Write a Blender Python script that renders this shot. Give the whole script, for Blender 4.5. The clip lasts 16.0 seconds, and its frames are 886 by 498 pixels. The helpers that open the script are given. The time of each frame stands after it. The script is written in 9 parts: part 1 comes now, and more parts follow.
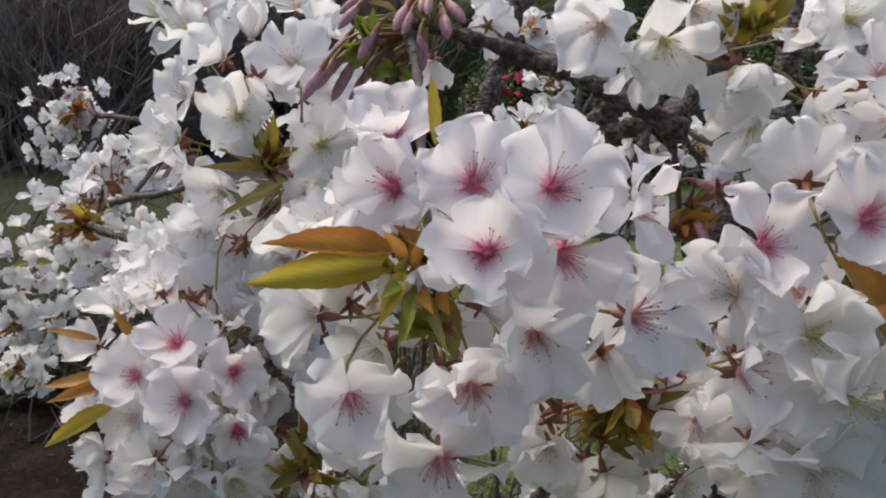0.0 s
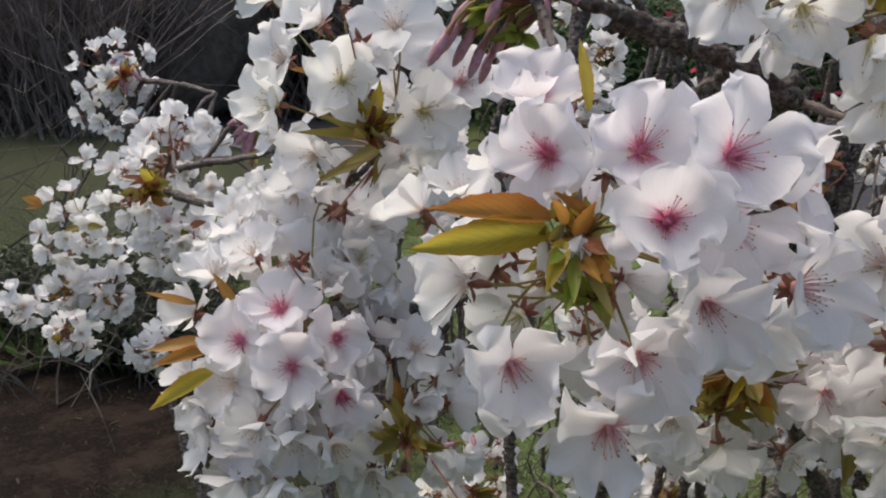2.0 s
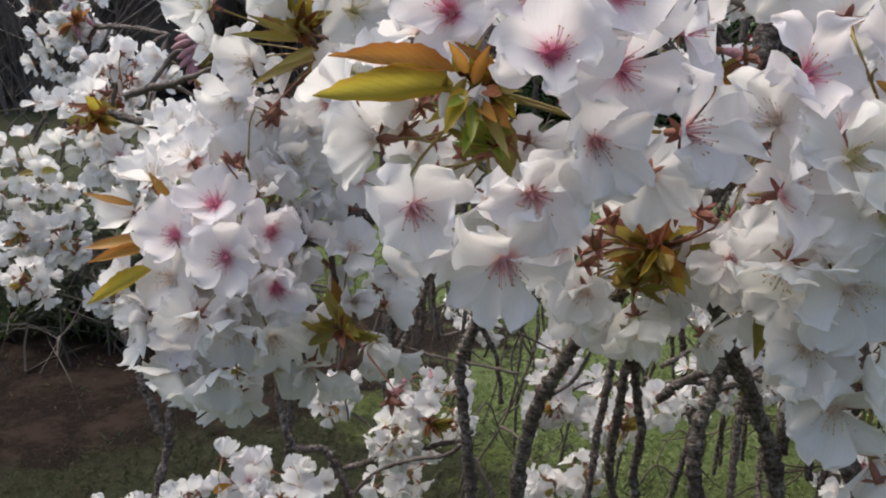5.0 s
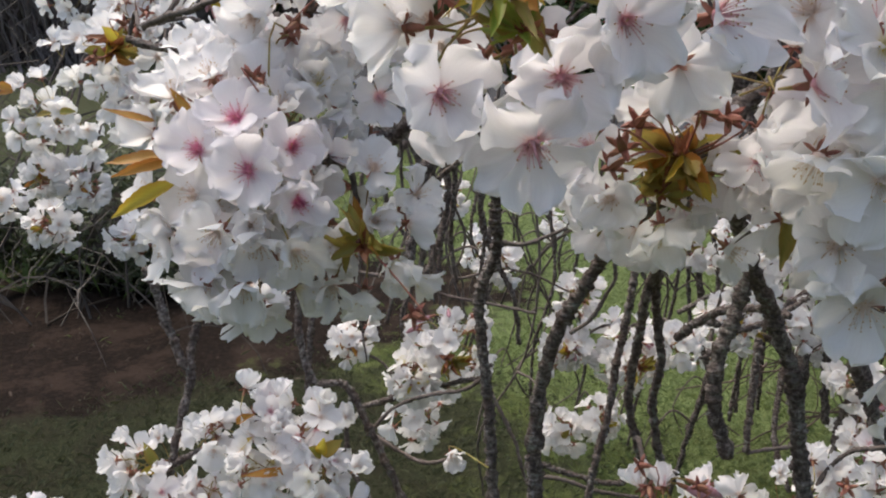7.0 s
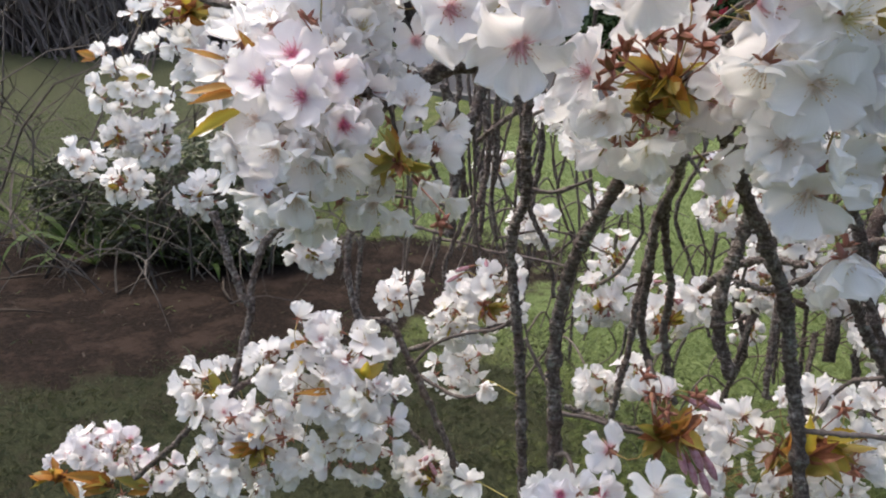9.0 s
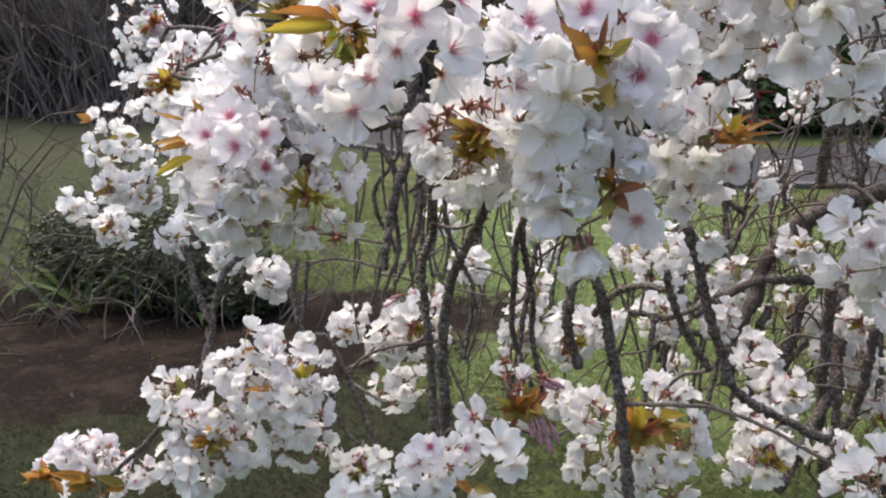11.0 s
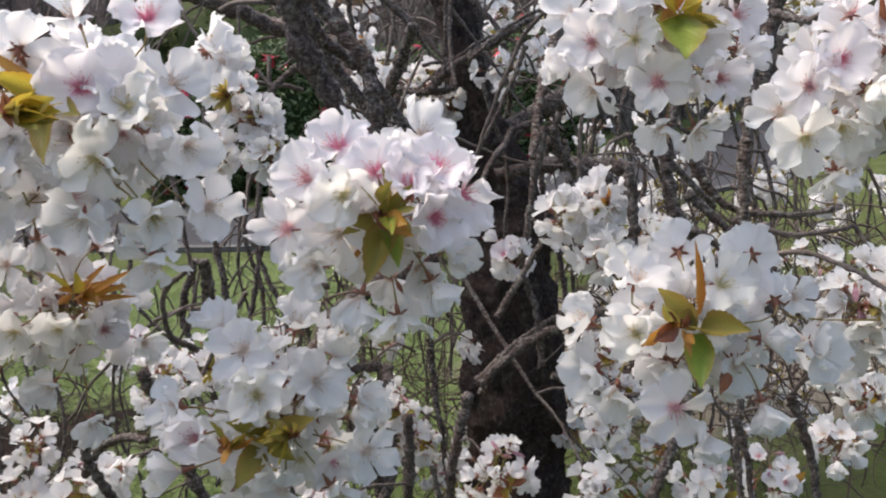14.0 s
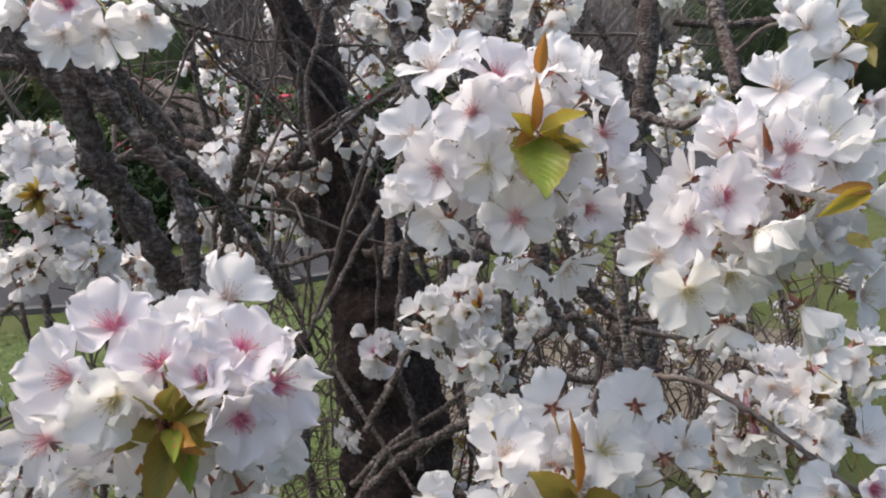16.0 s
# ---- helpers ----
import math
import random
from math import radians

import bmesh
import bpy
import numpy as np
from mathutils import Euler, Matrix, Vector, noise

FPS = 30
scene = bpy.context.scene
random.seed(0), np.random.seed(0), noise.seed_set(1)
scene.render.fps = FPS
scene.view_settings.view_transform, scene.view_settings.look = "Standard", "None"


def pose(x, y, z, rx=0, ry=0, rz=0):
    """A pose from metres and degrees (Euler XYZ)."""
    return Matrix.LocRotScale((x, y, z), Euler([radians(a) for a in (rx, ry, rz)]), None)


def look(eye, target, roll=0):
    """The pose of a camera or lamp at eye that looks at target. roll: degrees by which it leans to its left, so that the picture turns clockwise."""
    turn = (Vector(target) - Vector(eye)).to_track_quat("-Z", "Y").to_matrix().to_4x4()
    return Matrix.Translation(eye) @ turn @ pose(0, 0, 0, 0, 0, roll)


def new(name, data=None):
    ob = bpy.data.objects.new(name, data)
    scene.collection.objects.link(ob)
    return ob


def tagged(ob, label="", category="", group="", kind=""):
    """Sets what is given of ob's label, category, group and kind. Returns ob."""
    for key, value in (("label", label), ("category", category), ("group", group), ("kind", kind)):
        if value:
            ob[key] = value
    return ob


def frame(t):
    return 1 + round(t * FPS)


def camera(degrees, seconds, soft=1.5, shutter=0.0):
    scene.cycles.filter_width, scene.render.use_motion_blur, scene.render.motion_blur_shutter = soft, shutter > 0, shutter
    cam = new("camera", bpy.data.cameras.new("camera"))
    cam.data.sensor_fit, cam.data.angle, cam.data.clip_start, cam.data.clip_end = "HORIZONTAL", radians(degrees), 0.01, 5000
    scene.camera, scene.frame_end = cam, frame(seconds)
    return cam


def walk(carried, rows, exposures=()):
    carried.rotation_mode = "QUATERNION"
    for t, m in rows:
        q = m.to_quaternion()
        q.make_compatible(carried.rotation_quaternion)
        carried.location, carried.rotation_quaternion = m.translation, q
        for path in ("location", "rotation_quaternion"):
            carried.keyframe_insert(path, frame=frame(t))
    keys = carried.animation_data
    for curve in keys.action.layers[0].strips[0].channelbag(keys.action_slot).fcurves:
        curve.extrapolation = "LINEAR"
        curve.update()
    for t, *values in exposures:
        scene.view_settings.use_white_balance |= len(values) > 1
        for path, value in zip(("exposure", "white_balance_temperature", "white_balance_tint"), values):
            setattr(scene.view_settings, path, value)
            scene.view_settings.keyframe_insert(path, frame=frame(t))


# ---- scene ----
cam = camera(56.8, 16.0, 2.0, 0.15)
METRES, EYE, TILT, LEAN, TURN = 1.15, 1.4, -12.0, 0.0, 0.0
ROWS = [
    (0.0, 0.0, 0.0, 0.0, 0.0, 0.0, -0.0),
    (0.5, -0.0148, 0.003, 0.002, -0.05, -0.56, -0.22),
    (1.0, -0.0325, 0.0026, 0.0014, 0.24, -0.85, -0.8),
    (1.5, -0.0459, 0.0019, 0.0012, 0.52, -1.16, -0.86),
    (2.0, -0.0524, 0.0027, -0.0019, 0.71, -2.0, -0.79),
    (2.5, -0.0518, 0.0004, -0.0013, 0.54, -2.15, -0.66),
    (3.0, -0.0502, -0.0002, -0.0139, 0.6, -3.38, -0.5),
    (3.5, -0.0498, -0.0008, -0.0287, 0.37, -3.83, -0.74),
    (4.0, -0.0444, -0.0059, -0.0413, -0.07, -3.97, -0.72),
    (6.5, -0.0226, -0.0121, -0.0524, -0.91, -5.14, 0.27),
    (7.0, -0.0312, -0.0122, -0.0729, -0.02, -6.52, -0.0),
    (7.5, -0.0347, -0.0338, -0.0902, 1.17, -6.7, -0.23),
    (8.0, -0.0313, -0.0636, -0.1039, 2.19, -6.63, -0.56),
    (8.5, -0.0254, -0.086, -0.1226, 3.09, -6.77, -0.52),
    (11.0, 0.0981, -0.2986, -0.1373, 3.54, -2.68, -0.64),
    (11.5, 0.0853, -0.3202, -0.1297, -2.14, -1.71, 0.86),
    (12.0, 0.1146, -0.3139, -0.1092, -10.83, -1.08, 3.33),
    (12.5, 0.194, -0.2909, -0.1041, -15.35, -0.67, 4.79),
    (13.0, 0.2476, -0.2785, -0.0959, -17.14, -0.2, 5.43),
    (13.5, 0.2986, -0.2432, -0.0854, -18.47, 0.39, 6.44),
    (14.0, 0.3785, -0.1874, -0.063, -18.99, -0.1, 7.34),
    (14.5, 0.4197, -0.15, -0.0347, -21.82, 0.68, 8.22),
    (15.0, 0.4291, -0.1445, -0.0102, -23.6, 1.37, 8.48),
    (15.5, 0.4424, -0.1313, -0.0022, -25.45, 0.94, 9.22),
    (16.0, 0.457, -0.1129, 0.0075, -26.54, 1.16, 9.93),
]
SKY, SUN, TANGLE, FAR, HANGING = 0.15, 1.22, 90, 150, 60
EXPOSURES = [(0.0, 0.67, 7110, 8.5), (4.0, 0.85, 7110, 8.5), (7.0, 1.03, 7120, 9.0), (8.5, 1.37, 7110, 10.0), (11.0, 1.45, 7110, 12.0), (12.5, 1.31, 7070, 11.0), (13.5, 1.33, 7070, 11.0), (14.2, 1.20, 7090, 11.0), (15.0, 1.10, 7070, 10.5), (16.0, 1.06, 7050, 10.5)]
STRIDES = [
    (4.2, look((-0.043, -0.019, 1.353), (-0.021, 1.906, 0.812), 0.8)),
    (8.7, look((-0.025, -0.122, 1.287), (-0.144, 1.761, 0.625), -0.3)),
    (10.8, look((0.118, -0.363, 1.321), (-0.042, 1.565, 0.815), -0.5)),
]
PATH = [(t, pose(0, 0, EYE, TILT, LEAN, TURN) @ pose(METRES * x, METRES * y, METRES * z, 90 + pitch, roll, yaw)) for t, x, y, z, yaw, pitch, roll in ROWS]
walk(cam, sorted(PATH + STRIDES, key=lambda row: row[0]), EXPOSURES)

# ---- world, sun ----
SUN_AZ, SUN_EL = -48.0, 64.0
world = bpy.data.worlds.new("world")
scene.world = world
world.use_nodes = True
wn = world.node_tree.nodes
sky = wn.new("ShaderNodeTexSky")
sky.sky_type, sky.sun_disc = "NISHITA", False
sky.sun_elevation, sky.sun_rotation = radians(SUN_EL), radians(SUN_AZ)
sky.air_density, sky.dust_density, sky.ozone_density = 1.0, 3.0, 1.0
wn["Background"].inputs["Strength"].default_value = SKY
world.node_tree.links.new(sky.outputs[0], wn["Background"].inputs["Color"])
sun = new("sun", bpy.data.lights.new("sun", "SUN"))
sun.data.energy, sun.data.angle, sun.data.color = SUN, radians(30), (1.0, 0.97, 0.925)
az, el = radians(SUN_AZ), radians(SUN_EL)
sun.matrix_world = look((0, 0, 0), (-math.sin(az) * math.cos(el), -math.cos(az) * math.cos(el), -math.sin(el)))


# ---- materials ----
def material(name):
    m = bpy.data.materials.new(name)
    m.use_nodes = True
    nt = m.node_tree
    return m, nt, nt.nodes["Principled BSDF"]


def node(nt, kind, **values):
    n = nt.nodes.new(kind)
    for key, v in values.items():
        n.inputs[key].default_value = v
    return n


def ramp(nt, fac, stops):
    r = nt.nodes.new("ShaderNodeValToRGB")
    while len(r.color_ramp.elements) < len(stops):
        r.color_ramp.elements.new(0.5)
    for e, (p, c) in zip(r.color_ramp.elements, stops):
        e.position, e.color = p, (*c, 1)
    nt.links.new(fac, r.inputs[0])
    return r.outputs[0]


def mix(nt, fac, a, b, blend="MIX"):
    n = nt.nodes.new("ShaderNodeMix")
    n.data_type, n.blend_type = "RGBA", blend
    for socket, v in ((n.inputs[0], fac), (n.inputs[6], a), (n.inputs[7], b)):
        if hasattr(v, "is_linked"):
            nt.links.new(v, socket)
        else:
            socket.default_value = v if not isinstance(v, tuple) else (*v, 1)
    return n.outputs[2]


def math_node(nt, op, a, b=0.0):
    n = nt.nodes.new("ShaderNodeMath")
    n.operation = op
    for socket, v in zip(n.inputs, (a, b)):
        if hasattr(v, "is_linked"):
            nt.links.new(v, socket)
        else:
            socket.default_value = v
    return n.outputs[0]


def thin(nt, bsdf, colour, share):
    """Lets light through a thin leaf or petal."""
    tr = nt.nodes.new("ShaderNodeBsdfTranslucent")
    nt.links.new(colour, tr.inputs["Color"])
    ms = nt.nodes.new("ShaderNodeMixShader")
    ms.inputs[0].default_value = share
    nt.links.new(bsdf.outputs[0], ms.inputs[1])
    nt.links.new(tr.outputs[0], ms.inputs[2])
    nt.links.new(ms.outputs[0], nt.nodes["Material Output"].inputs[0])


def bump(nt, bsdf, height, strength, distance):
    b = node(nt, "ShaderNodeBump", Strength=strength, Distance=distance)
    nt.links.new(height, b.inputs["Height"])
    nt.links.new(b.outputs[0], bsdf.inputs["Normal"])


def petal_material(name, body, blush, heart, reach, whole):
    """heart: the colour at the claw; reach: how far it runs out along the petal; whole: blush over all of it."""
    m, nt, p = material(name)
    uv = nt.nodes.new("ShaderNodeUVMap")
    sep = nt.nodes.new("ShaderNodeSeparateXYZ")
    nt.links.new(uv.outputs[0], sep.inputs[0])
    along, across = sep.outputs[1], sep.outputs[0]
    comb = nt.nodes.new("ShaderNodeCombineXYZ")
    nt.links.new(math_node(nt, "MULTIPLY", across, 44.0), comb.inputs[0])
    nt.links.new(math_node(nt, "MULTIPLY", along, 2.2), comb.inputs[1])
    veins = node(nt, "ShaderNodeTexNoise", Scale=1.0, Detail=3.0, Roughness=0.6)
    nt.links.new(comb.outputs[0], veins.inputs["Vector"])
    info = nt.nodes.new("ShaderNodeObjectInfo")
    blot = node(nt, "ShaderNodeTexNoise", Scale=3.0, Detail=2.0)
    nt.links.new(uv.outputs[0], blot.inputs["Vector"])
    edge = math_node(nt, "ADD", along, math_node(nt, "MULTIPLY", math_node(nt, "SUBTRACT", veins.outputs[0], 0.5), 0.42))
    edge = math_node(nt, "ADD", edge, math_node(nt, "MULTIPLY", math_node(nt, "SUBTRACT", info.outputs["Random"], 0.5), 0.16))
    tint = mix(nt, math_node(nt, "MULTIPLY", blot.outputs[0], whole), body, blush)
    tint = mix(nt, math_node(nt, "MULTIPLY", info.outputs["Random"], 0.12), tint, (0.80, 0.80, 0.76))
    heartness = ramp(nt, edge, [(0.0, (1, 1, 1)), (reach * 0.45, (0.8, 0.8, 0.8)), (reach, (0.22, 0.22, 0.22)), (min(reach * 1.9, 0.98), (0, 0, 0))])
    colour = mix(nt, heartness, tint, heart)
    fine = ramp(nt, veins.outputs[0], [(0.32, (0.955, 0.945, 0.95)), (0.62, (1, 1, 1))])
    colour = mix(nt, 1.0, colour, fine, "MULTIPLY")
    nt.links.new(colour, p.inputs["Base Color"])
    p.inputs["Roughness"].default_value = 0.62
    p.inputs["Specular IOR Level"].default_value = 0.28
    bump(nt, p, veins.outputs[0], 0.25, 0.0006)
    thin(nt, p, colour, 0.50)
    return m


PETAL = {
    "p": petal_material("petal_pink", (0.92, 0.90, 0.91), (0.89, 0.76, 0.83), (0.72, 0.17, 0.33), 0.17, 0.34),
    "q": petal_material("petal_blush", (0.915, 0.895, 0.90), (0.89, 0.80, 0.84), (0.78, 0.42, 0.43), 0.13, 0.24),
    "w": petal_material("petal_white", (0.92, 0.91, 0.905), (0.90, 0.86, 0.88), (0.82, 0.68, 0.60), 0.10, 0.22),
    "y": petal_material("petal_cream", (0.92, 0.91, 0.885), (0.90, 0.875, 0.84), (0.76, 0.68, 0.46), 0.10, 0.22),
}


def simple_material(name, a, b, scale, rough=0.6, detail=5.0, share=0.0, relief=0.0, coord="Object", spec=0.4):
    m, nt, p = material(name)
    tc = nt.nodes.new("ShaderNodeTexCoord")
    n1 = node(nt, "ShaderNodeTexNoise", Scale=scale, Detail=detail, Roughness=0.65)
    n2 = node(nt, "ShaderNodeTexNoise", Scale=scale * 0.13, Detail=2.0)
    for n in (n1, n2):
        nt.links.new(tc.outputs[coord], n.inputs["Vector"])
    f = math_node(nt, "ADD", math_node(nt, "MULTIPLY", n1.outputs[0], 0.6), math_node(nt, "MULTIPLY", n2.outputs[0], 0.4))
    colour = ramp(nt, f, [(0.36, a), (0.64, b)])
    nt.links.new(colour, p.inputs["Base Color"])
    p.inputs["Roughness"].default_value = rough
    p.inputs["Specular IOR Level"].default_value = spec
    if relief:
        bump(nt, p, n1.outputs[0], 0.8, relief)
    if share:
        thin(nt, p, colour, share)
    return m


def leaf_material(name, a, b, c, share):
    """a and b mottle the blade from the midrib out, c reddens its margin."""
    m, nt, p = material(name)
    uv = nt.nodes.new("ShaderNodeUVMap")
    sep = nt.nodes.new("ShaderNodeSeparateXYZ")
    nt.links.new(uv.outputs[0], sep.inputs[0])
    side = math_node(nt, "ABSOLUTE", math_node(nt, "SUBTRACT", sep.outputs[0], 0.5))
    slant = math_node(nt, "SUBTRACT", sep.outputs[1], math_node(nt, "MULTIPLY", side, 0.7))
    ribs = math_node(nt, "SINE", math_node(nt, "MULTIPLY", slant, 62.0))
    noise_ = node(nt, "ShaderNodeTexNoise", Scale=5.0, Detail=4.0)
    nt.links.new(uv.outputs[0], noise_.inputs["Vector"])
    info = nt.nodes.new("ShaderNodeObjectInfo")
    f = math_node(nt, "ADD", math_node(nt, "MULTIPLY", noise_.outputs[0], 0.8), math_node(nt, "MULTIPLY", info.outputs["Random"], 0.35))
    colour = ramp(nt, f, [(0.35, a), (0.75, b)])
    margin = ramp(nt, side, [(0.22, (0, 0, 0)), (0.5, (0.75, 0.75, 0.75))])
    colour = mix(nt, margin, colour, c)
    rib = ramp(nt, ribs, [(0.80, (1, 1, 1)), (0.97, (0.90, 0.89, 0.80))])
    colour = mix(nt, 1.0, colour, rib, "MULTIPLY")
    nt.links.new(colour, p.inputs["Base Color"])
    p.inputs["Roughness"].default_value = 0.42
    bump(nt, p, ribs, 0.2, 0.0006)
    thin(nt, p, colour, share)
    return m


LEAF = {
    "o": leaf_material("leaf_orange", (0.50, 0.28, 0.06), (0.46, 0.21, 0.05), (0.44, 0.15, 0.04), 0.5),
    "y": leaf_material("leaf_yellow_green", (0.56, 0.43, 0.06), (0.45, 0.38, 0.06), (0.52, 0.30, 0.04), 0.55),
    "g": leaf_material("leaf_olive", (0.27, 0.26, 0.055), (0.34, 0.26, 0.07), (0.34, 0.20, 0.055), 0.5),
    "f": leaf_material("leaf_fresh", (0.20, 0.30, 0.045), (0.30, 0.36, 0.06), (0.34, 0.26, 0.05), 0.5),
    "r": leaf_material("bract_red", (0.22, 0.07, 0.035), (0.36, 0.16, 0.08), (0.22, 0.06, 0.035), 0.35),
}
SEPAL = simple_material("sepal", (0.34, 0.10, 0.09), (0.26, 0.13, 0.07), 260.0, 0.55, share=0.1)
SHOOT_RED = simple_material("red_shoot", (0.060, 0.016, 0.012), (0.16, 0.045, 0.025), 120.0, 0.6)
STALK = simple_material("stalk", (0.30, 0.30, 0.07), (0.25, 0.13, 0.05), 60.0, 0.5)
BUD = simple_material("bud", (0.34, 0.12, 0.15), (0.72, 0.47, 0.53), 120.0, 0.5, share=0.2)
FIL = {
    "p": simple_material("filament_pink", (0.68, 0.16, 0.28), (0.80, 0.38, 0.46), 300.0, 0.5),
    "q": simple_material("filament_rose", (0.66, 0.28, 0.33), (0.74, 0.46, 0.48), 300.0, 0.5),
    "w": simple_material("filament_pale", (0.74, 0.58, 0.50), (0.76, 0.66, 0.58), 300.0, 0.5),
    "y": simple_material("filament_yellow", (0.64, 0.56, 0.26), (0.70, 0.64, 0.42), 300.0, 0.5),
}
ANTHER = {
    "p": simple_material("anther_pink", (0.50, 0.22, 0.10), (0.62, 0.36, 0.14), 300.0, 0.7),
    "q": simple_material("anther_rose", (0.42, 0.20, 0.10), (0.54, 0.32, 0.14), 300.0, 0.7),
    "w": simple_material("anther_brown", (0.52, 0.34, 0.16), (0.62, 0.44, 0.20), 300.0, 0.7),
    "y": simple_material("anther_yellow", (0.52, 0.36, 0.08), (0.58, 0.44, 0.14), 300.0, 0.7),
}


def bark_material(name, deep, mid, pale, lichened, bands=0.22, depth=0.004, grain=190.0):
    m, nt, p = material(name)
    tc = nt.nodes.new("ShaderNodeTexCoord")
    rough_ = node(nt, "ShaderNodeTexNoise", Scale=grain, Detail=7.0, Roughness=0.72)
    patch = node(nt, "ShaderNodeTexNoise", Scale=22.0, Detail=3.0)
    lichen = node(nt, "ShaderNodeTexNoise", Scale=grain * 0.63, Detail=5.0, Roughness=0.6)
    wave = node(nt, "ShaderNodeTexWave", Scale=75.0, Distortion=9.0, Detail=3.0)
    wave.bands_direction = "Z"
    for n in (rough_, patch, lichen, wave):
        nt.links.new(tc.outputs["Object"], n.inputs["Vector"])
    base = ramp(nt, rough_.outputs[0], [(0.38, deep), (0.52, mid), (0.64, pale)])
    base = mix(nt, ramp(nt, patch.outputs[0], [(0.40, (0, 0, 0)), (0.62, (0.6, 0.6, 0.6))]), base, (0.075, 0.046, 0.038))
    base = mix(nt, ramp(nt, lichen.outputs[0], [(0.57, (0, 0, 0)), (0.66, (lichened, lichened, lichened))]), base, (0.24, 0.24, 0.21))
    nt.links.new(base, p.inputs["Base Color"])
    p.inputs["Roughness"].default_value = 0.88
    p.inputs["Specular IOR Level"].default_value = 0.25
    h = math_node(nt, "ADD", rough_.outputs[0], math_node(nt, "MULTIPLY", wave.outputs[0], bands))
    bump(nt, p, h, 1.0, depth)
    return m


BARK = bark_material("cherry_bark", (0.044, 0.033, 0.029), (0.165, 0.135, 0.122), (0.38, 0.34, 0.315), 0.85)
# trunk bark, coarser grained; the shade it stands in is put into its colours
SHADED_BARK = bark_material("shaded_bark", (0.017, 0.0105, 0.0096), (0.046, 0.031, 0.029), (0.115, 0.088, 0.083), 0.28, 0.05, 0.018, 85.0)
LIMB_BARK = bark_material("limb_bark", (0.032, 0.024, 0.022), (0.132, 0.108, 0.100), (0.35, 0.31, 0.29), 0.85)
TWIG = simple_material("twig_bark", (0.052, 0.038, 0.033), (0.195, 0.158, 0.142), 150.0, 0.85, relief=0.002)


# ---- mesh helpers ----
def mesh_object(name, verts, faces, mats, parent=None, smooth=True, uvs=None, slots=None):
    me = bpy.data.meshes.new(name)
    me.from_pydata(verts, [], faces)
    finish(me, mats, smooth, uvs, slots)
    ob = new(name, me)
    ob.parent = parent
    return ob


def finish(me, mats, smooth=True, uvs=None, slots=None):
    for m in mats:
        me.materials.append(m)
    me.polygons.foreach_set("use_smooth", [smooth] * len(me.polygons))
    if slots is not None:
        me.polygons.foreach_set("material_index", slots)
    if uvs is not None:
        layer = me.uv_layers.new(name="UVMap")
        idx = [0] * len(me.loops)
        me.loops.foreach_get("vertex_index", idx)
        layer.data.foreach_set("uv", [c for i in idx for c in uvs[i]])
    me.update()
    return me


def spline(points, steps):
    """Points along a smooth line through the given ones."""
    p = [Vector(q) for q in points]
    p = [p[0] * 2 - p[1]] + p + [p[-1] * 2 - p[-2]]
    out = []
    for i in range(1, len(p) - 2):
        a, b, c, d = p[i - 1:i + 3]
        for k in range(steps):
            t = k / steps
            out.append(0.5 * (2 * b + (c - a) * t + (2 * a - 5 * b + 4 * c - d) * t * t + (3 * b - a - 3 * c + d) * t ** 3))
    out.append(p[-2])
    return out


def tube(points, radii, sides, verts, faces, knobs=0.0, rnd=random):
    """Adds a tapering tube along the points to the lists; knobs roughens its girth."""
    start = len(verts)
    up = Vector((0.3, 0.9, 0.2))
    for i, q in enumerate(points):
        way = (points[min(i + 1, len(points) - 1)] - points[max(i - 1, 0)])
        way = way.normalized() if way.length > 1e-9 else Vector((0, 0, 1))
        x = way.cross(up)
        x = x.normalized() if x.length > 1e-6 else Vector((1, 0, 0))
        y = way.cross(x)
        up = x.cross(way) if x.length else up
        ring = 1 + knobs * rnd.uniform(-0.6, 1.0)
        for k in range(sides):
            a = 2 * math.pi * k / sides
            r = radii[i] * ring * (1 + knobs * rnd.uniform(-0.5, 0.5))
            verts.append(q + (x * math.cos(a) + y * math.sin(a)) * r)
    for i in range(len(points) - 1):
        for k in range(sides):
            a, b = start + i * sides + k, start + i * sides + (k + 1) % sides
            faces.append((a, b, b + sides, a + sides))
    faces.append(tuple(start + k for k in range(sides))[::-1])
    faces.append(tuple(start + (len(points) - 1) * sides + k for k in range(sides)))


def empty(name, at):
    ob = new(name)
    ob.empty_display_size = 0.02
    ob.location = at
    return ob


def facing(yaw, rise, spin=0.0):
    """A turn that brings the z axis to the way yaw (from +x) and rise."""
    w = Vector((math.cos(radians(yaw)) * math.cos(radians(rise)), math.sin(radians(yaw)) * math.cos(radians(rise)), math.sin(radians(rise))))
    return (w.to_track_quat("Z", "Y").to_matrix() @ Matrix.Rotation(spin, 3, "Z")).to_4x4()


# ---- blossom meshes ----
PETAL_LENGTH = 0.0282


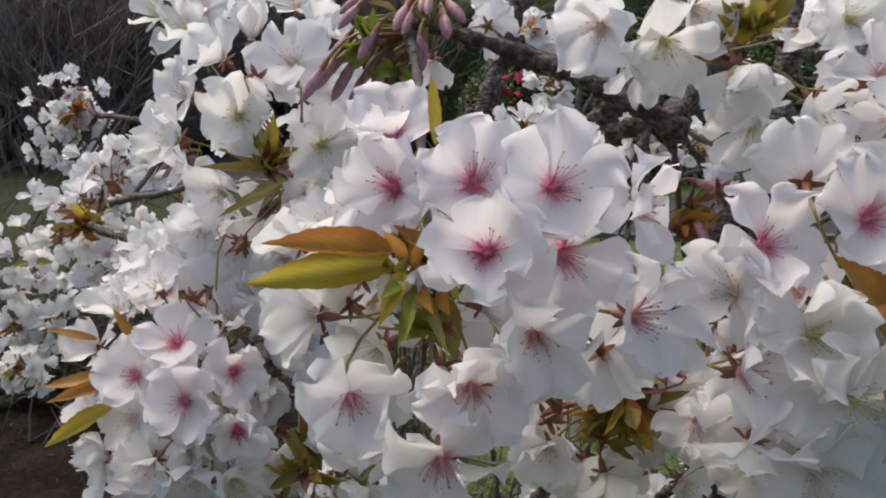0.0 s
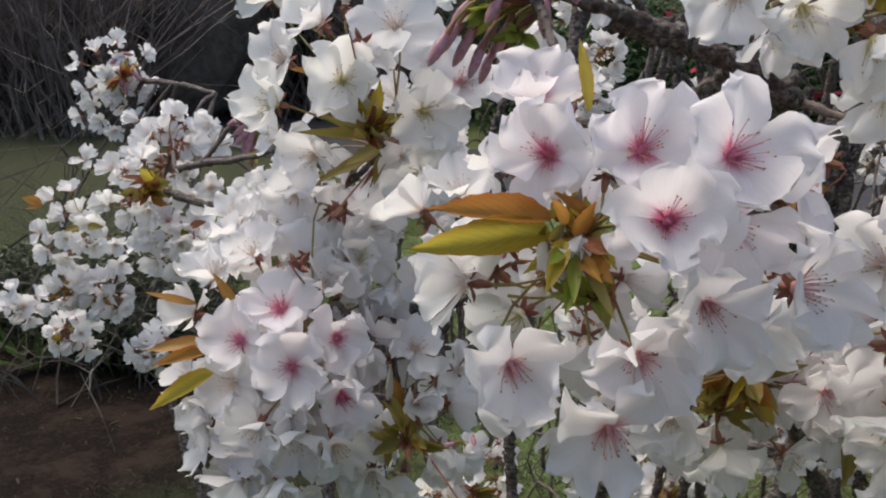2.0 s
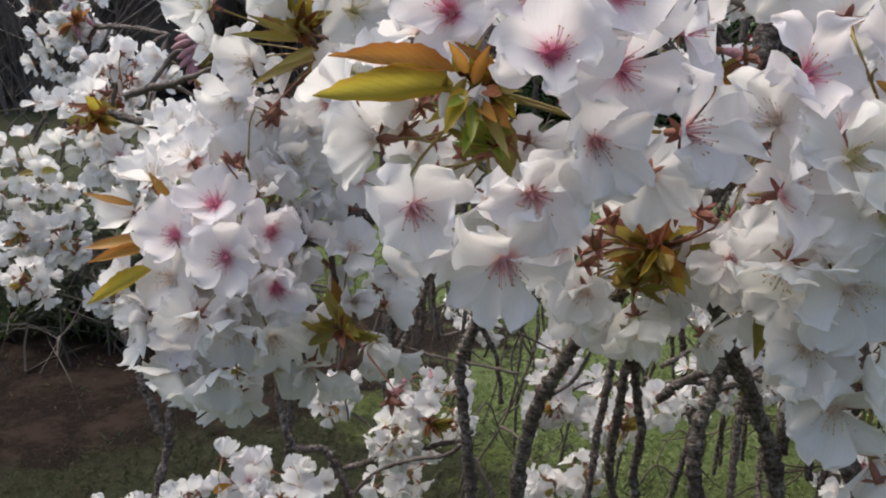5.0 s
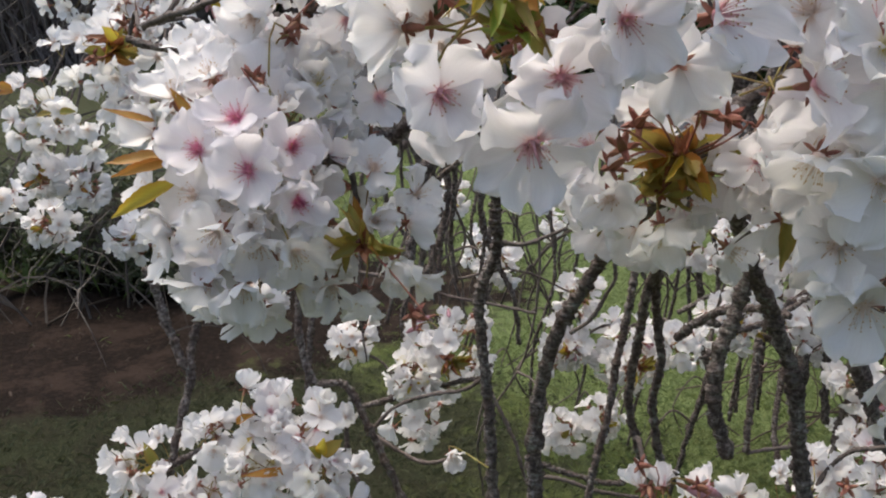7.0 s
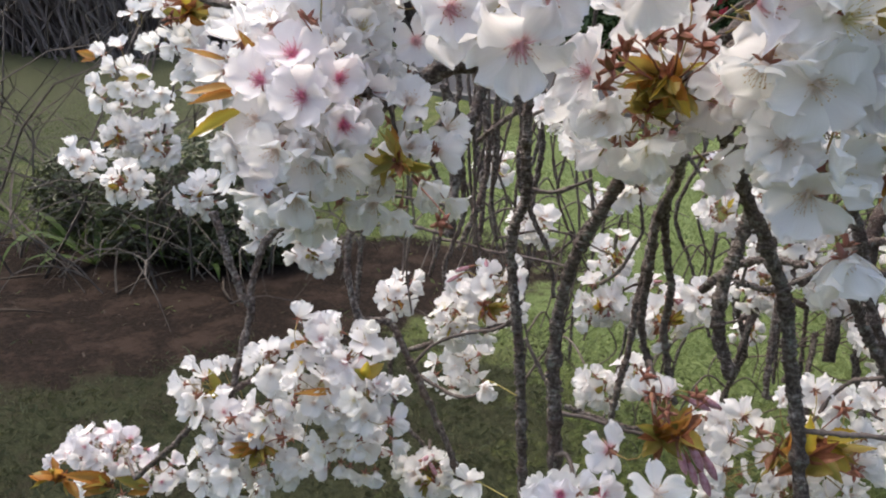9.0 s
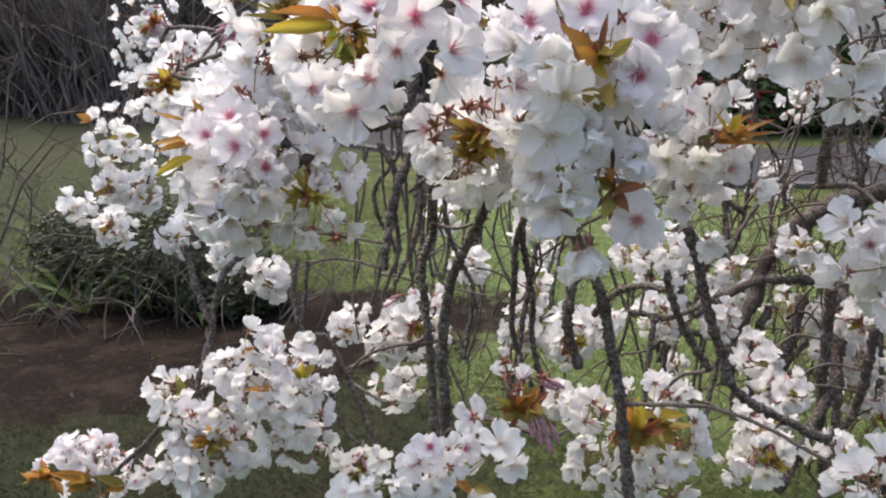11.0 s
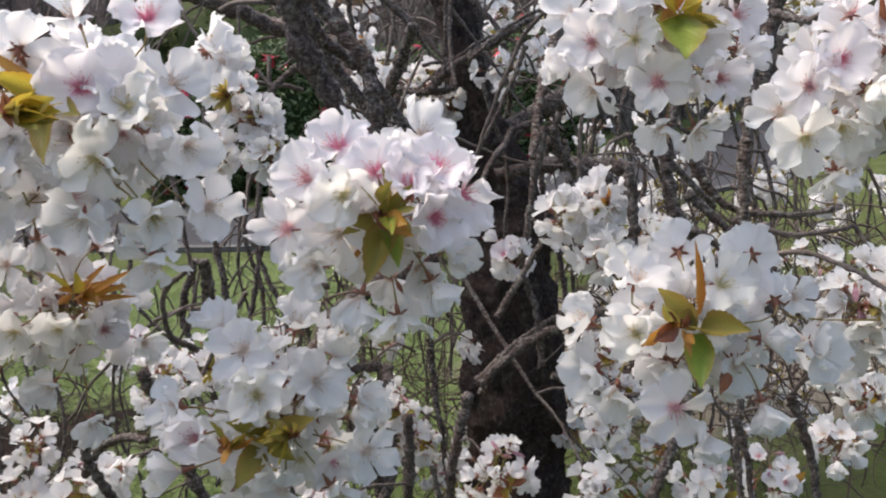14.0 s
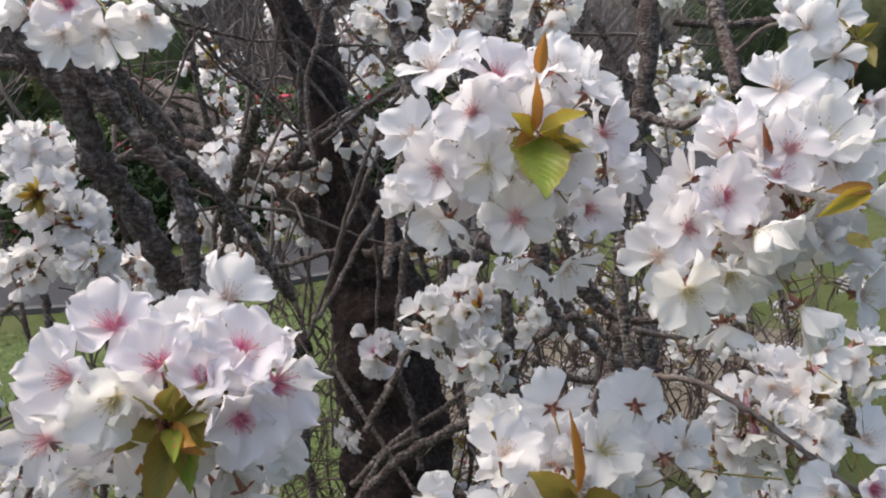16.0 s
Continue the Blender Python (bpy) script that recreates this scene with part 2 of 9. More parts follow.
def petal_grid(rnd, nu, nv, curl, wave, notch, slim=1.0):
    """A broad, notched petal from its claw at the origin along +y."""
    verts, uvs, faces = [], [], []
    ph = rnd.uniform(0, 6.28)
    lean, wide = rnd.uniform(-0.14, 0.14), rnd.uniform(0.92, 1.10)
    for j in range(nv + 1):
        v = j / nv
        if v < 0.58:
            w = v / 0.58
            half = 0.052 + 0.405 * w ** 0.88 * (1 - 0.15 * (1 - w))
        else:
            half = 0.457 * math.sqrt(max(0.0, 1 - ((v - 0.58) / 0.45) ** 2))
        half *= wide * slim
        for i in range(nu + 1):
            u = 2 * i / nu - 1
            x = u * half
            y = v - (0.07 * u * u * v ** 3) - notch * math.exp(-(u * half * 9.0) ** 2) * max(0, v - 0.7) / 0.3
            y += (0.034 * math.sin(u * 5.5 + ph) + 0.026 * math.sin(u * 11 - ph * 1.7)) * v ** 4
            x += math.copysign(abs(u) ** 3, u) * half * (0.07 * math.sin(v * 13 + ph * 2 + u) + 0.04 * math.sin(v * 23 - ph)) * v
            z = curl * (v * v - 0.25 * v) + 0.34 * u * u * half * (1 - 0.55 * v) - 0.05 * math.exp(-(u * 4) ** 2) * v * (1 - v) * 2
            z += wave * math.sin(u * 3.6 + ph) * v ** 2.2 + wave * 0.40 * math.sin(u * 7.1 - ph * 2) * v ** 4 + wave * 0.4 * u * u * math.sin(v * 12 + ph) * v
            x += lean * v * v * 0.5
            verts.append((x * PETAL_LENGTH, y * PETAL_LENGTH, z * PETAL_LENGTH))
            uvs.append((i / nu, v))
    for j in range(nv):
        for i in range(nu):
            a = j * (nu + 1) + i
            faces.append((a, a + 1, a + nu + 2, a + nu + 1))
    return verts, faces, uvs


def petal_meshes(kind, count, nu, nv):
    made = []
    rnd = random.Random(ord(kind))
    for _ in range(count):
        verts, faces, uvs = petal_grid(rnd, nu, nv, rnd.uniform(-0.24, 0.46), rnd.uniform(0.07, 0.20), rnd.uniform(0.05, 0.20))
        me = bpy.data.meshes.new("petal")
        me.from_pydata(verts, [], faces)
        made.append(finish(me, [PETAL[kind]], True, uvs))
    return made


def stamen_lists(rnd, count, sides=3):
    verts, faces, slots = [], [], []
    # the pistil on its round seat
    for j, (z, r) in enumerate(((-0.0004, 0.0030), (0.0010, 0.0022), (0.0016, 0.0008), (0.0095, 0.0003))):
        verts += [Vector((r * math.cos(k * 1.0472), r * math.sin(k * 1.0472), z)) for k in range(6)]
        if j:
            faces += [((j - 1) * 6 + k, (j - 1) * 6 + (k + 1) % 6, j * 6 + (k + 1) % 6, j * 6 + k) for k in range(6)]
    slots += [0] * len(faces)
    for i in range(count):
        a = i * 2.399 + rnd.uniform(-0.3, 0.3)
        s = math.radians(rnd.uniform(8, 44))
        length = rnd.uniform(0.0085, 0.0135)
        way = Vector((math.cos(a) * math.sin(s), math.sin(a) * math.sin(s), math.cos(s)))
        root = Vector((math.cos(a), math.sin(a), 0)) * 0.0012
        bend = Vector((way.x, way.y, 0)) * -0.0016
        pts = [root, root + way * length * 0.5 - bend, root + way * length]
        before = len(faces)
        tube(pts, [0.00021, 0.00018, 0.00015], sides, verts, faces)
        slots += [0] * (len(faces) - before)
        tip, r = pts[-1], rnd.uniform(0.00036, 0.00054)
        k = len(verts)
        verts += [tip + Vector(d) * r for d in ((1, 0, 0), (-1, 0, 0), (0, 1, 0), (0, -1, 0), (0, 0, 1.3), (0, 0, -1.3))]
        for q in ((0, 2, 4), (2, 1, 4), (1, 3, 4), (3, 0, 4), (2, 0, 5), (1, 2, 5), (3, 1, 5), (0, 3, 5)):
            faces.append(tuple(k + x for x in q))
            slots.append(1)
    return verts, faces, slots


def stamen_meshes(kind, count):
    made = []
    rnd = random.Random(ord(kind) + 7)
    for _ in range(count):
        verts, faces, slots = stamen_lists(rnd, 24)
        me = bpy.data.meshes.new("stamen_tuft")
        me.from_pydata(verts, [], faces)
        made.append(finish(me, [FIL[kind], ANTHER[kind]], True, None, slots))
    return made


def calyx_lists(verts, faces, slots, slot):
    """A narrow cup and five pointed sepals under the flower, which faces +z."""
    rings = ((-0.0105, 0.0009), (-0.0085, 0.0017), (-0.0045, 0.0021), (-0.0008, 0.0024), (0.0004, 0.0014))
    k0, before = len(verts), len(faces)
    for z, r in rings:
        verts += [Vector((r * math.cos(a * 1.0472), r * math.sin(a * 1.0472), z)) for a in range(6)]
    for j in range(len(rings) - 1):
        for i in range(6):
            a, b = k0 + j * 6 + i, k0 + j * 6 + (i + 1) % 6
            faces.append((a, b, b + 6, a + 6))
    for s in range(5):
        a = (s + 0.5) * 1.2566
        e, n = Vector((math.cos(a), math.sin(a), 0)), Vector((-math.sin(a), math.cos(a), 0))
        k = len(verts)
        verts += [e * 0.0018 - n * 0.0017 + Vector((0, 0, -0.0014)), e * 0.0018 + n * 0.0017 + Vector((0, 0, -0.0014)), e * 0.0060 + n * 0.0013 + Vector((0, 0, -0.0026)),
                  e * 0.0060 - n * 0.0013 + Vector((0, 0, -0.0026)), e * 0.0086 + Vector((0, 0, -0.0034)), e * 0.0055 + Vector((0, 0, -0.0040))]
        faces += [(k, k + 1, k + 5), (k + 1, k + 2, k + 5), (k + 2, k + 4, k + 5), (k + 4, k + 3, k + 5), (k + 3, k, k + 5), (k, k + 1, k + 2, k + 3), (k + 3, k + 2, k + 4)]
    slots += [slot] * (len(faces) - before)


PETALS = {k: petal_meshes(k, 9, 12, 10) for k in "pqwy"}
STAMENS = {k: stamen_meshes(k, 3) for k in "pqwy"}


def stalk_lists(a, way, b, verts, faces, slots, slot, r=0.00075):
    """A bowed stalk from b, where it leaves the twig, to a, where the flower takes it over along -way."""
    mid = a - way * (a - b).length * 0.45
    pts = [b.lerp(mid, t).lerp(mid.lerp(a, t), t) for t in (0, 0.25, 0.5, 0.75, 1.0)]
    before = len(faces)
    tube(pts, [r * 1.3, r, r * 0.9, r * 0.9, r * 1.2], 5, verts, faces)
    slots += [slot] * (len(faces) - before)


FLOWERS = random.Random(5)


def flower(c, x, y, z, yaw, rise, size, kind):
    """An open flower of five petals at x, y, z on the cluster c; it faces the way yaw, rise."""
    rnd = FLOWERS
    turn = facing(yaw, rise, rnd.uniform(0, 6.28))
    m = Matrix.Translation(Vector((x, y, z)) - c.location) @ turn
    verts, faces, slots = [], [], []
    calyx_lists(verts, faces, slots, 0)
    foot = m.inverted() @ Vector((rnd.uniform(-0.004, 0.004), rnd.uniform(-0.004, 0.004), rnd.uniform(-0.004, 0.004)))
    if foot.length > 0.075:
        foot = foot * (0.075 / foot.length)
    foot = foot / size
    stalk_lists(Vector((0, 0, -0.0100)), Vector((0, 0, 1)), foot, verts, faces, slots, 1)
    f = mesh_object("flower", verts, faces, [SEPAL, STALK], c, True, None, slots)
    f.matrix_local = m @ Matrix.Scale(size, 4)
    slim = 1.0 if size > 0.97 else 0.86
    cup = rnd.choice((rnd.uniform(14, 28), rnd.uniform(26, 44), rnd.uniform(40, 62)))
    for i in range(5):
        p = new("petal", rnd.choice(PETALS[kind]))
        p.parent = f
        p.matrix_local = (Matrix.Rotation(i * 1.2566 + rnd.uniform(-0.2, 0.2), 4, "Z") @ Matrix.Translation((0, 0.0012, 0.0002 * (i % 2) * 2))
                          @ Matrix.Rotation(radians(cup + rnd.uniform(-20, 20)), 4, "X") @ Matrix.Rotation(radians(12 + rnd.uniform(-18, 18)), 4, "Y")
                          @ Matrix.Diagonal((slim * rnd.uniform(0.92, 1.12), rnd.uniform(0.92, 1.06), rnd.uniform(0.6, 1.5), 1)))
    s = new("stamen_tuft", rnd.choice(STAMENS[kind]))
    s.parent = f
    s.matrix_local = Matrix.Rotation(rnd.uniform(0, 6.28), 4, "Z")
    return f


def whole_flower_lists(kind, seed, nu, nv, stamens):
    """All of a smaller, farther flower."""
    rnd = random.Random(seed)
    verts, faces, slots, uvs = [], [], [], []
    cup = (rnd.uniform(14, 34), rnd.uniform(34, 56), rnd.uniform(50, 74))[seed % 3]
    for i in range(5):
        pv, pf, pu = petal_grid(rnd, nu, nv, rnd.uniform(-0.25, 0.34), rnd.uniform(0.05, 0.12), rnd.uniform(0.10, 0.24), 0.86)
        t = Matrix.Rotation(i * 1.2566 + rnd.uniform(-0.1, 0.1), 4, "Z") @ Matrix.Translation((0, 0.0012, 0.0003 * (i % 2))) @ Matrix.Rotation(radians(cup + rnd.uniform(-14, 14)), 4, "X") @ Matrix.Rotation(radians(12 + rnd.uniform(-10, 10)), 4, "Y")
        k = len(verts)
        verts += [t @ Vector(v) for v in pv]
        uvs += pu
        faces += [tuple(k + a for a in f) for f in pf]
        slots += [0] * len(pf)
    sv, sf, ss = stamen_lists(rnd, stamens)
    k = len(verts)
    verts += sv
    faces += [tuple(k + a for a in f) for f in sf]
    slots += [s + 1 for s in ss]
    calyx_lists(verts, faces, slots, 3)
    bow = Vector((rnd.uniform(-0.008, 0.008), rnd.uniform(-0.008, 0.008), -0.042))
    stalk_lists(Vector((0, 0, -0.010)), Vector((0, 0, 1)), bow, verts, faces, slots, 4, 0.0007)
    uvs += [(0.5, 0.9)] * (len(verts) - len(uvs))
    return verts, faces, slots, uvs


def whole_flower_mesh(kind, seed):
    verts, faces, slots, uvs = whole_flower_lists(kind, seed, 4, 5, 12)
    me = bpy.data.meshes.new("flower")
    me.from_pydata(verts, [], faces)
    return finish(me, [PETAL[kind], FIL[kind], ANTHER[kind], SEPAL, STALK], True, uvs, slots)


WHOLE = {k: [whole_flower_mesh(k, 31 * i + ord(k)) for i in range(9)] for k in "pqwy"}
SMALL = {k: [whole_flower_lists(k, 31 * i + ord(k), 4, 3, 6) for i in range(5)] for k in "pqwy"}


def leaf_mesh(kind, seed, fold):
    """A toothed, pointed leaf of unit length along +y, folded along its midrib."""
    rnd = random.Random(seed)
    verts, uvs, faces = [], [], []
    n, curl, twist = 16, rnd.uniform(-0.22, 0.28), rnd.uniform(-0.5, 0.5)
    for j in range(n + 1):
        v = j / n
        half = 0.5 * math.sin(math.pi * v ** 0.85) ** 0.8 * (1 - 0.32 * v) + 0.012 * (1 - v)
        if v > 0.8:
            half *= 1 - (v - 0.8) * 1.6
        half += (0.016 if j % 2 else -0.016) * (0 < j < n)
        for i in range(5):
            u = (i - 2) / 2
            x = u * max(half, 0.004)
            z = abs(u) * half * fold + curl * (v * v - v) + 0.03 * math.sin(v * 17 + u * 2 + seed) * abs(u)
            a = twist * v
            verts.append((x * math.cos(a) - z * math.sin(a) * 0.3, v, z + x * math.sin(a)))
            uvs.append((i / 4, v))
    for j in range(n):
        for i in range(4):
            a = j * 5 + i
            faces.append((a, a + 1, a + 6, a + 5))
    me = bpy.data.meshes.new("leaf")
    me.from_pydata(verts, [], faces)
    return finish(me, [LEAF[kind]], True, uvs)


LEAVES = {k: [leaf_mesh(k, 11 * i + ord(k), (0.2, 0.5, 0.9, 0.35)[i]) for i in range(4)] for k in "oygfr"}


def leaf_turn(c, x, y, z, tx, ty, tz, width, yaw, rise):
    a, b = Vector((x, y, z)), Vector((tx, ty, tz))
    way = b - a
    n = facing(yaw, rise).col[2].xyz
    n = (n - way * (n.dot(way) / way.length_squared)).normalized()
    side = way.normalized().cross(n)
    m = Matrix((side, way.normalized(), n)).transposed().to_4x4()
    return Matrix.Translation(a - c.location) @ m @ Matrix.Diagonal((width * 0.68, way.length, width * 0.8, 1))


def leaf(c, x, y, z, tx, ty, tz, width, yaw, rise, kind):
    """A leaf on the cluster c from its stalk at x, y, z to its tip; its upper face looks along yaw, rise."""
    ob = new("leaf", FLOWERS.choice(LEAVES[kind]))
    ob.parent = c
    ob.matrix_local = leaf_turn(c, x, y, z, tx, ty, tz, width, yaw, rise)
    return ob


def leaf_tuft(c, spots):
    """The small leaves of a far tuft in one mesh."""
    verts, faces, slots, uvs = [], [], [], []
    order = sorted(LEAF)
    for values, kind in spots:
        m, me = leaf_turn(c, *values), FLOWERS.choice(LEAVES[kind])
        k = len(verts)
        verts += [m @ v.co for v in me.vertices]
        uvs += [((i % 5) / 4, (i // 5) / 16) for i in range(len(me.vertices))]
        faces += [tuple(k + i for i in f.vertices) for f in me.polygons]
        slots += [order.index(kind)] * len(me.polygons)
    tagged(mesh_object("leaf_tuft", verts, faces, [LEAF[k] for k in order], c, True, uvs, slots), kind="stuff")


def tuft(c, count, reach, seed, at=None, palette="gggyogry", joined=False):
    """Young leaves in two or three fans that break from a dark red shoot of the cluster, still folded and short."""
    rnd = random.Random(seed)
    at = at if at is not None else Vector()
    root = c.location + at
    spots = []
    lead = Vector((rnd.uniform(-0.6, 0.6), -0.5, rnd.uniform(0.0, 0.8))).normalized()
    fans = [(lead + Vector((rnd.gauss(0, 1), rnd.gauss(0, 0.5), rnd.gauss(0, 0.9)))).normalized() for _ in range(3)]
    for i in range(int(count * 1.8) + 2):
        d = (fans[i % 3] + Vector((rnd.gauss(0, 0.42), rnd.gauss(0, 0.42), rnd.gauss(0, 0.42)))).normalized() * reach * rnd.uniform(0.28, 0.70)
        a = root + fans[i % 3] * reach * rnd.uniform(0.0, 0.22) + d * 0.05
        spots.append(((*a, *(a + d), d.length * rnd.uniform(0.45, 0.9), rnd.uniform(190, 350), rnd.uniform(-40, 70)), rnd.choice(palette)))
    for i in range(count // 2 + 3):
        d = (Vector((rnd.gauss(0, 1), rnd.gauss(0, 0.7), rnd.gauss(0, 1))).normalized() + lead * 0.3).normalized() * reach * rnd.uniform(0.16, 0.36)
        spots.append(((*(root - d * 0.2), *(root + d), d.length * rnd.uniform(0.6, 1.0), rnd.uniform(200, 340), rnd.uniform(-20, 60)), "r"))
    if joined:
        leaf_tuft(c, spots)
    else:
        for values, kind in spots:
            leaf(c, *values, kind)
    verts, faces = [], []
    tube([at * 0.3, at * 0.75 + Vector((0, 0, 0.002)), at + lead * reach * 0.16], [0.0016, 0.0022, 0.0014], 6, verts, faces, 0.15, rnd)
    mesh_object("shoot", verts, faces, [SHOOT_RED], c)


def star_mesh():
    verts, faces, slots = [], [], []
    calyx_lists(verts, faces, slots, 0)
    me = bpy.data.meshes.new("sepal_star")
    me.from_pydata(verts, [], faces)
    return finish(me, [SEPAL], False)


STAR = star_mesh()


def sepal_star(c, x, y, z, yaw, rise, size=1.0):
    """The red calyx of a flower seen from behind, at x, y, z, on its stalk."""
    q = Vector((x, y, z)) - c.location
    m = Matrix.Translation(q) @ facing(yaw, rise, x * 900)
    ob = new("sepal_star", STAR)
    ob.parent = c
    ob.matrix_local = m @ Matrix.Scale(size * 1.25, 4)
    verts, faces, slots = [], [], []
    way = m.col[2].xyz.normalized()
    stalk_lists(q - way * 0.012 * size, way, q * max(0.15, 1 - 0.06 / max(q.length, 0.001)), verts, faces, slots, 0, 0.0007)
    mesh_object("stalk", verts, faces, [SEPAL], c, True)
    return ob


def bud_mesh():
    verts, faces, slots = [], [], []
    rings = ((-0.010, 0.0010), (-0.006, 0.0021), (-0.001, 0.0024), (0.0006, 0.0022), (0.004, 0.0031), (0.010, 0.0040), (0.017, 0.0036), (0.022, 0.0020), (0.0245, 0.0005))
    for z, r in rings:
        verts += [Vector((r * math.cos(a * 0.7854) * (1 + 0.08 * (a % 2)), r * math.sin(a * 0.7854), z)) for a in range(8)]
    for j in range(len(rings) - 1):
        for i in range(8):
            a, b = j * 8 + i, j * 8 + (i + 1) % 8
            faces.append((a, b, b + 8, a + 8))
            slots.append(1 if j < 3 else 0)
    me = bpy.data.meshes.new("bud")
    me.from_pydata(verts, [], faces)
    return finish(me, [BUD, SEPAL], True, None, slots)


BUD_MESH = bud_mesh()


def bud(c, x, y, z, size=1.0):
    """A closed bud with its tip at x, y, z, on a stalk from the node of the cluster."""
    tip = Vector((x, y, z)) - c.location
    way = (tip.normalized() + Vector((0, 0, -0.9))).normalized()
    base = tip - way * 0.0245 * size
    ob = new("bud", BUD_MESH)
    ob.parent = c
    ob.matrix_local = Matrix.Translation(base) @ way.to_track_quat("Z", "Y").to_matrix().to_4x4() @ Matrix.Scale(size, 4)
    verts, faces, slots = [], [], []
    stalk_lists(base - way * 0.009 * size, way, base * max(0.0, 1 - 0.07 / max(base.length, 0.001)), verts, faces, slots, 0, 0.0009)
    mesh_object("stalk", verts, faces, [STALK], c, True)
    return ob


CLUSTERS = []


def cluster(x, y, z, label):
    """The short shoot that carries a cluster: a thing of its own."""
    CLUSTERS.append(Vector((x, y, z)))
    return tagged(empty("blossom_cluster", (x, y, z)), label, "blossom cluster", "blossom clusters on the cherry tree")


def fill(c, count, spread, seed, at, kinds="wwwwyq", size=1.0, buds=0, joined=False):
    """Smaller grown or hidden flowers of a cluster, spread round the point at (seen from the node), with their stalks."""
    rnd = random.Random(seed)
    verts, faces, slots, uvs = [], [], [], []
    main = kinds[0]
    for i in range(count):
        k = (i + 0.5) / count
        h = 1 - 2 * k
        a = i * 2.399963 + rnd.uniform(-0.35, 0.35) + seed
        d = Vector((math.cos(a) * math.sqrt(1 - h * h), math.sin(a) * math.sqrt(1 - h * h), h))
        d = (d + Vector((rnd.uniform(-0.3, 0.3), rnd.uniform(-0.3, 0.3) - 0.12, rnd.uniform(-0.3, 0.3)))).normalized()
        s = size * rnd.uniform(0.78, 1.05)
        q = at + d * spread * rnd.uniform(0.45, 1.18)
        way = (d + Vector((rnd.uniform(-0.36, 0.36), rnd.uniform(-0.36, 0.36), rnd.uniform(-0.36, 0.36)))).normalized()
        m = Matrix.Translation(q) @ way.to_track_quat("Z", "Y").to_matrix().to_4x4() @ Matrix.Rotation(rnd.uniform(0, 6.28), 4, "Z") @ Matrix.Scale(s, 4)
        if joined:
            sv, sf, ss, su = rnd.choice(SMALL[main])
            n = len(verts)
            verts += [m @ Vector(v) for v in sv]
            faces += [tuple(n + x for x in f) for f in sf]
            slots += ss
            uvs += su
        else:
            ob = new("flower", rnd.choice(WHOLE[rnd.choice(kinds)]))
            ob.parent = c
            ob.matrix_local = m
    if joined:
        tagged(mesh_object("blossom_mass", verts, faces, [PETAL[main], FIL[main], ANTHER[main], SEPAL, STALK], c, True, uvs, slots), kind="stuff")
    for i in range(buds):
        d = Vector((rnd.uniform(-1, 1), rnd.uniform(-1, 0.2), rnd.uniform(-0.9, 1))).normalized() * spread * rnd.uniform(0.7, 1.1)
        bud(c, *(c.location + at + d), rnd.uniform(0.7, 0.95))


SPRAY_LABEL = {
    "w": "white cherry blossom cluster on a dark twig", "m": "white cherry blossoms mixed with buds and bronze leaves",
    "b": "white cherry blossoms showing red sepals from behind", "p": "blush pink and white cherry blossom cluster", "u": "pink cherry buds with bronze leaves on a twig",
}


def spray(x, y, z, spread, count, kind, leaves, seed):
    """A cluster farther off, with its flowers, leaves and buds round the node at x, y, z."""
    c = cluster(x, y, z, SPRAY_LABEL[kind])
    fill(c, int(count * 1.2) + 1, max(0.026, spread * 0.82), seed, Vector((0, 0, 0)), {"w": "wwwwy", "m": "wwwyq", "b": "wwwww", "p": "pqw", "u": "p"}[kind], 0.98, {"m": 3, "u": 7, "p": 2}.get(kind, 0), y > 1.05)
    if leaves:
        tuft(c, leaves, min(0.050, spread * 0.85), seed + 1, Vector((0, -spread * 0.75, 0.004)), joined=y > 0.7)
    return c


# ---- the ground and the garden ----
BEDS = ((-1.55, 2.85, 2.25, 0.72, 0.35), (-2.9, 3.1, 1.2, 0.7, 0.2))
DRY = (3.1, 3.2, 1.5, 1.2, 0.3)
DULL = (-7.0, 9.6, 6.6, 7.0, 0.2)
# ellipse of darker, browner lawn with fewer blades
DARKER = (-1.5, 1.9, 1.9, 0.85, 0.1)
# ellipse of paler, stronger green lawn
PALER = (1.1, 4.4, 1.8, 2.6, 0.0)


def reach_of(x, y, spot):
    """Below 1 inside the turned ellipse spot."""
    cx, cy, rx, ry, a = spot
    u, v = (x - cx) * math.cos(a) + (y - cy) * math.sin(a), -(x - cx) * math.sin(a) + (y - cy) * math.cos(a)
    return math.hypot(u / rx, v / ry)


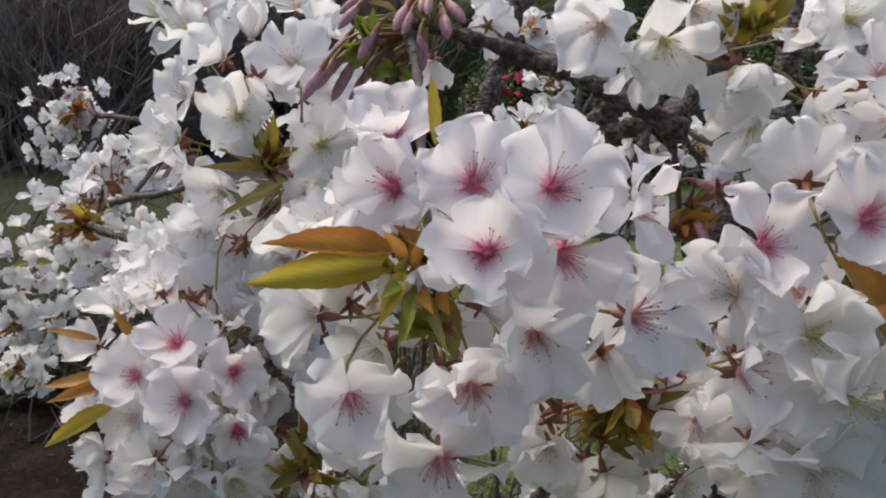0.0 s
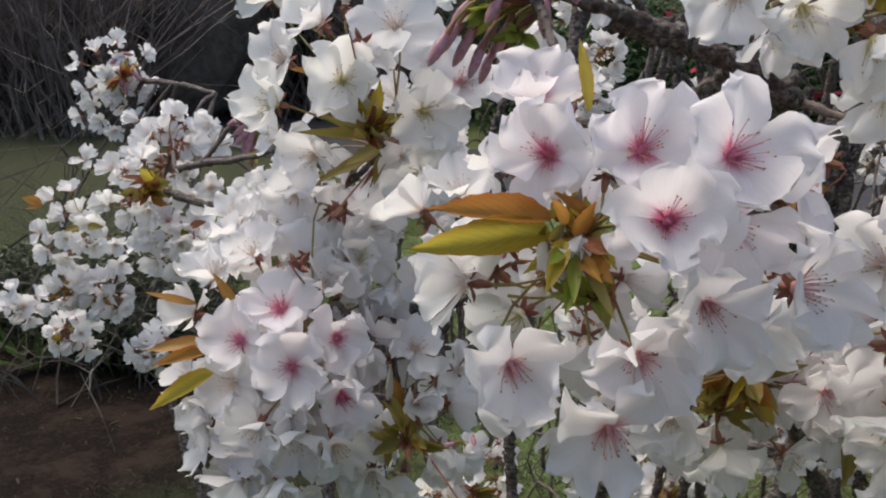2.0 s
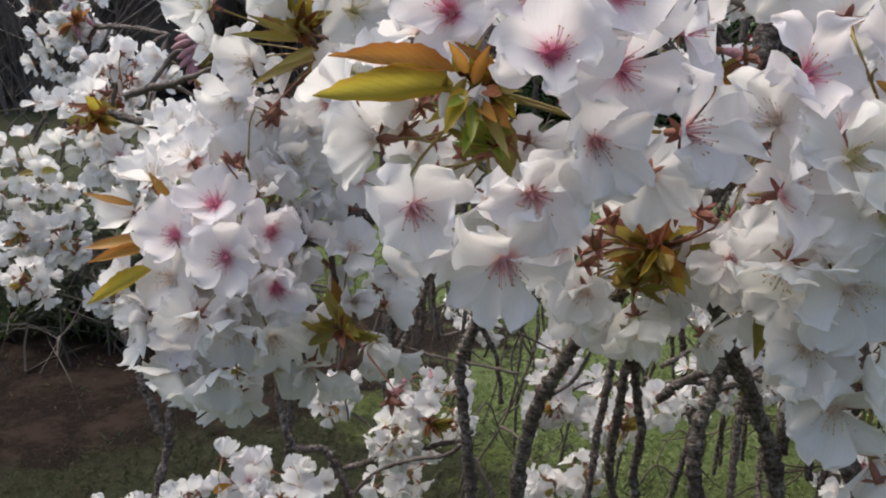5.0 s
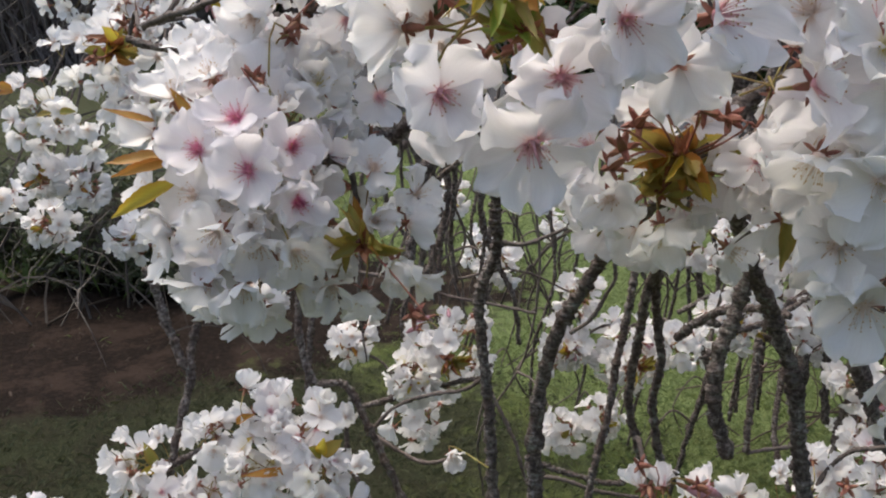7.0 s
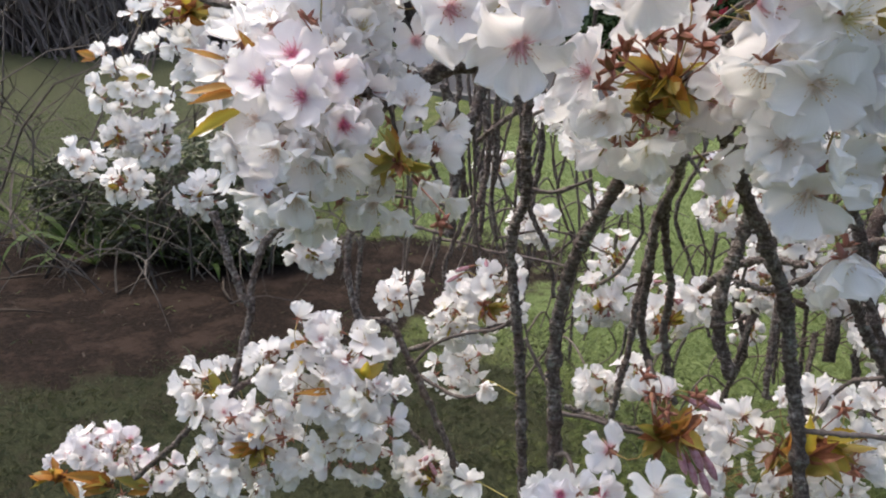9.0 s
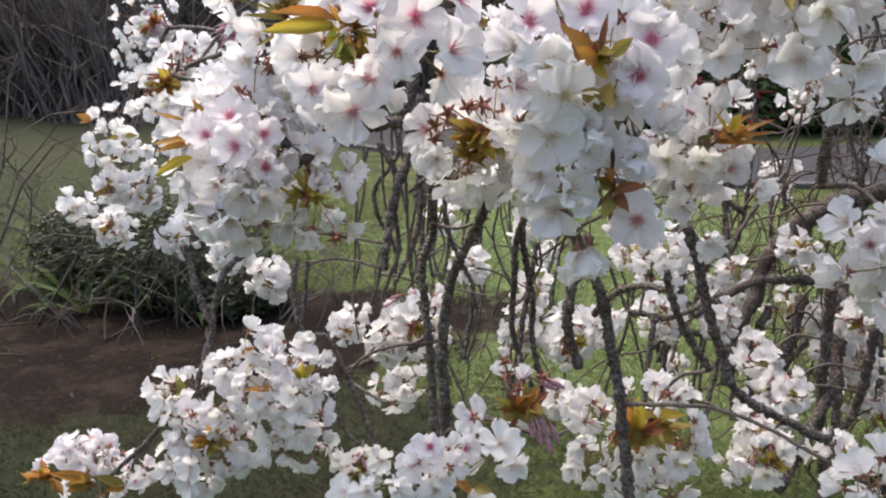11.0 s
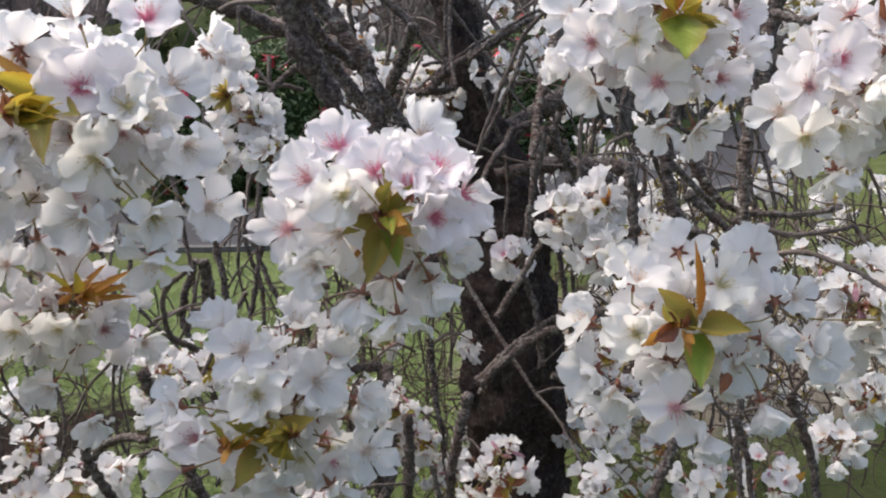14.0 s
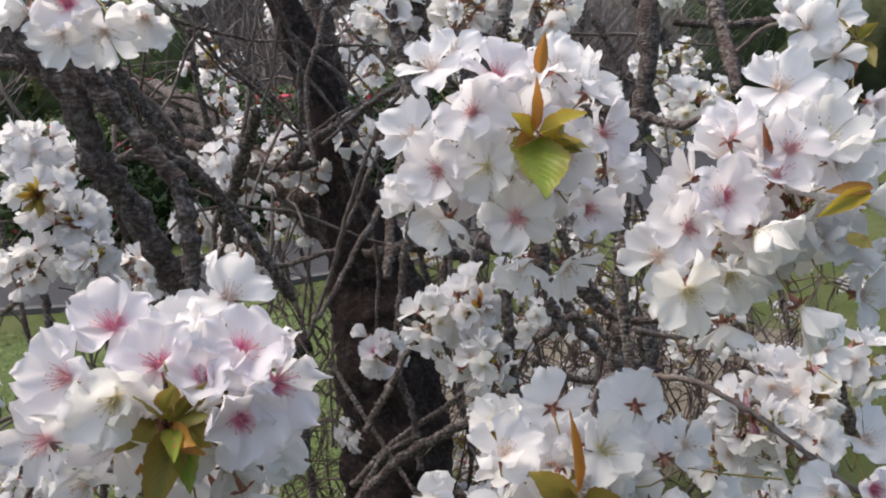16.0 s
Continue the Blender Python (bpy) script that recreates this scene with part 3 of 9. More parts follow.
def grass_material():
    m, nt, p = material("grass")
    tc = nt.nodes.new("ShaderNodeTexCoord")
    a = node(nt, "ShaderNodeTexNoise", Scale=1.9, Detail=6.0, Roughness=0.6)
    b = node(nt, "ShaderNodeTexNoise", Scale=55.0, Detail=6.0, Roughness=0.75)
    e = node(nt, "ShaderNodeTexNoise", Scale=5.0, Detail=7.0, Roughness=0.7)
    for n in (a, b, e):
        nt.links.new(tc.outputs["Object"], n.inputs["Vector"])
    c = ramp(nt, b.outputs[0], [(0.3, (0.046, 0.066, 0.018)), (0.7, (0.130, 0.160, 0.052))])
    c = mix(nt, ramp(nt, a.outputs[0], [(0.40, (0, 0, 0)), (0.66, (0.7, 0.7, 0.7))]), c, (0.155, 0.165, 0.072))
    soil = ramp(nt, b.outputs[0], [(0.3, (0.008, 0.0054, 0.0041)), (0.55, (0.024, 0.0158, 0.0117)), (0.75, (0.068, 0.048, 0.037))])
    soil = mix(nt, ramp(nt, e.outputs[0], [(0.48, (0, 0, 0)), (0.60, (0.8, 0.8, 0.8))]), soil, (0.060, 0.040, 0.030))
    paler = ramp(nt, b.outputs[0], [(0.3, (0.125, 0.165, 0.058)), (0.7, (0.235, 0.292, 0.120))])
    paler = mix(nt, ramp(nt, e.outputs[0], [(0.40, (0, 0, 0)), (0.65, (0.6, 0.6, 0.6))]), paler, (0.102, 0.146, 0.050))
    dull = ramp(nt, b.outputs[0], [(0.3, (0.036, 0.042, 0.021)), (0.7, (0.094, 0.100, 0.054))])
    darker = ramp(nt, b.outputs[0], [(0.3, (0.022, 0.026, 0.012)), (0.7, (0.068, 0.074, 0.038))])
    darker = mix(nt, ramp(nt, e.outputs[0], [(0.45, (0, 0, 0)), (0.62, (0.7, 0.7, 0.7))]), darker, (0.030, 0.024, 0.016))
    dry = ramp(nt, b.outputs[0], [(0.3, (0.12, 0.10, 0.070)), (0.7, (0.33, 0.285, 0.23))])
    for spot, paint in ((PALER, paler), (DULL, dull), (DARKER, darker), (BEDS[0], soil), (BEDS[1], soil), (DRY, dry)):
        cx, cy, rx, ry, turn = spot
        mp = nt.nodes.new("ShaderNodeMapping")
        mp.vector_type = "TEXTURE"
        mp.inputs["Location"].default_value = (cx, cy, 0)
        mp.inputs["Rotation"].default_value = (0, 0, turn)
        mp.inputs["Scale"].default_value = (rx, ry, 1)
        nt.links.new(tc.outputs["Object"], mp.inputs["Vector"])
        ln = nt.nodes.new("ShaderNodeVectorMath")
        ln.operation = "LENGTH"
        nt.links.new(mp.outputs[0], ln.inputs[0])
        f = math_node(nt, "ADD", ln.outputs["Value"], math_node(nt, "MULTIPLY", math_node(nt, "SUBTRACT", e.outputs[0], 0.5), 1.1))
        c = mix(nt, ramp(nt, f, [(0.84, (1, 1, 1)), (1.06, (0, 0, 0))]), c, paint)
    nt.links.new(c, p.inputs["Base Color"])
    p.inputs["Roughness"].default_value = 0.95
    p.inputs["Specular IOR Level"].default_value = 0.1
    bump(nt, p, b.outputs[0], 1.0, 0.03)
    return m


GRASS = grass_material()
BLADE = simple_material("grass_blade", (0.070, 0.102, 0.034), (0.155, 0.188, 0.075), 2.5, 0.6, share=0.3)
PALER_BLADE = simple_material("paler_blade", (0.130, 0.176, 0.058), (0.240, 0.294, 0.120), 2.5, 0.6, share=0.3)
DARKER_BLADE = simple_material("darker_blade", (0.040, 0.046, 0.020), (0.105, 0.115, 0.054), 2.5, 0.7, share=0.2)
ASPHALT = simple_material("asphalt", (0.030, 0.030, 0.033), (0.058, 0.058, 0.063), 60.0, 0.85, 6.0, relief=0.003, spec=0.15)
HEDGE_TWIG = simple_material("hedge_twig", (0.105, 0.080, 0.073), (0.25, 0.205, 0.19), 14.0, 0.9)
# hedge and thicket cores: shade between the stems is put into their colour
HEDGE_CORE = simple_material("hedge_shade", (0.085, 0.069, 0.061), (0.215, 0.182, 0.164), 7.0, 1.0, 8.0, relief=0.05, spec=0.0)
THICKET_TWIG = simple_material("thicket_twig", (0.13, 0.105, 0.095), (0.36, 0.31, 0.29), 14.0, 0.9)
THICKET_CORE = simple_material("thicket_shade", (0.08, 0.066, 0.060), (0.22, 0.19, 0.175), 7.0, 1.0, 8.0, relief=0.05, spec=0.0)
# solid bush core whose dark colour stands in for the shade inside
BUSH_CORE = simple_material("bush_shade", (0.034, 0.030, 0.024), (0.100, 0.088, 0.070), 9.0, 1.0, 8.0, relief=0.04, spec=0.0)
BUSH_LEAF = simple_material("bush_leaf", (0.034, 0.044, 0.018), (0.098, 0.112, 0.052), 8.0, 0.5, share=0.2)
ARCH_TWIG = simple_material("arching_twig", (0.035, 0.027, 0.022), (0.110, 0.090, 0.076), 14.0, 0.9)
BUSH_TWIG = simple_material("bush_twig", (0.034, 0.028, 0.023), (0.110, 0.094, 0.080), 14.0, 0.9)
# core coloured near black green to paint the shade behind the leaves
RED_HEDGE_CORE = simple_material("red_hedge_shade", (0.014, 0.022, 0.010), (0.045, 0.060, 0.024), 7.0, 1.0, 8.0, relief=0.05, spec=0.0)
RED_HEDGE_LEAF = simple_material("red_hedge_leaf", (0.050, 0.085, 0.030), (0.150, 0.200, 0.080), 8.0, 0.45, share=0.2)
RED = simple_material("red_bloom", (0.42, 0.015, 0.035), (0.55, 0.04, 0.08), 20.0, 0.6)
STRAP = simple_material("strap_leaf", (0.034, 0.066, 0.014), (0.076, 0.116, 0.028), 12.0, 0.6, share=0.3, spec=0.2)
LITTER = simple_material("litter", (0.035, 0.025, 0.017), (0.085, 0.062, 0.045), 30.0, 0.85)
STONE = simple_material("kerb_stone", (0.06, 0.058, 0.055), (0.12, 0.115, 0.11), 24.0, 0.9, 7.0, relief=0.006)

rnd = random.Random(3)
np_rnd = np.random.RandomState(4)


def sheet(name, x0, x1, y0, y1, nx, ny, mat):
    verts = [(x0 + (x1 - x0) * i / nx, y0 + (y1 - y0) * j / ny, 0) for j in range(ny + 1) for i in range(nx + 1)]
    faces = [(j * (nx + 1) + i, j * (nx + 1) + i + 1, (j + 1) * (nx + 1) + i + 1, (j + 1) * (nx + 1) + i) for j in range(ny) for i in range(nx)]
    return mesh_object(name, verts, faces, [mat])


ground = tagged(sheet("ground", -300, 300, -300, 300, 300, 300, GRASS), "short green lawn reaching to the road", "lawn", kind="structure")


def bed_shape(x, y):
    return min(reach_of(x, y, b) for b in BEDS) + 0.35 * noise.noise((x * 3, y * 3, 1))


# the road beyond the lawn runs past from the left distance to the right
ROAD = [(-40.0, 36.0), (-10.0, 18.6), (-2.6, 10.4), (0.8, 7.35), (2.8, 6.9), (6.5, 7.3), (12.0, 9.5), (30.0, 18.0), (80.0, 44.0)]


def strip(name, line, width, z, mat, thick=0.0, over=None):
    pts = spline([(x, y, 0) for x, y in line], 8)
    verts, faces = [], []
    for i, q in enumerate(pts):
        way = (pts[min(i + 1, len(pts) - 1)] - pts[max(i - 1, 0)]).normalized()
        n = Vector((-way.y, way.x, 0))
        wide = width * (1.0 + 1.2 * max(0.0, (q.x - 3.0)) / 14.0) if over is None else over
        verts += [q + Vector((0, 0, z)), q + n * wide + Vector((0, 0, z))]
        if thick:
            verts += [q + n * wide + Vector((0, 0, z - thick)), q + Vector((0, 0, z - thick))]
    k = 4 if thick else 2
    for i in range(len(pts) - 1):
        a = i * k
        if thick:
            for j in range(4):
                faces.append((a + j, a + (j + 1) % 4, a + k + (j + 1) % 4, a + k + j))
        else:
            faces.append((a, a + 2, a + 3, a + 1)[::-1])
    return mesh_object(name, verts, faces, [mat], smooth=not thick)


road = tagged(strip("road", ROAD, 2.6, 0.012, ASPHALT), "grey asphalt road beyond the lawn", "road", kind="structure")
kerb = tagged(strip("kerb", ROAD, 0.12, 0.05, STONE, 0.10, 0.12), "low grey stone kerb along the road", "kerb", kind="structure")


def grass_blades():
    verts, faces, slots = [], [], []
    made = 0
    while made < 115000:
        y = 1.2 + np_rnd.beta(1.0, 1.5) * 7.0
        x = np_rnd.uniform(-0.55 * y - 1.2, 0.75 * y + 0.6)
        bare = min(bed_shape(x, y), reach_of(x, y, DRY) + 0.35 * noise.noise((x * 3, y * 3, 1)))
        if bare < 1.0 and np_rnd.uniform() > 0.008 + 0.9 * max(0.0, bare - 0.8) / 0.2:
            continue
        if min(reach_of(x, y, DARKER), reach_of(x, y, DULL)) < 1.0 and np_rnd.uniform() > 0.45:
            continue
        if y > 7.0 and x > -3:
            continue
        h, a = np_rnd.uniform(0.006, 0.019), np_rnd.uniform(0, 6.28)
        w = np_rnd.uniform(0.0015, 0.0032)
        lx, ly = np_rnd.normal(0, 0.016, 2)
        c, s = math.cos(a) * w, math.sin(a) * w
        k = len(verts)
        verts += [(x - c, y - s, -0.003), (x + c, y + s, -0.003), (x + lx * 0.4 + c * 0.7, y + ly * 0.4 + s * 0.7, h * 0.65), (x + lx, y + ly, h)]
        faces += [(k, k + 1, k + 2), (k, k + 2, k + 3)]
        slots += [2 if reach_of(x, y, DARKER) < np_rnd.uniform(0.85, 1.2) else 1 if reach_of(x, y, PALER) < np_rnd.uniform(0.8, 1.15) else 0] * 2
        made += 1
    return mesh_object("grass", verts, faces, [BLADE, PALER_BLADE, DARKER_BLADE], smooth=False, slots=slots)


tagged(grass_blades(), "short green grass blades of the lawn", "grass", kind="stuff")


def litter():
    verts, faces = [], []
    for _ in range(900):
        x, y = rnd.uniform(-4.0, 0.8), rnd.uniform(1.6, 4.6)
        if bed_shape(x, y) > 1.02:
            continue
        a, length, w = rnd.uniform(0, 6.28), rnd.uniform(0.004, 0.016) * (4 if rnd.random() < 0.05 else 1), rnd.uniform(0.001, 0.0035)
        d, n = Vector((math.cos(a), math.sin(a), 0)), Vector((-math.sin(a), math.cos(a), 0))
        z = 0.004
        q = Vector((x, y, z))
        k = len(verts)
        verts += [q - d * length - n * w, q - d * length + n * w, q + Vector((0, 0, 0.01)) + n * w, q + Vector((0, 0, 0.01)) - n * w, q + d * length + n * w * 0.4, q + d * length - n * w * 0.4]
        faces += [(k, k + 3, k + 2, k + 1), (k + 3, k + 5, k + 4, k + 2)]
    return mesh_object("litter", verts, faces, [LITTER], smooth=False)


tagged(litter(), "dry leaf and twig litter on the bare bed", "litter", kind="stuff")


def twig_mass(name, count, place, height, thick, mat, parent=None, wander=0.10, lean=0.25, seed=1, arch=0.0):
    """Bare upright stems with side twigs, in one mesh; place() gives a root."""
    r = random.Random(seed)
    verts, faces = [], []
    for _ in range(count):
        x, y = place(r)
        h = height * r.uniform(0.55, 1.1)
        q, way = Vector((x, y, 0)), Vector((r.gauss(0, lean), r.gauss(0, lean), 1)).normalized()
        pts = [q.copy()]
        for i in range(6):
            way = (way + Vector((r.gauss(0, wander), r.gauss(0, wander), -arch * i * 0.25))).normalized()
            q = q + way * h / 6
            pts.append(q.copy())
        rr = thick * r.uniform(0.5, 1.3)
        tube(pts, [rr * (1 - 0.75 * i / 6) for i in range(7)], 3, verts, faces)
        for _ in range(3):
            i = r.randint(2, 5)
            w2 = Vector((r.gauss(0, 0.6), r.gauss(0, 0.6), 0.8 - arch)).normalized()
            l2 = h * r.uniform(0.12, 0.3)
            tube([pts[i], pts[i] + w2 * l2 * 0.5, pts[i] + (w2 + Vector((r.gauss(0, 0.3), r.gauss(0, 0.3), 0.2))).normalized() * l2], [rr * 0.45, rr * 0.33, rr * 0.15], 3, verts, faces)
    return mesh_object(name, verts, faces, [mat], parent, smooth=False)


def mound_core(name, spots, parent, mat, seed):
    """The dense inside of a bush: overlapping lumps with a broken surface."""
    bm = bmesh.new()
    for x, y, z, rx, ry, rz in spots:
        made = bmesh.ops.create_icosphere(bm, subdivisions=3, radius=1.0)["verts"]
        for v in made:
            n = noise.noise(v.co * 2.3 + Vector((x, y, seed))) * 0.28 + noise.noise(v.co * 6.5 + Vector((y, x, seed))) * 0.14
            c = v.co * (1 + n)
            v.co = Vector((x + c.x * rx, y + c.y * ry, max(0.0, z + c.z * rz)))
    me = bpy.data.meshes.new(name)
    bm.to_mesh(me)
    bm.free()
    finish(me, [mat], True)
    ob = new(name, me)
    ob.parent = parent
    return ob


def leaf_cloud(name, count, spots, size, mat, parent, seed, shell=0.75):
    """Many small leaves over the outside of the lumps."""
    r = random.Random(seed)
    verts, faces = [], []
    for _ in range(count):
        x, y, z, rx, ry, rz = r.choice(spots)
        d = Vector((r.gauss(0, 1), r.gauss(0, 1), r.gauss(0, 1))).normalized()
        k = r.uniform(shell, 1.22)
        q = Vector((x + d.x * rx * k, y + d.y * ry * k, z + d.z * rz * k))
        if q.z < 0.03:
            continue
        s = size * r.uniform(0.6, 1.3)
        e = Vector((r.gauss(0, 1), r.gauss(0, 1), r.gauss(0, 0.6))).normalized()
        n = e.cross(d + Vector((r.gauss(0, 0.4), r.gauss(0, 0.4), r.gauss(0, 0.4)))).normalized()
        o = e.cross(n) * s * 0.25
        i = len(verts)
        verts += [q - e * s, q + n * s * 0.45 + o, q + e * s, q - n * s * 0.45 + o]
        faces += [(i, i + 1, i + 2), (i, i + 2, i + 3)]
    return mesh_object(name, verts, faces, [mat], parent, smooth=False)


def shift(ob, parent):
    ob.parent = parent
    ob.location = -parent.location
    return ob


def bare_hedge(line, label, count, height, seed, bark, core):
    """A tall leafless hedge along the line."""
    hedge = tagged(empty("bare_hedge", (*line[len(line) // 2], 0)), label, "hedge")
    shift(mound_core("hedge_inside", [(x + 0.1, y + 1.6, 2.0, 2.1, 0.9, height * 0.5) for x, y in line], None, core, seed), hedge)

    def root(r):
        i = r.randint(0, len(line) - 2)
        t = r.random()
        (ax, ay), (bx, by) = line[i], line[i + 1]
        return ax + (bx - ax) * t + r.gauss(0, 0.3), ay + (by - ay) * t + r.gauss(0, 0.6)

    shift(tagged(twig_mass("stem_mass", count, root, height, 0.026, bark, None, 0.22, 0.30, seed), kind="stuff"), hedge)


# bare twiggy hedges across the road
bare_hedge([(-17.0, 13.6), (-13.0, 14.0), (-10.5, 14.3), (-8.0, 14.2), (-6.4, 13.6), (-5.6, 13.0)], "tall bare brown twiggy hedge at the end of the lawn", 1700, 4.6, 8, HEDGE_TWIG, HEDGE_CORE)
bare_hedge([(-9.0, 20.0), (-5.5, 18.0), (-3.0, 16.6), (-0.8, 15.6)], "bare brown twiggy hedge beyond the road", 1200, 5.2, 18, HEDGE_TWIG, HEDGE_CORE)
bare_hedge([(4.5, 16.5), (7.5, 17.0), (11.0, 18.0), (15.0, 20.5), (20.0, 23.5), (26.0, 27.0)], "leafless grey brown thicket behind the road bend", 2300, 6.5, 12, THICKET_TWIG, THICKET_CORE)

# dark bush that arches over the bed, and strap-leaved plants at its foot
bush = tagged(empty("dark_bush", (-1.2, 3.5, 0)), "dark bare-stemmed bush arching over the garden bed", "bush")
BUSH = [(-1.50, 3.55, 0.22, 0.40, 0.32, 0.30), (-1.20, 3.45, 0.12, 0.26, 0.24, 0.18), (-2.05, 3.95, 0.18, 0.36, 0.30, 0.22)]
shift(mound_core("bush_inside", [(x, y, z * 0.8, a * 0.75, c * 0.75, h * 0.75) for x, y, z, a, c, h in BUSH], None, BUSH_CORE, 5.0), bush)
shift(tagged(leaf_cloud("foliage", 15000, BUSH, 0.022, BUSH_LEAF, None, 6), kind="stuff"), bush)
shift(tagged(twig_mass("stem_mass", 120, lambda r: (-1.4 + r.gauss(0, 0.36), 3.40 + r.gauss(0, 0.2)), 0.85, 0.0055, BUSH_TWIG, None, 0.25, 0.5, 9, 0.5), kind="stuff"), bush)
bush2 = tagged(empty("arching_bush", (-2.6, 3.6, 0)), "leafless bush with thin arching grey stems", "bush")
for i in range(44):
    spot = random.Random(500 + i)
    root = (-2.7 + spot.gauss(0, 0.55), 4.2 + spot.gauss(0, 0.45))
    shift(twig_mass("stem", 1, lambda r: root, 2.0, 0.0075, ARCH_TWIG, None, 0.33, 0.55, 600 + i, 0.30), bush2)


def strap_plant(x, y, count, length, seed):
    base = tagged(empty("strap_leaf_plant", (x, y, 0.0)), "clump of arching green strap leaves in the bed", "plant", "strap-leaved plants")
    r = random.Random(seed)
    for _ in range(count):
        a, lift, ln = r.uniform(0, 6.28), r.uniform(0.7, 1.5), length * r.uniform(0.6, 1.15)
        verts, faces = [], []
        d, n = Vector((math.cos(a), math.sin(a), 0)), Vector((-math.sin(a), math.cos(a), 0))
        for i in range(9):
            t = i / 8
            q = d * ln * (math.sin(t * (1.7 - lift * 0.5)) * 0.75) + Vector((0, 0, ln * (lift * t - 1.05 * t * t * lift * 0.9)))
            q.z = max(q.z, 0.004)
            w = 0.015 * (1 - t ** 2.5) * (0.6 + 0.6 * min(1, t * 3)) + 0.0008
            verts += [q - n * w, q + Vector((0, 0, -0.003)), q + n * w]
        for i in range(8):
            k = i * 3
            faces += [(k, k + 1, k + 4, k + 3), (k + 1, k + 2, k + 5, k + 4)]
        mesh_object("strap_leaf", verts, faces, [STRAP], base)
    return base


strap_plant(-1.86, 3.30, 9, 0.60, 5)
strap_plant(-2.05, 3.50, 7, 0.58, 2)
strap_plant(-1.30, 3.25, 8, 0.26, 3)
for lx, ly, la, ll in ((-2.35, 2.95, 0.4, 0.42), (-2.2, 2.72, -0.1, 0.4), (-1.6, 2.95, 1.0, 0.3), (-1.1, 2.9, 2.2, 0.25)):
    v, f = [], []
    d = Vector((math.cos(la), math.sin(la), 0))
    q = Vector((lx, ly, 0.008))
    tube([q, q + d * ll * 0.35 + Vector((0, 0, 0.02)), q + d * ll * 0.7 + Vector((0.02, 0.03, 0.016)), q + d * ll + Vector((0.03, 0.06, 0.0))], [0.007, 0.006, 0.005, 0.002], 5, v, f)
    tagged(mesh_object("fallen_stick", v, f, [LITTER]), "dry pale fallen stick on the soil", "stick", "fallen sticks")

# evergreen hedge with red blooms across the road, and shrubs further off
red_hedge = tagged(empty("red_flowering_hedge", (4.6, 11.5, 0)), "dark green hedge dotted with red blooms", "hedge")
RED_SPOTS = [(1.2 + 1.0 * i, 11.3 + 0.04 * (i - 2) ** 2, 0.75 + 0.2 * (i % 2), 0.85, 0.7, 0.85 + 0.15 * ((i * 7) % 3)) for i in range(6)]
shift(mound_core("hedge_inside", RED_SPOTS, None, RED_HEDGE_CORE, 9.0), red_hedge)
shift(tagged(leaf_cloud("foliage", 40000, RED_SPOTS, 0.055, RED_HEDGE_LEAF, None, 21, 0.9), kind="stuff"), red_hedge)
shift(tagged(leaf_cloud("red_bloom_mass", 420, RED_SPOTS, 0.12, RED, None, 22, 1.05), "red blooms", kind="stuff"), red_hedge)


def round_shrub(x, y, r, h, seed, count=5000):
    s = tagged(empty("round_shrub", (x, y, 0)), "rounded mid-green garden shrub far behind", "shrub", "background shrubs")
    g = random.Random(seed)
    spots = [(x + g.uniform(-r, r) * 0.6, y + g.uniform(-r, r) * 0.5, h * g.uniform(0.35, 0.65), r * 0.6, r * 0.6, h * 0.45) for _ in range(5)]
    shift(mound_core("shrub_inside", spots, None, SHRUB_CORE, seed), s)
    shift(tagged(leaf_cloud("foliage", count, spots, 0.085, SHRUB_LEAF, None, seed, 0.8), kind="stuff"), s)


SHRUB_CORE = simple_material("shrub_inside", (0.030, 0.045, 0.016), (0.115, 0.135, 0.060), 3.0, 0.9, 8.0, relief=0.08, spec=0.1)
SHRUB_LEAF = simple_material("shrub_leaf", (0.055, 0.085, 0.024), (0.17, 0.19, 0.075), 5.0, 0.55, share=0.2)
for i, (x, y, r, h) in enumerate(((3.0, 16.5, 1.8, 3.4), (0.2, 17.0, 1.8, 2.9), (-4.0, 19.0, 3.0, 5.0), (-13.0, 22.0, 5.0, 7.0), (-22.0, 24.0, 6.0, 8.0), (26.0, 30.0, 6.0, 8.0))):
    round_shrub(x, y, r, h, 40 + i, 11000)

# distant belt of trees that closes the garden all round; its unseen rear is added nearer to block low sky light
BELT = simple_material("tree_belt", (0.030, 0.036, 0.016), (0.085, 0.092, 0.048), 0.9, 0.95, 8.0, relief=0.3, spec=0.0)
v, f = [], []
for i in range(161):
    a = 2 * math.pi * i / 160
    near = min(1.0, max(0.0, -math.sin(a) * 1.6 + 0.25))
    rad = 55 + (26 - 55) * near * near * (3 - 2 * near) + 3 * noise.noise((math.cos(a) * 3, math.sin(a) * 3, 0))
    top = 9 + 4 * noise.noise((math.cos(a) * 7, math.sin(a) * 7, 1)) + 2 * noise.noise((math.cos(a) * 24, math.sin(a) * 24, 2))
    for j in range(5):
        rr = rad + (0, -1.2, -0.5, 1.5, 4.0)[j]
        v.append((rr * math.cos(a), rr * math.sin(a), top * (0, 0.3, 0.65, 0.92, 1.0)[j]))
for i in range(160):
    for j in range(4):
        k = i * 5 + j
        f.append((k, k + 1, k + 6, k + 5))
tagged(mesh_object("backdrop", v, f, [BELT]), "added belt of dark green trees, its unseen rear blocking low sky", "trees", kind="structure")


# ---- the cherry tree ----
tree = tagged(empty("cherry_tree", (1.2, 1.45, 0.0)), "weeping cherry tree with dark rough bark and bare twigs", "tree")
BRANCHES = random.Random(17)
BRANCH_POINTS = []


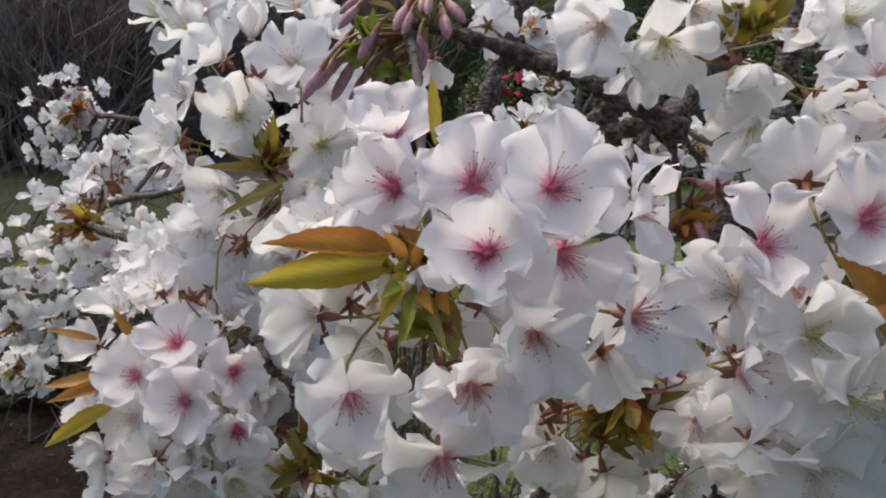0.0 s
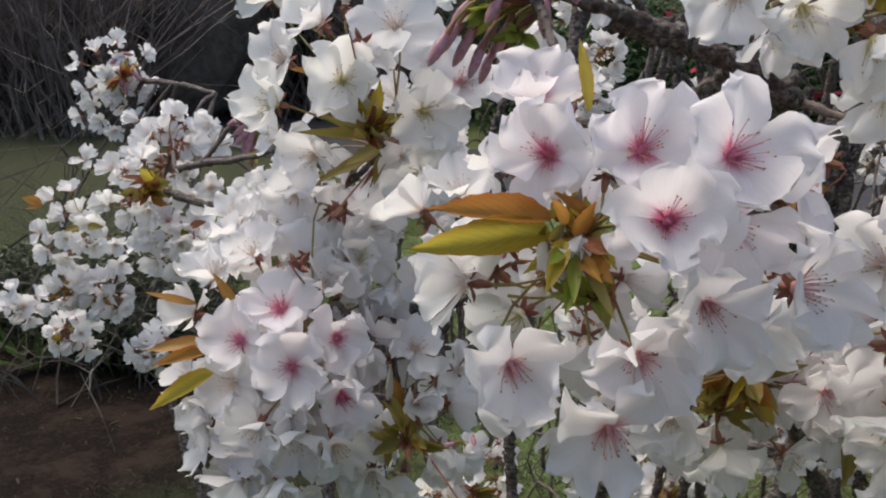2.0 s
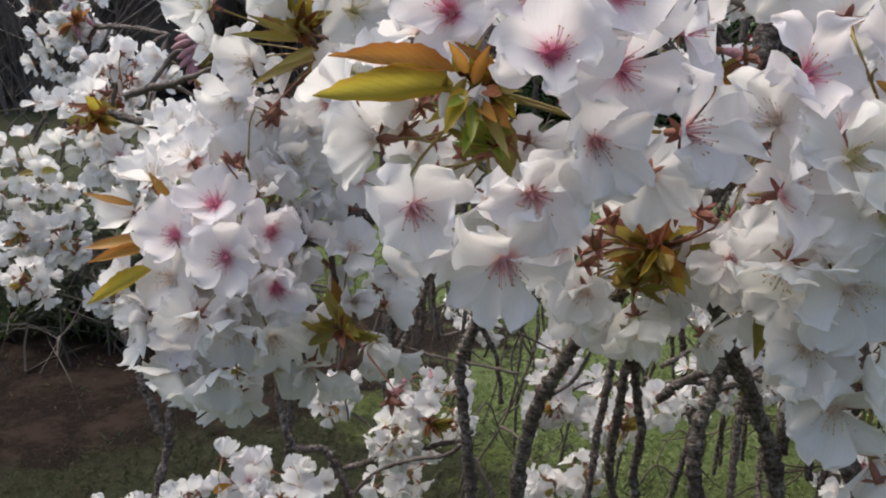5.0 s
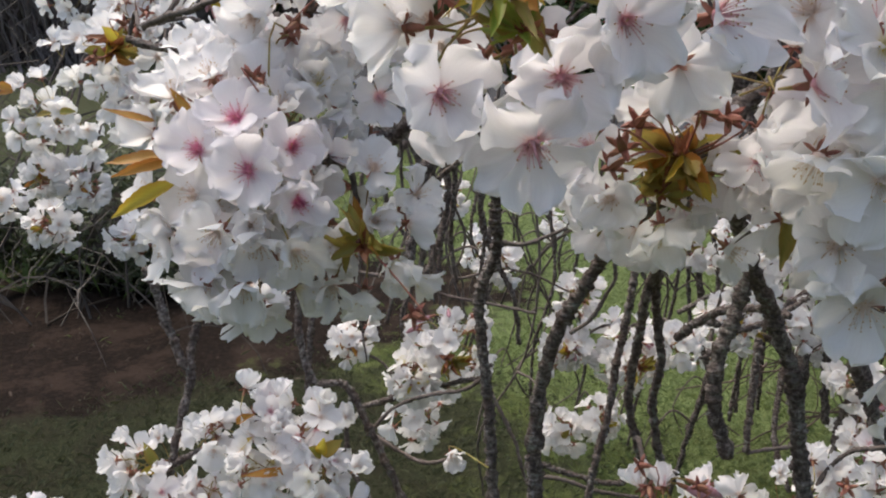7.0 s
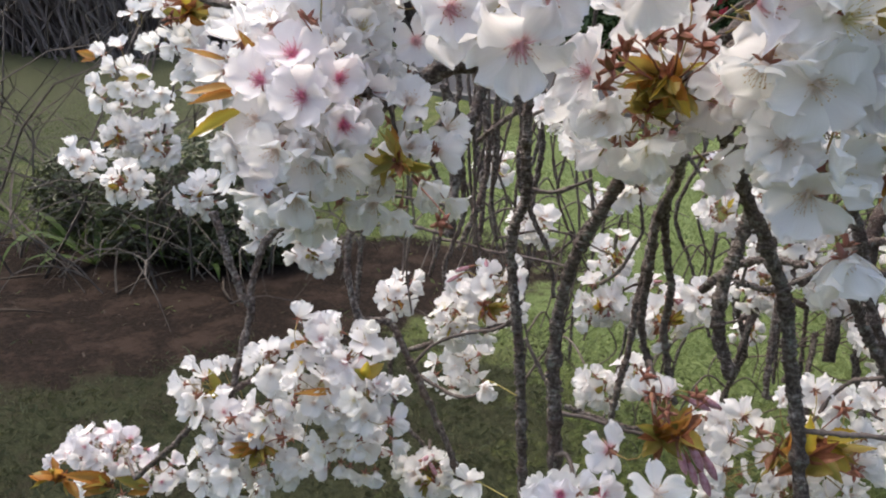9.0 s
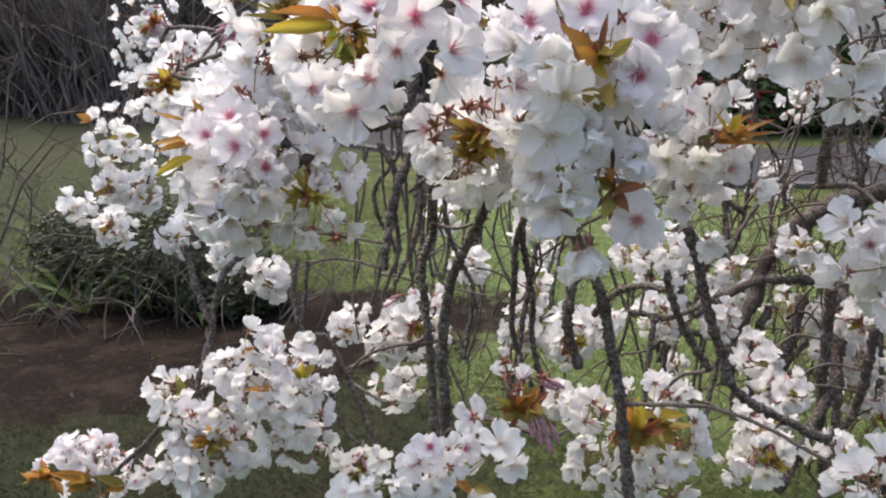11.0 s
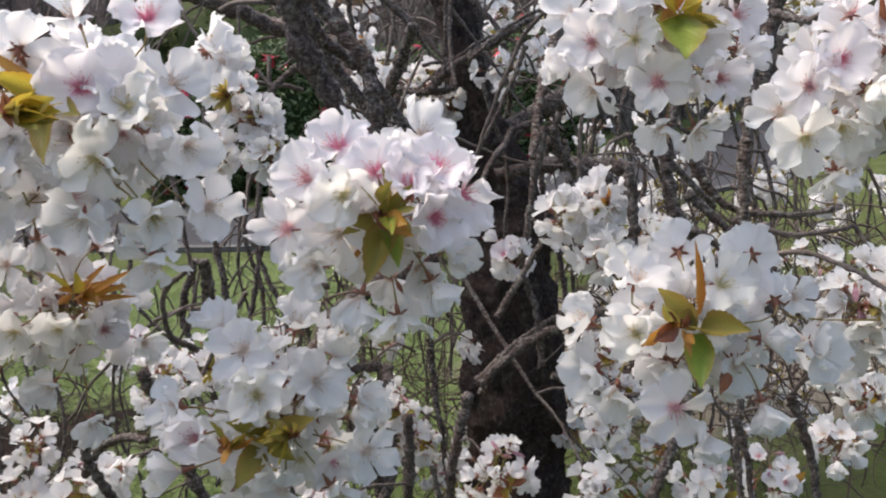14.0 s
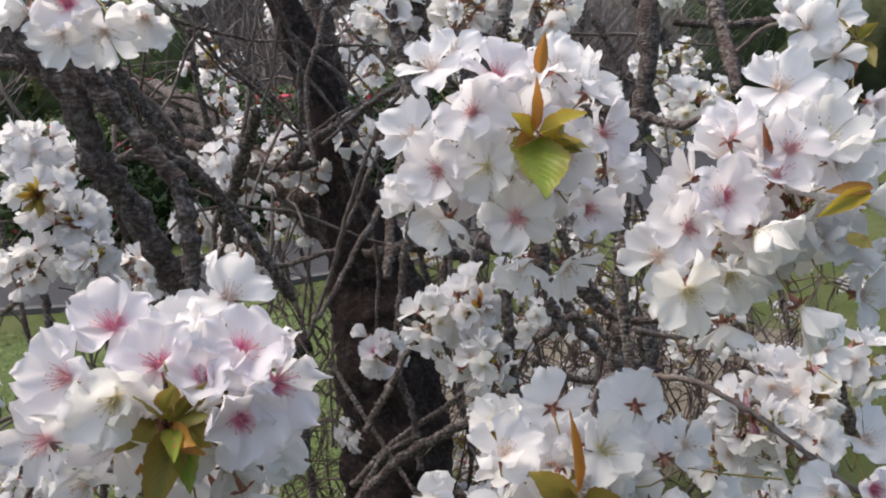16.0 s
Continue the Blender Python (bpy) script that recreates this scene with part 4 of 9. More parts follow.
def branch(r0, r1, *points, name="branch"):
    """A crooked branch through the points, tapering from r0 to r1."""
    pts = spline(points, 7)
    length = sum((b - a).length for a, b in zip(pts, pts[1:]))
    steps = max(12, min(190, int(length / max(0.0026, r0 * 0.55))))
    pts = spline(points, max(3, steps // (len(points) - 1)))
    j, o = 0.55 * r0, BRANCHES.uniform(0, 50)
    pts = [q + 0.7 * j * noise.noise_vector(q * 38 + Vector((o, 0, 0))) + 0.5 * j * noise.noise_vector(q * 95) - tree.location for q in pts]
    n = len(pts)
    if r0 > 0.0028:
        BRANCH_POINTS.extend(q + tree.location for q in pts[::3])
    verts, faces = [], []
    ring = [1 + (BRANCHES.uniform(0.16, 0.42) if BRANCHES.random() < 0.36 else 0.0) * (1.0 if r0 < 0.014 else 0.3) for _ in range(n)]
    tube(pts, [ring[i] * (r0 + (r1 - r0) * i / (n - 1)) for i in range(n)], 9 if r0 > 0.004 else 6, verts, faces, 0.13, BRANCHES)
    # spur scars
    for i in range(2, n - 2, 4):
        if BRANCHES.random() < 0.75:
            d = Vector((BRANCHES.gauss(0, 1), BRANCHES.gauss(0, 1), BRANCHES.gauss(0, 1))).normalized()
            r = min(r0 + (r1 - r0) * i / (n - 1), 0.0085)
            s = (r0 + (r1 - r0) * i / (n - 1)) * 0.95 + r * BRANCHES.uniform(0.15, 0.8)
            tube([pts[i], pts[i] + d * s], [r * 0.65, r * 0.4], 5, verts, faces, 0.25, BRANCHES)
    return mesh_object(name, verts, faces, [LIMB_BARK if r0 > 0.0064 else BARK if r0 > 0.0035 else TWIG], tree)


def trunk():
    line = [(1.17, 1.42, -0.05), (1.165, 1.41, 0.30), (1.16, 1.40, 0.65), (1.15, 1.39, 0.95), (1.14, 1.40, 1.12), (1.105, 1.41, 1.30), (1.07, 1.42, 1.50), (1.03, 1.44, 1.66), (0.98, 1.50, 1.90)]
    girth = (0.150, 0.122, 0.108, 0.100, 0.080, 0.050, 0.037, 0.031, 0.025)
    pts = [q - tree.location for q in spline(line, 18)]
    rad = [q.x for q in spline([(g, 0, 0) for g in girth], 18)]
    verts, faces = [], []
    tube(pts, rad, 48, verts, faces, 0.03, random.Random(2))
    for k, q in enumerate(verts):
        mid = pts[min(k // 48, len(pts) - 1)]
        s = rad[min(k // 48, len(pts) - 1)] / 0.1
        d = Vector((q.x - mid.x, q.y - mid.y, 0))
        q += d.normalized() * s * (0.026 * noise.noise(q * 8) + 0.020 * abs(noise.noise(q * 17)) + 0.016 * noise.noise(Vector((q.x * 38, q.y * 38, q.z * 13))) + 0.014 * noise.noise(q * 48))
    ob = mesh_object("trunk", verts, faces, [SHADED_BARK], tree)
    # thick limbs from the head of the trunk
    branch(0.026, 0.014, (1.12, 1.40, 1.22), (1.25, 1.42, 1.30), (1.45, 1.44, 1.36), (1.70, 1.45, 1.42), name="limb")
    branch(0.024, 0.016, (1.13, 1.41, 1.15), (1.14, 1.44, 1.35), (1.12, 1.48, 1.60), (1.08, 1.56, 1.95), name="limb")
    branch(0.022, 0.012, (1.08, 1.44, 1.22), (0.90, 1.56, 1.40), (0.62, 1.62, 1.56), (0.25, 1.65, 1.66), name="limb")
    branch(0.040, 0.018, (1.10, 1.42, 1.20), (1.05, 1.75, 1.32), (0.95, 2.10, 1.50), (0.80, 2.40, 1.60), name="limb")
    return ob


trunk()


def twig_tangle(count, seed):
    """Thin weeping twigs all through the crown, each one falling in a loose arc."""
    r = random.Random(seed)
    verts, faces = [], []
    for _ in range(count):
        a, rad = r.uniform(0, 6.28), r.uniform(0.25, 1.4)
        q = Vector((1.25 + rad * math.cos(a) * 1.2, 1.75 + rad * math.sin(a) * 0.75, r.uniform(0.85, 1.75)))
        if q.y < 1.15:
            q.y = 1.15 + r.uniform(0, 0.5)
        if q.x < 0.75:
            q.x += 0.8
        if q.x > 1.6 and q.z > 1.2:
            q.z -= 0.6
        if abs(q.x - 1.1) < 0.4 and q.y < 1.55:
            q.y += 0.55
        out = Vector((math.cos(a), math.sin(a) * 0.5, 0)) * 0.5
        way = (out + Vector((r.gauss(0, 0.5), r.gauss(0, 0.3), r.uniform(-0.6, 0.6)))).normalized()
        pts, length = [q.copy()], r.uniform(0.25, 0.75)
        for i in range(14):
            way = (way + Vector((r.gauss(0, 0.17), r.gauss(0, 0.13), -0.13 + r.gauss(0, 0.16)))).normalized()
            q = q + way * length / 14
            if q.z < 0.25 or q.y < 1.0:
                break
            pts.append(q.copy())
        if len(pts) < 4:
            continue
        rr = r.uniform(0.0018, 0.0060)
        tube([p - tree.location for p in pts], [rr * (1 - 0.5 * i / len(pts)) for i in range(len(pts))], 5, verts, faces, 0.12, r)
    return tagged(mesh_object("twig_mass", verts, faces, [TWIG], tree), kind="stuff")


twig_tangle(TANGLE, 33)


def hanging_stems(count, seed):
    """Knobbly stems that fall almost straight through the far half of the crown, with thin crooked side twigs."""
    r = random.Random(seed)
    made = 0
    while made < count:
        q = Vector((r.uniform(-0.15, 2.7), r.uniform(1.45, 2.3), r.uniform(1.0, 1.4)))
        if abs(q.x - 1.12) < 0.28 and q.y < 1.75:
            continue
        made += 1
        end = r.uniform(0.12, 0.55)
        pts = [q.copy()]
        for i in range(6):
            q = q + Vector((r.gauss(0, 0.035), r.gauss(0, 0.02), (end - pts[0].z) / 6))
            pts.append(q.copy())
        rad = r.choice((0.0030, 0.0042, 0.0058, 0.0075))
        branch(rad, rad * 0.7, *pts)
        for _ in range(r.randint(2, 4)):
            a = r.choice(pts[1:-1])
            side = Vector((r.choice((-1, 1)) * r.uniform(0.5, 1), r.gauss(0, 0.4), r.uniform(-0.2, 0.5))).normalized() * r.uniform(0.05, 0.13)
            m = a + side * 0.5 + Vector((0, 0, 0.02))
            t = a + side + Vector((0, 0, -r.uniform(0.02, 0.12)))
            branch(r.uniform(0.0016, 0.0026), 0.0011, a, m, t, t + Vector((r.gauss(0, 0.03), 0, -r.uniform(0.02, 0.09))), name="twig")


hanging_stems(HANGING, 91)


def fine_twigs(count, seed):
    """Thin reddish shoots in a loose snarl low in the crown beside the trunk."""
    r = random.Random(seed)
    verts, faces = [], []
    for _ in range(count):
        q = Vector((r.uniform(0.75, 2.5), r.uniform(1.2, 2.1), r.uniform(0.3, 1.0)))
        if abs(q.x - 1.12) < 0.22 and q.y < 1.6:
            continue
        way = Vector((r.gauss(0, 1), r.gauss(0, 0.5), r.gauss(0, 0.8))).normalized()
        bend = Vector((r.gauss(0, 0.2), r.gauss(0, 0.1), r.gauss(-0.12, 0.2)))
        pts, step = [q.copy()], r.uniform(0.012, 0.030)
        for i in range(11):
            way = (way + bend + Vector((r.gauss(0, 0.22), r.gauss(0, 0.15), r.gauss(0, 0.22)))).normalized()
            q = q + way * step
            pts.append(q.copy())
        rr = r.uniform(0.0013, 0.0034)
        tube([p - tree.location for p in pts], [rr * (1 - 0.45 * i / 11) for i in range(12)], 4, verts, faces, 0.15, r)
    return tagged(mesh_object("fine_twig_mass", verts, faces, [SHOOT], tree), kind="stuff")


SHOOT = simple_material("shoot_bark", (0.035, 0.020, 0.017), (0.150, 0.105, 0.090), 60.0, 0.7)
fine_twigs(1200, 35)




def far_blossoms(count, seed):
    """Blossoms of the far side of the crown, too small and many to count, in one mesh."""
    r = random.Random(seed)
    verts, faces, slots, uvs = [], [], [], []
    shapes = [petal_grid(random.Random(i), 3, 4, 0.2, 0.06, 0.12) for i in range(4)]
    for _ in range(count):
        a, rad = r.uniform(0, 6.28), r.uniform(0.2, 1.0)
        mid = Vector((2.25 + rad * math.cos(a) * 1.0, 2.05 + rad * math.sin(a) * 0.75, r.uniform(0.1, 1.0) if r.random() < 0.6 else r.uniform(0.6, 1.75)))
        for _ in range(r.randint(14, 22)):
            d = Vector((r.gauss(0, 1), r.gauss(0, 1), r.gauss(0, 1))).normalized()
            q = mid + d * r.uniform(0.012, 0.036)
            base = Matrix.Translation(q) @ (d + Vector((0, -0.4, 0.2))).to_track_quat("Z", "Y").to_matrix().to_4x4() @ Matrix.Rotation(r.uniform(0, 6), 4, "Z")
            cup = r.uniform(25, 60)
            for i in range(5):
                t = base @ Matrix.Scale(0.8, 4) @ Matrix.Rotation(i * 1.2566, 4, "Z") @ Matrix.Rotation(radians(cup + r.uniform(-12, 12)), 4, "X")
                pv, pf, pu = r.choice(shapes)
                k = len(verts)
                verts += [t @ Vector(v) for v in pv]
                uvs += pu
                faces += [tuple(k + x for x in f) for f in pf]
                slots += [0] * len(pf)
        for _ in range(r.randint(5, 10)):
            d = Vector((r.gauss(0, 1), r.gauss(0, 1) - 0.7, r.gauss(0, 1))).normalized() * 0.055
            n = d.cross(Vector((r.gauss(0, 1), r.gauss(0, 1), r.gauss(0, 1)))).normalized() * 0.009
            k = len(verts)
            verts += [mid, mid + d * 0.5 + n, mid + d, mid + d * 0.5 - n]
            uvs += [(0.5, 0), (1, 0.5), (0.5, 1), (0, 0.5)]
            faces.append((k, k + 1, k + 2, k + 3))
            slots.append(1)
    return mesh_object("far_blossom_mass", verts, faces, [PETAL["w"], LEAF["g"]], None, True, uvs, slots)


tagged(far_blossoms(FAR, 77), "small white blossoms on the far side of the cherry", "blossom", kind="stuff")


# ---- limbs that arch from the head of the trunk out to the hanging branches ----
HEAD = Vector((0.99, 1.49, 1.86))
for tip in ((0.28, 0.82, 1.42), (0.32, 0.62, 1.45), (-0.01, 0.72, 1.21), (0.24, 0.64, 1.24), (0.518, 0.603, 1.569), (1.31, 0.75, 1.56), (1.23, 0.56, 1.53), (0.04, 0.56, 1.42), (0.90, 0.65, 1.44), (0.85, 1.46, 1.67), (0.95, 0.71, 1.56), (-0.15, 0.83, 1.44)):
    tip = Vector(tip)
    over = HEAD.lerp(tip, 0.35)
    down = HEAD.lerp(tip, 0.78)
    over.z, down.z = 2.10, max(1.86, tip.z + 0.28)
    branch(0.012, 0.0070, HEAD, over, down, tip, name="limb")


def crown_twigs(count, seed):
    """Crooked bare twigs that cross one another under the head of the tree."""
    r = random.Random(seed)
    for _ in range(count):
        q = Vector((r.uniform(0.62, 1.55), r.uniform(0.95, 1.75), r.uniform(1.22, 1.80)))
        way = Vector((r.choice((-1, 1)) * r.uniform(0.15, 1.0), r.gauss(0, 0.35), r.uniform(-1.0, 0.25))).normalized()
        pts, step = [q.copy()], r.uniform(0.05, 0.10)
        for i in range(5):
            way = (way + Vector((r.gauss(0, 0.24), r.gauss(0, 0.15), -0.10 + r.gauss(0, 0.2)))).normalized()
            q = q + way * step
            pts.append(q.copy())
        if min(math.hypot(p.x - 0.5, p.y + 0.1) for p in pts) < 0.75:
            continue
        rad = r.choice((0.0020, 0.0028, 0.0036, 0.0050))
        branch(rad, rad * 0.6, *pts, name="twig")


crown_twigs(95, 57)

# ---- branches near the camera ----
branch(0.0068, 0.0022, (0.150, 0.520, 1.366), (0.124, 0.505, 1.378), (0.097, 0.498, 1.390), (0.064, 0.503, 1.406), (0.030, 0.498, 1.416), (0.000, 0.486, 1.424), (-0.020, 0.472, 1.430))
branch(0.0055, 0.0039, (0.108, 0.502, 1.384), (0.096, 0.520, 1.372), (0.078, 0.545, 1.362), (0.056, 0.575, 1.356))
branch(0.0045, 0.0032, (0.100, 0.500, 1.390), (0.082, 0.515, 1.404), (0.058, 0.530, 1.412), (0.040, 0.540, 1.424))
branch(0.0068, 0.0113, (0.145, 0.518, 1.368), (0.160, 0.580, 1.366), (0.212, 0.700, 1.395), (0.285, 0.823, 1.423))
branch(0.0105, 0.0080, (0.275, 0.670, 1.372), (0.246, 0.660, 1.332), (0.232, 0.652, 1.292), (0.214, 0.645, 1.254), (0.188, 0.638, 1.228))
branch(0.0043, 0.0022, (0.324, 0.623, 1.446), (0.268, 0.599, 1.413), (0.217, 0.585, 1.428), (0.173, 0.566, 1.416))
branch(0.0042, 0.0027, (-0.593, 1.417, 1.332), (-0.497, 1.315, 1.332), (-0.409, 1.211, 1.325))
branch(0.0036, 0.0021, (-0.323, 0.738, 1.265), (-0.274, 0.703, 1.259), (-0.214, 0.670, 1.258), (-0.155, 0.642, 1.282), (-0.111, 0.617, 1.322))
branch(0.0035, 0.0020, (-0.348, 0.841, 1.270), (-0.275, 0.769, 1.289), (-0.214, 0.696, 1.307))
branch(0.0067, 0.0041, (-0.156, 0.710, 1.150), (-0.121, 0.663, 1.170), (-0.090, 0.617, 1.191), (-0.058, 0.572, 1.213))
branch(0.0125, 0.0085, (0.518, 0.603, 1.569), (0.548, 0.590, 1.518), (0.570, 0.582, 1.482), (0.585, 0.582, 1.424), (0.610, 0.587, 1.373), (0.631, 0.588, 1.320), (0.641, 0.588, 1.274))
branch(0.0072, 0.0055, (0.580, 0.569, 1.502), (0.600, 0.560, 1.458), (0.619, 0.548, 1.428), (0.637, 0.534, 1.394), (0.640, 0.529, 1.349), (0.637, 0.525, 1.319), (0.634, 0.516, 1.275))
branch(0.0068, 0.0050, (0.607, 0.718, 1.505), (0.620, 0.719, 1.473), (0.641, 0.727, 1.429), (0.678, 0.741, 1.403), (0.716, 0.751, 1.363), (0.748, 0.759, 1.309), (0.782, 0.769, 1.244))
branch(0.0078, 0.0059, (0.666, 1.075, 1.534), (0.724, 1.102, 1.431), (0.809, 1.112, 1.314), (0.890, 1.117, 1.159))
branch(0.0064, 0.0051, (0.635, 1.207, 1.546), (0.692, 1.207, 1.503), (0.746, 1.201, 1.413), (0.829, 1.173, 1.290))
branch(0.0071, 0.0051, (0.853, 1.461, 1.671), (0.882, 1.436, 1.617), (0.911, 1.411, 1.563), (0.956, 1.375, 1.497), (1.010, 1.333, 1.420))
branch(0.0050, 0.0042, (0.828, 1.348, 1.607), (0.834, 1.365, 1.513), (0.852, 1.373, 1.403), (0.876, 1.384, 1.329))
branch(0.0083, 0.0063, (0.942, 1.242, 1.357), (0.973, 1.233, 1.393), (1.021, 1.214, 1.422), (1.067, 1.195, 1.447), (1.124, 1.172, 1.481))
branch(0.0029, 0.0027, (1.096, 0.854, 1.534), (1.002, 0.911, 1.456), (0.970, 0.938, 1.394), (0.931, 0.962, 1.294), (0.914, 0.981, 1.228), (0.872, 1.005, 1.122))
branch(0.0057, 0.0047, (1.035, 0.955, 1.297), (1.010, 0.951, 1.209), (0.992, 0.946, 1.136), (0.979, 0.941, 1.071), (0.991, 0.922, 1.004), (0.990, 0.907, 0.922))
branch(0.0050, 0.0036, (0.930, 1.040, 0.861), (0.979, 0.991, 0.932), (1.025, 0.938, 0.982), (1.069, 0.887, 1.031))
branch(0.0089, 0.0055, (0.806, 1.437, 1.418), (0.867, 1.361, 1.382), (0.926, 1.288, 1.358), (0.986, 1.220, 1.363))
branch(0.0062, 0.0042, (0.863, 1.374, 1.237), (0.919, 1.334, 1.181), (1.033, 1.280, 1.202))
branch(0.0047, 0.0034, (0.948, 1.509, 1.581), (0.949, 1.465, 1.503), (0.903, 1.434, 1.367), (0.871, 1.401, 1.255), (0.817, 1.386, 1.180))
branch(0.0042, 0.0029, (0.961, 1.168, 1.019), (0.988, 1.080, 0.928), (1.018, 0.990, 0.836))
branch(0.0068, 0.0054, (1.009, 0.674, 1.247), (1.009, 0.664, 1.195), (1.002, 0.655, 1.130), (1.007, 0.644, 1.084))
branch(0.0130, 0.0105, (1.314, 0.748, 1.560), (1.293, 0.740, 1.464), (1.268, 0.735, 1.368), (1.267, 0.730, 1.338))
branch(0.0080, 0.0054, (1.231, 0.557, 1.532), (1.198, 0.508, 1.485), (1.161, 0.460, 1.433))
branch(0.0050, 0.0033, (0.967, 0.445, 1.429), (0.979, 0.409, 1.422), (1.000, 0.367, 1.408))
branch(0.0101, 0.0085, (1.161, 0.641, 1.185), (1.146, 0.638, 1.131), (1.130, 0.634, 1.064))
branch(0.0107, 0.0085, (1.180, 0.629, 1.170), (1.174, 0.616, 1.088), (1.166, 0.606, 1.013))
branch(0.0065, 0.0043, (1.477, 0.657, 1.523), (1.409, 0.691, 1.518), (1.336, 0.730, 1.528))
branch(0.0077, 0.0051, (1.263, 0.922, 1.136), (1.292, 0.893, 1.062), (1.326, 0.868, 1.023), (1.374, 0.843, 1.019))
branch(0.0064, 0.0047, (1.167, 0.849, 1.096), (1.223, 0.826, 1.124), (1.262, 0.799, 1.088))
branch(0.0062, 0.0044, (1.208, 0.930, 1.033), (1.267, 0.894, 1.001), (1.321, 0.864, 0.988))
branch(0.0100, 0.0061, (1.168, 0.982, 1.197), (1.085, 0.973, 1.229), (1.042, 0.951, 1.297))
branch(0.0077, 0.0051, (1.276, 0.921, 1.170), (1.317, 0.891, 1.122), (1.337, 0.876, 1.093))
branch(0.0047, 0.0043, (1.038, 0.725, 1.292), (1.110, 0.737, 1.252), (1.190, 0.739, 1.178))
branch(0.0059, 0.0051, (1.293, 0.449, 1.131), (1.295, 0.437, 1.069), (1.301, 0.427, 1.032))
branch(0.0055, 0.0038, (1.139, 0.452, 1.029), (1.150, 0.454, 1.069), (1.159, 0.455, 1.098))
branch(0.0054, 0.0044, (1.374, 0.945, 1.563), (1.395, 0.921, 1.490), (1.393, 0.909, 1.419))
branch(0.0071, 0.0047, (1.396, 0.807, 1.496), (1.388, 0.820, 1.538), (1.363, 0.839, 1.573))
branch(0.0052, 0.0050, (0.972, 0.577, 1.537), (0.969, 0.574, 1.516), (0.963, 0.576, 1.505))
branch(0.0069, 0.0056, (0.946, 0.708, 1.557), (0.947, 0.702, 1.526), (0.948, 0.695, 1.495))
branch(0.0062, 0.0042, (1.193, 1.166, 1.033), (1.200, 1.184, 1.146), (1.212, 1.187, 1.197))
branch(0.0047, 0.0077, (-0.125, 0.539, 1.198), (-0.106, 0.583, 1.194), (-0.088, 0.628, 1.195), (-0.057, 0.676, 1.203), (-0.007, 0.721, 1.206))
branch(0.0048, 0.0074, (0.122, 0.478, 1.204), (0.150, 0.531, 1.215), (0.191, 0.585, 1.231), (0.245, 0.638, 1.241))
branch(0.0048, 0.0069, (0.138, 0.572, 1.169), (0.118, 0.586, 1.140), (0.102, 0.601, 1.114), (0.086, 0.612, 1.076), (0.065, 0.620, 1.031), (0.053, 0.625, 0.974), (0.048, 0.627, 0.909), (0.051, 0.628, 0.841), (0.061, 0.603, 0.696))
branch(0.0055, 0.0060, (0.021, 0.822, 1.161), (0.021, 0.817, 1.082), (0.024, 0.822, 1.036), (0.006, 0.825, 0.981), (0.012, 0.819, 0.900), (0.020, 0.812, 0.816), (0.024, 0.800, 0.715), (0.031, 0.751, 0.507))
branch(0.0047, 0.0065, (0.140, 0.516, 1.191), (0.164, 0.528, 1.172), (0.181, 0.538, 1.148), (0.195, 0.546, 1.115), (0.219, 0.548, 1.068), (0.242, 0.549, 1.014), (0.252, 0.550, 0.962), (0.266, 0.547, 0.899), (0.281, 0.524, 0.774))
branch(0.0060, 0.0060, (0.233, 0.645, 1.074), (0.223, 0.640, 1.033), (0.210, 0.634, 0.992), (0.211, 0.627, 0.950), (0.224, 0.619, 0.902))
branch(0.0038, 0.0039, (0.143, 0.551, 1.170), (0.146, 0.576, 1.136), (0.152, 0.603, 1.109), (0.142, 0.626, 1.071), (0.140, 0.642, 1.010), (0.139, 0.656, 0.945), (0.157, 0.669, 0.876), (0.179, 0.690, 0.829))
branch(0.0036, 0.0038, (0.156, 0.602, 1.133), (0.149, 0.621, 1.088), (0.152, 0.640, 1.044), (0.166, 0.653, 0.982), (0.166, 0.668, 0.927), (0.184, 0.673, 0.841))
branch(0.0040, 0.0038, (0.176, 0.816, 1.018), (0.169, 0.808, 0.961), (0.159, 0.801, 0.909), (0.151, 0.790, 0.844), (0.137, 0.780, 0.783), (0.132, 0.774, 0.734))
branch(0.0040, 0.0039, (-0.201, 0.951, 0.947), (-0.208, 0.943, 0.871), (-0.214, 0.935, 0.793), (-0.217, 0.933, 0.735))
branch(0.0030, 0.0019, (0.024, 0.844, 1.037), (0.059, 0.857, 1.029), (0.106, 0.877, 1.042))
branch(0.0053, 0.0039, (0.390, 0.973, 0.857), (0.383, 0.959, 0.814), (0.375, 0.940, 0.756), (0.371, 0.925, 0.713))
branch(0.0044, 0.0049, (0.335, 0.660, 1.024), (0.348, 0.662, 0.978), (0.373, 0.664, 0.929), (0.404, 0.666, 0.884))
branch(0.0056, 0.0046, (0.290, 1.019, 0.836), (0.318, 0.983, 0.886), (0.353, 0.940, 0.916), (0.389, 0.891, 0.925))
branch(0.0031, 0.0022, (0.144, 1.022, 0.844), (0.171, 1.006, 0.876), (0.197, 1.000, 0.936))
branch(0.0028, 0.0021, (-0.120, 1.185, 0.858), (-0.074, 1.159, 0.860), (-0.022, 1.131, 0.855), (0.020, 1.105, 0.857), (0.102, 1.077, 0.850))
branch(0.0031, 0.0027, (-0.048, 1.190, 0.875), (-0.052, 1.208, 0.926), (-0.039, 1.233, 1.002))
branch(0.0030, 0.0022, (0.083, 0.916, 0.685), (0.128, 0.913, 0.677), (0.174, 0.908, 0.663), (0.227, 0.906, 0.656))
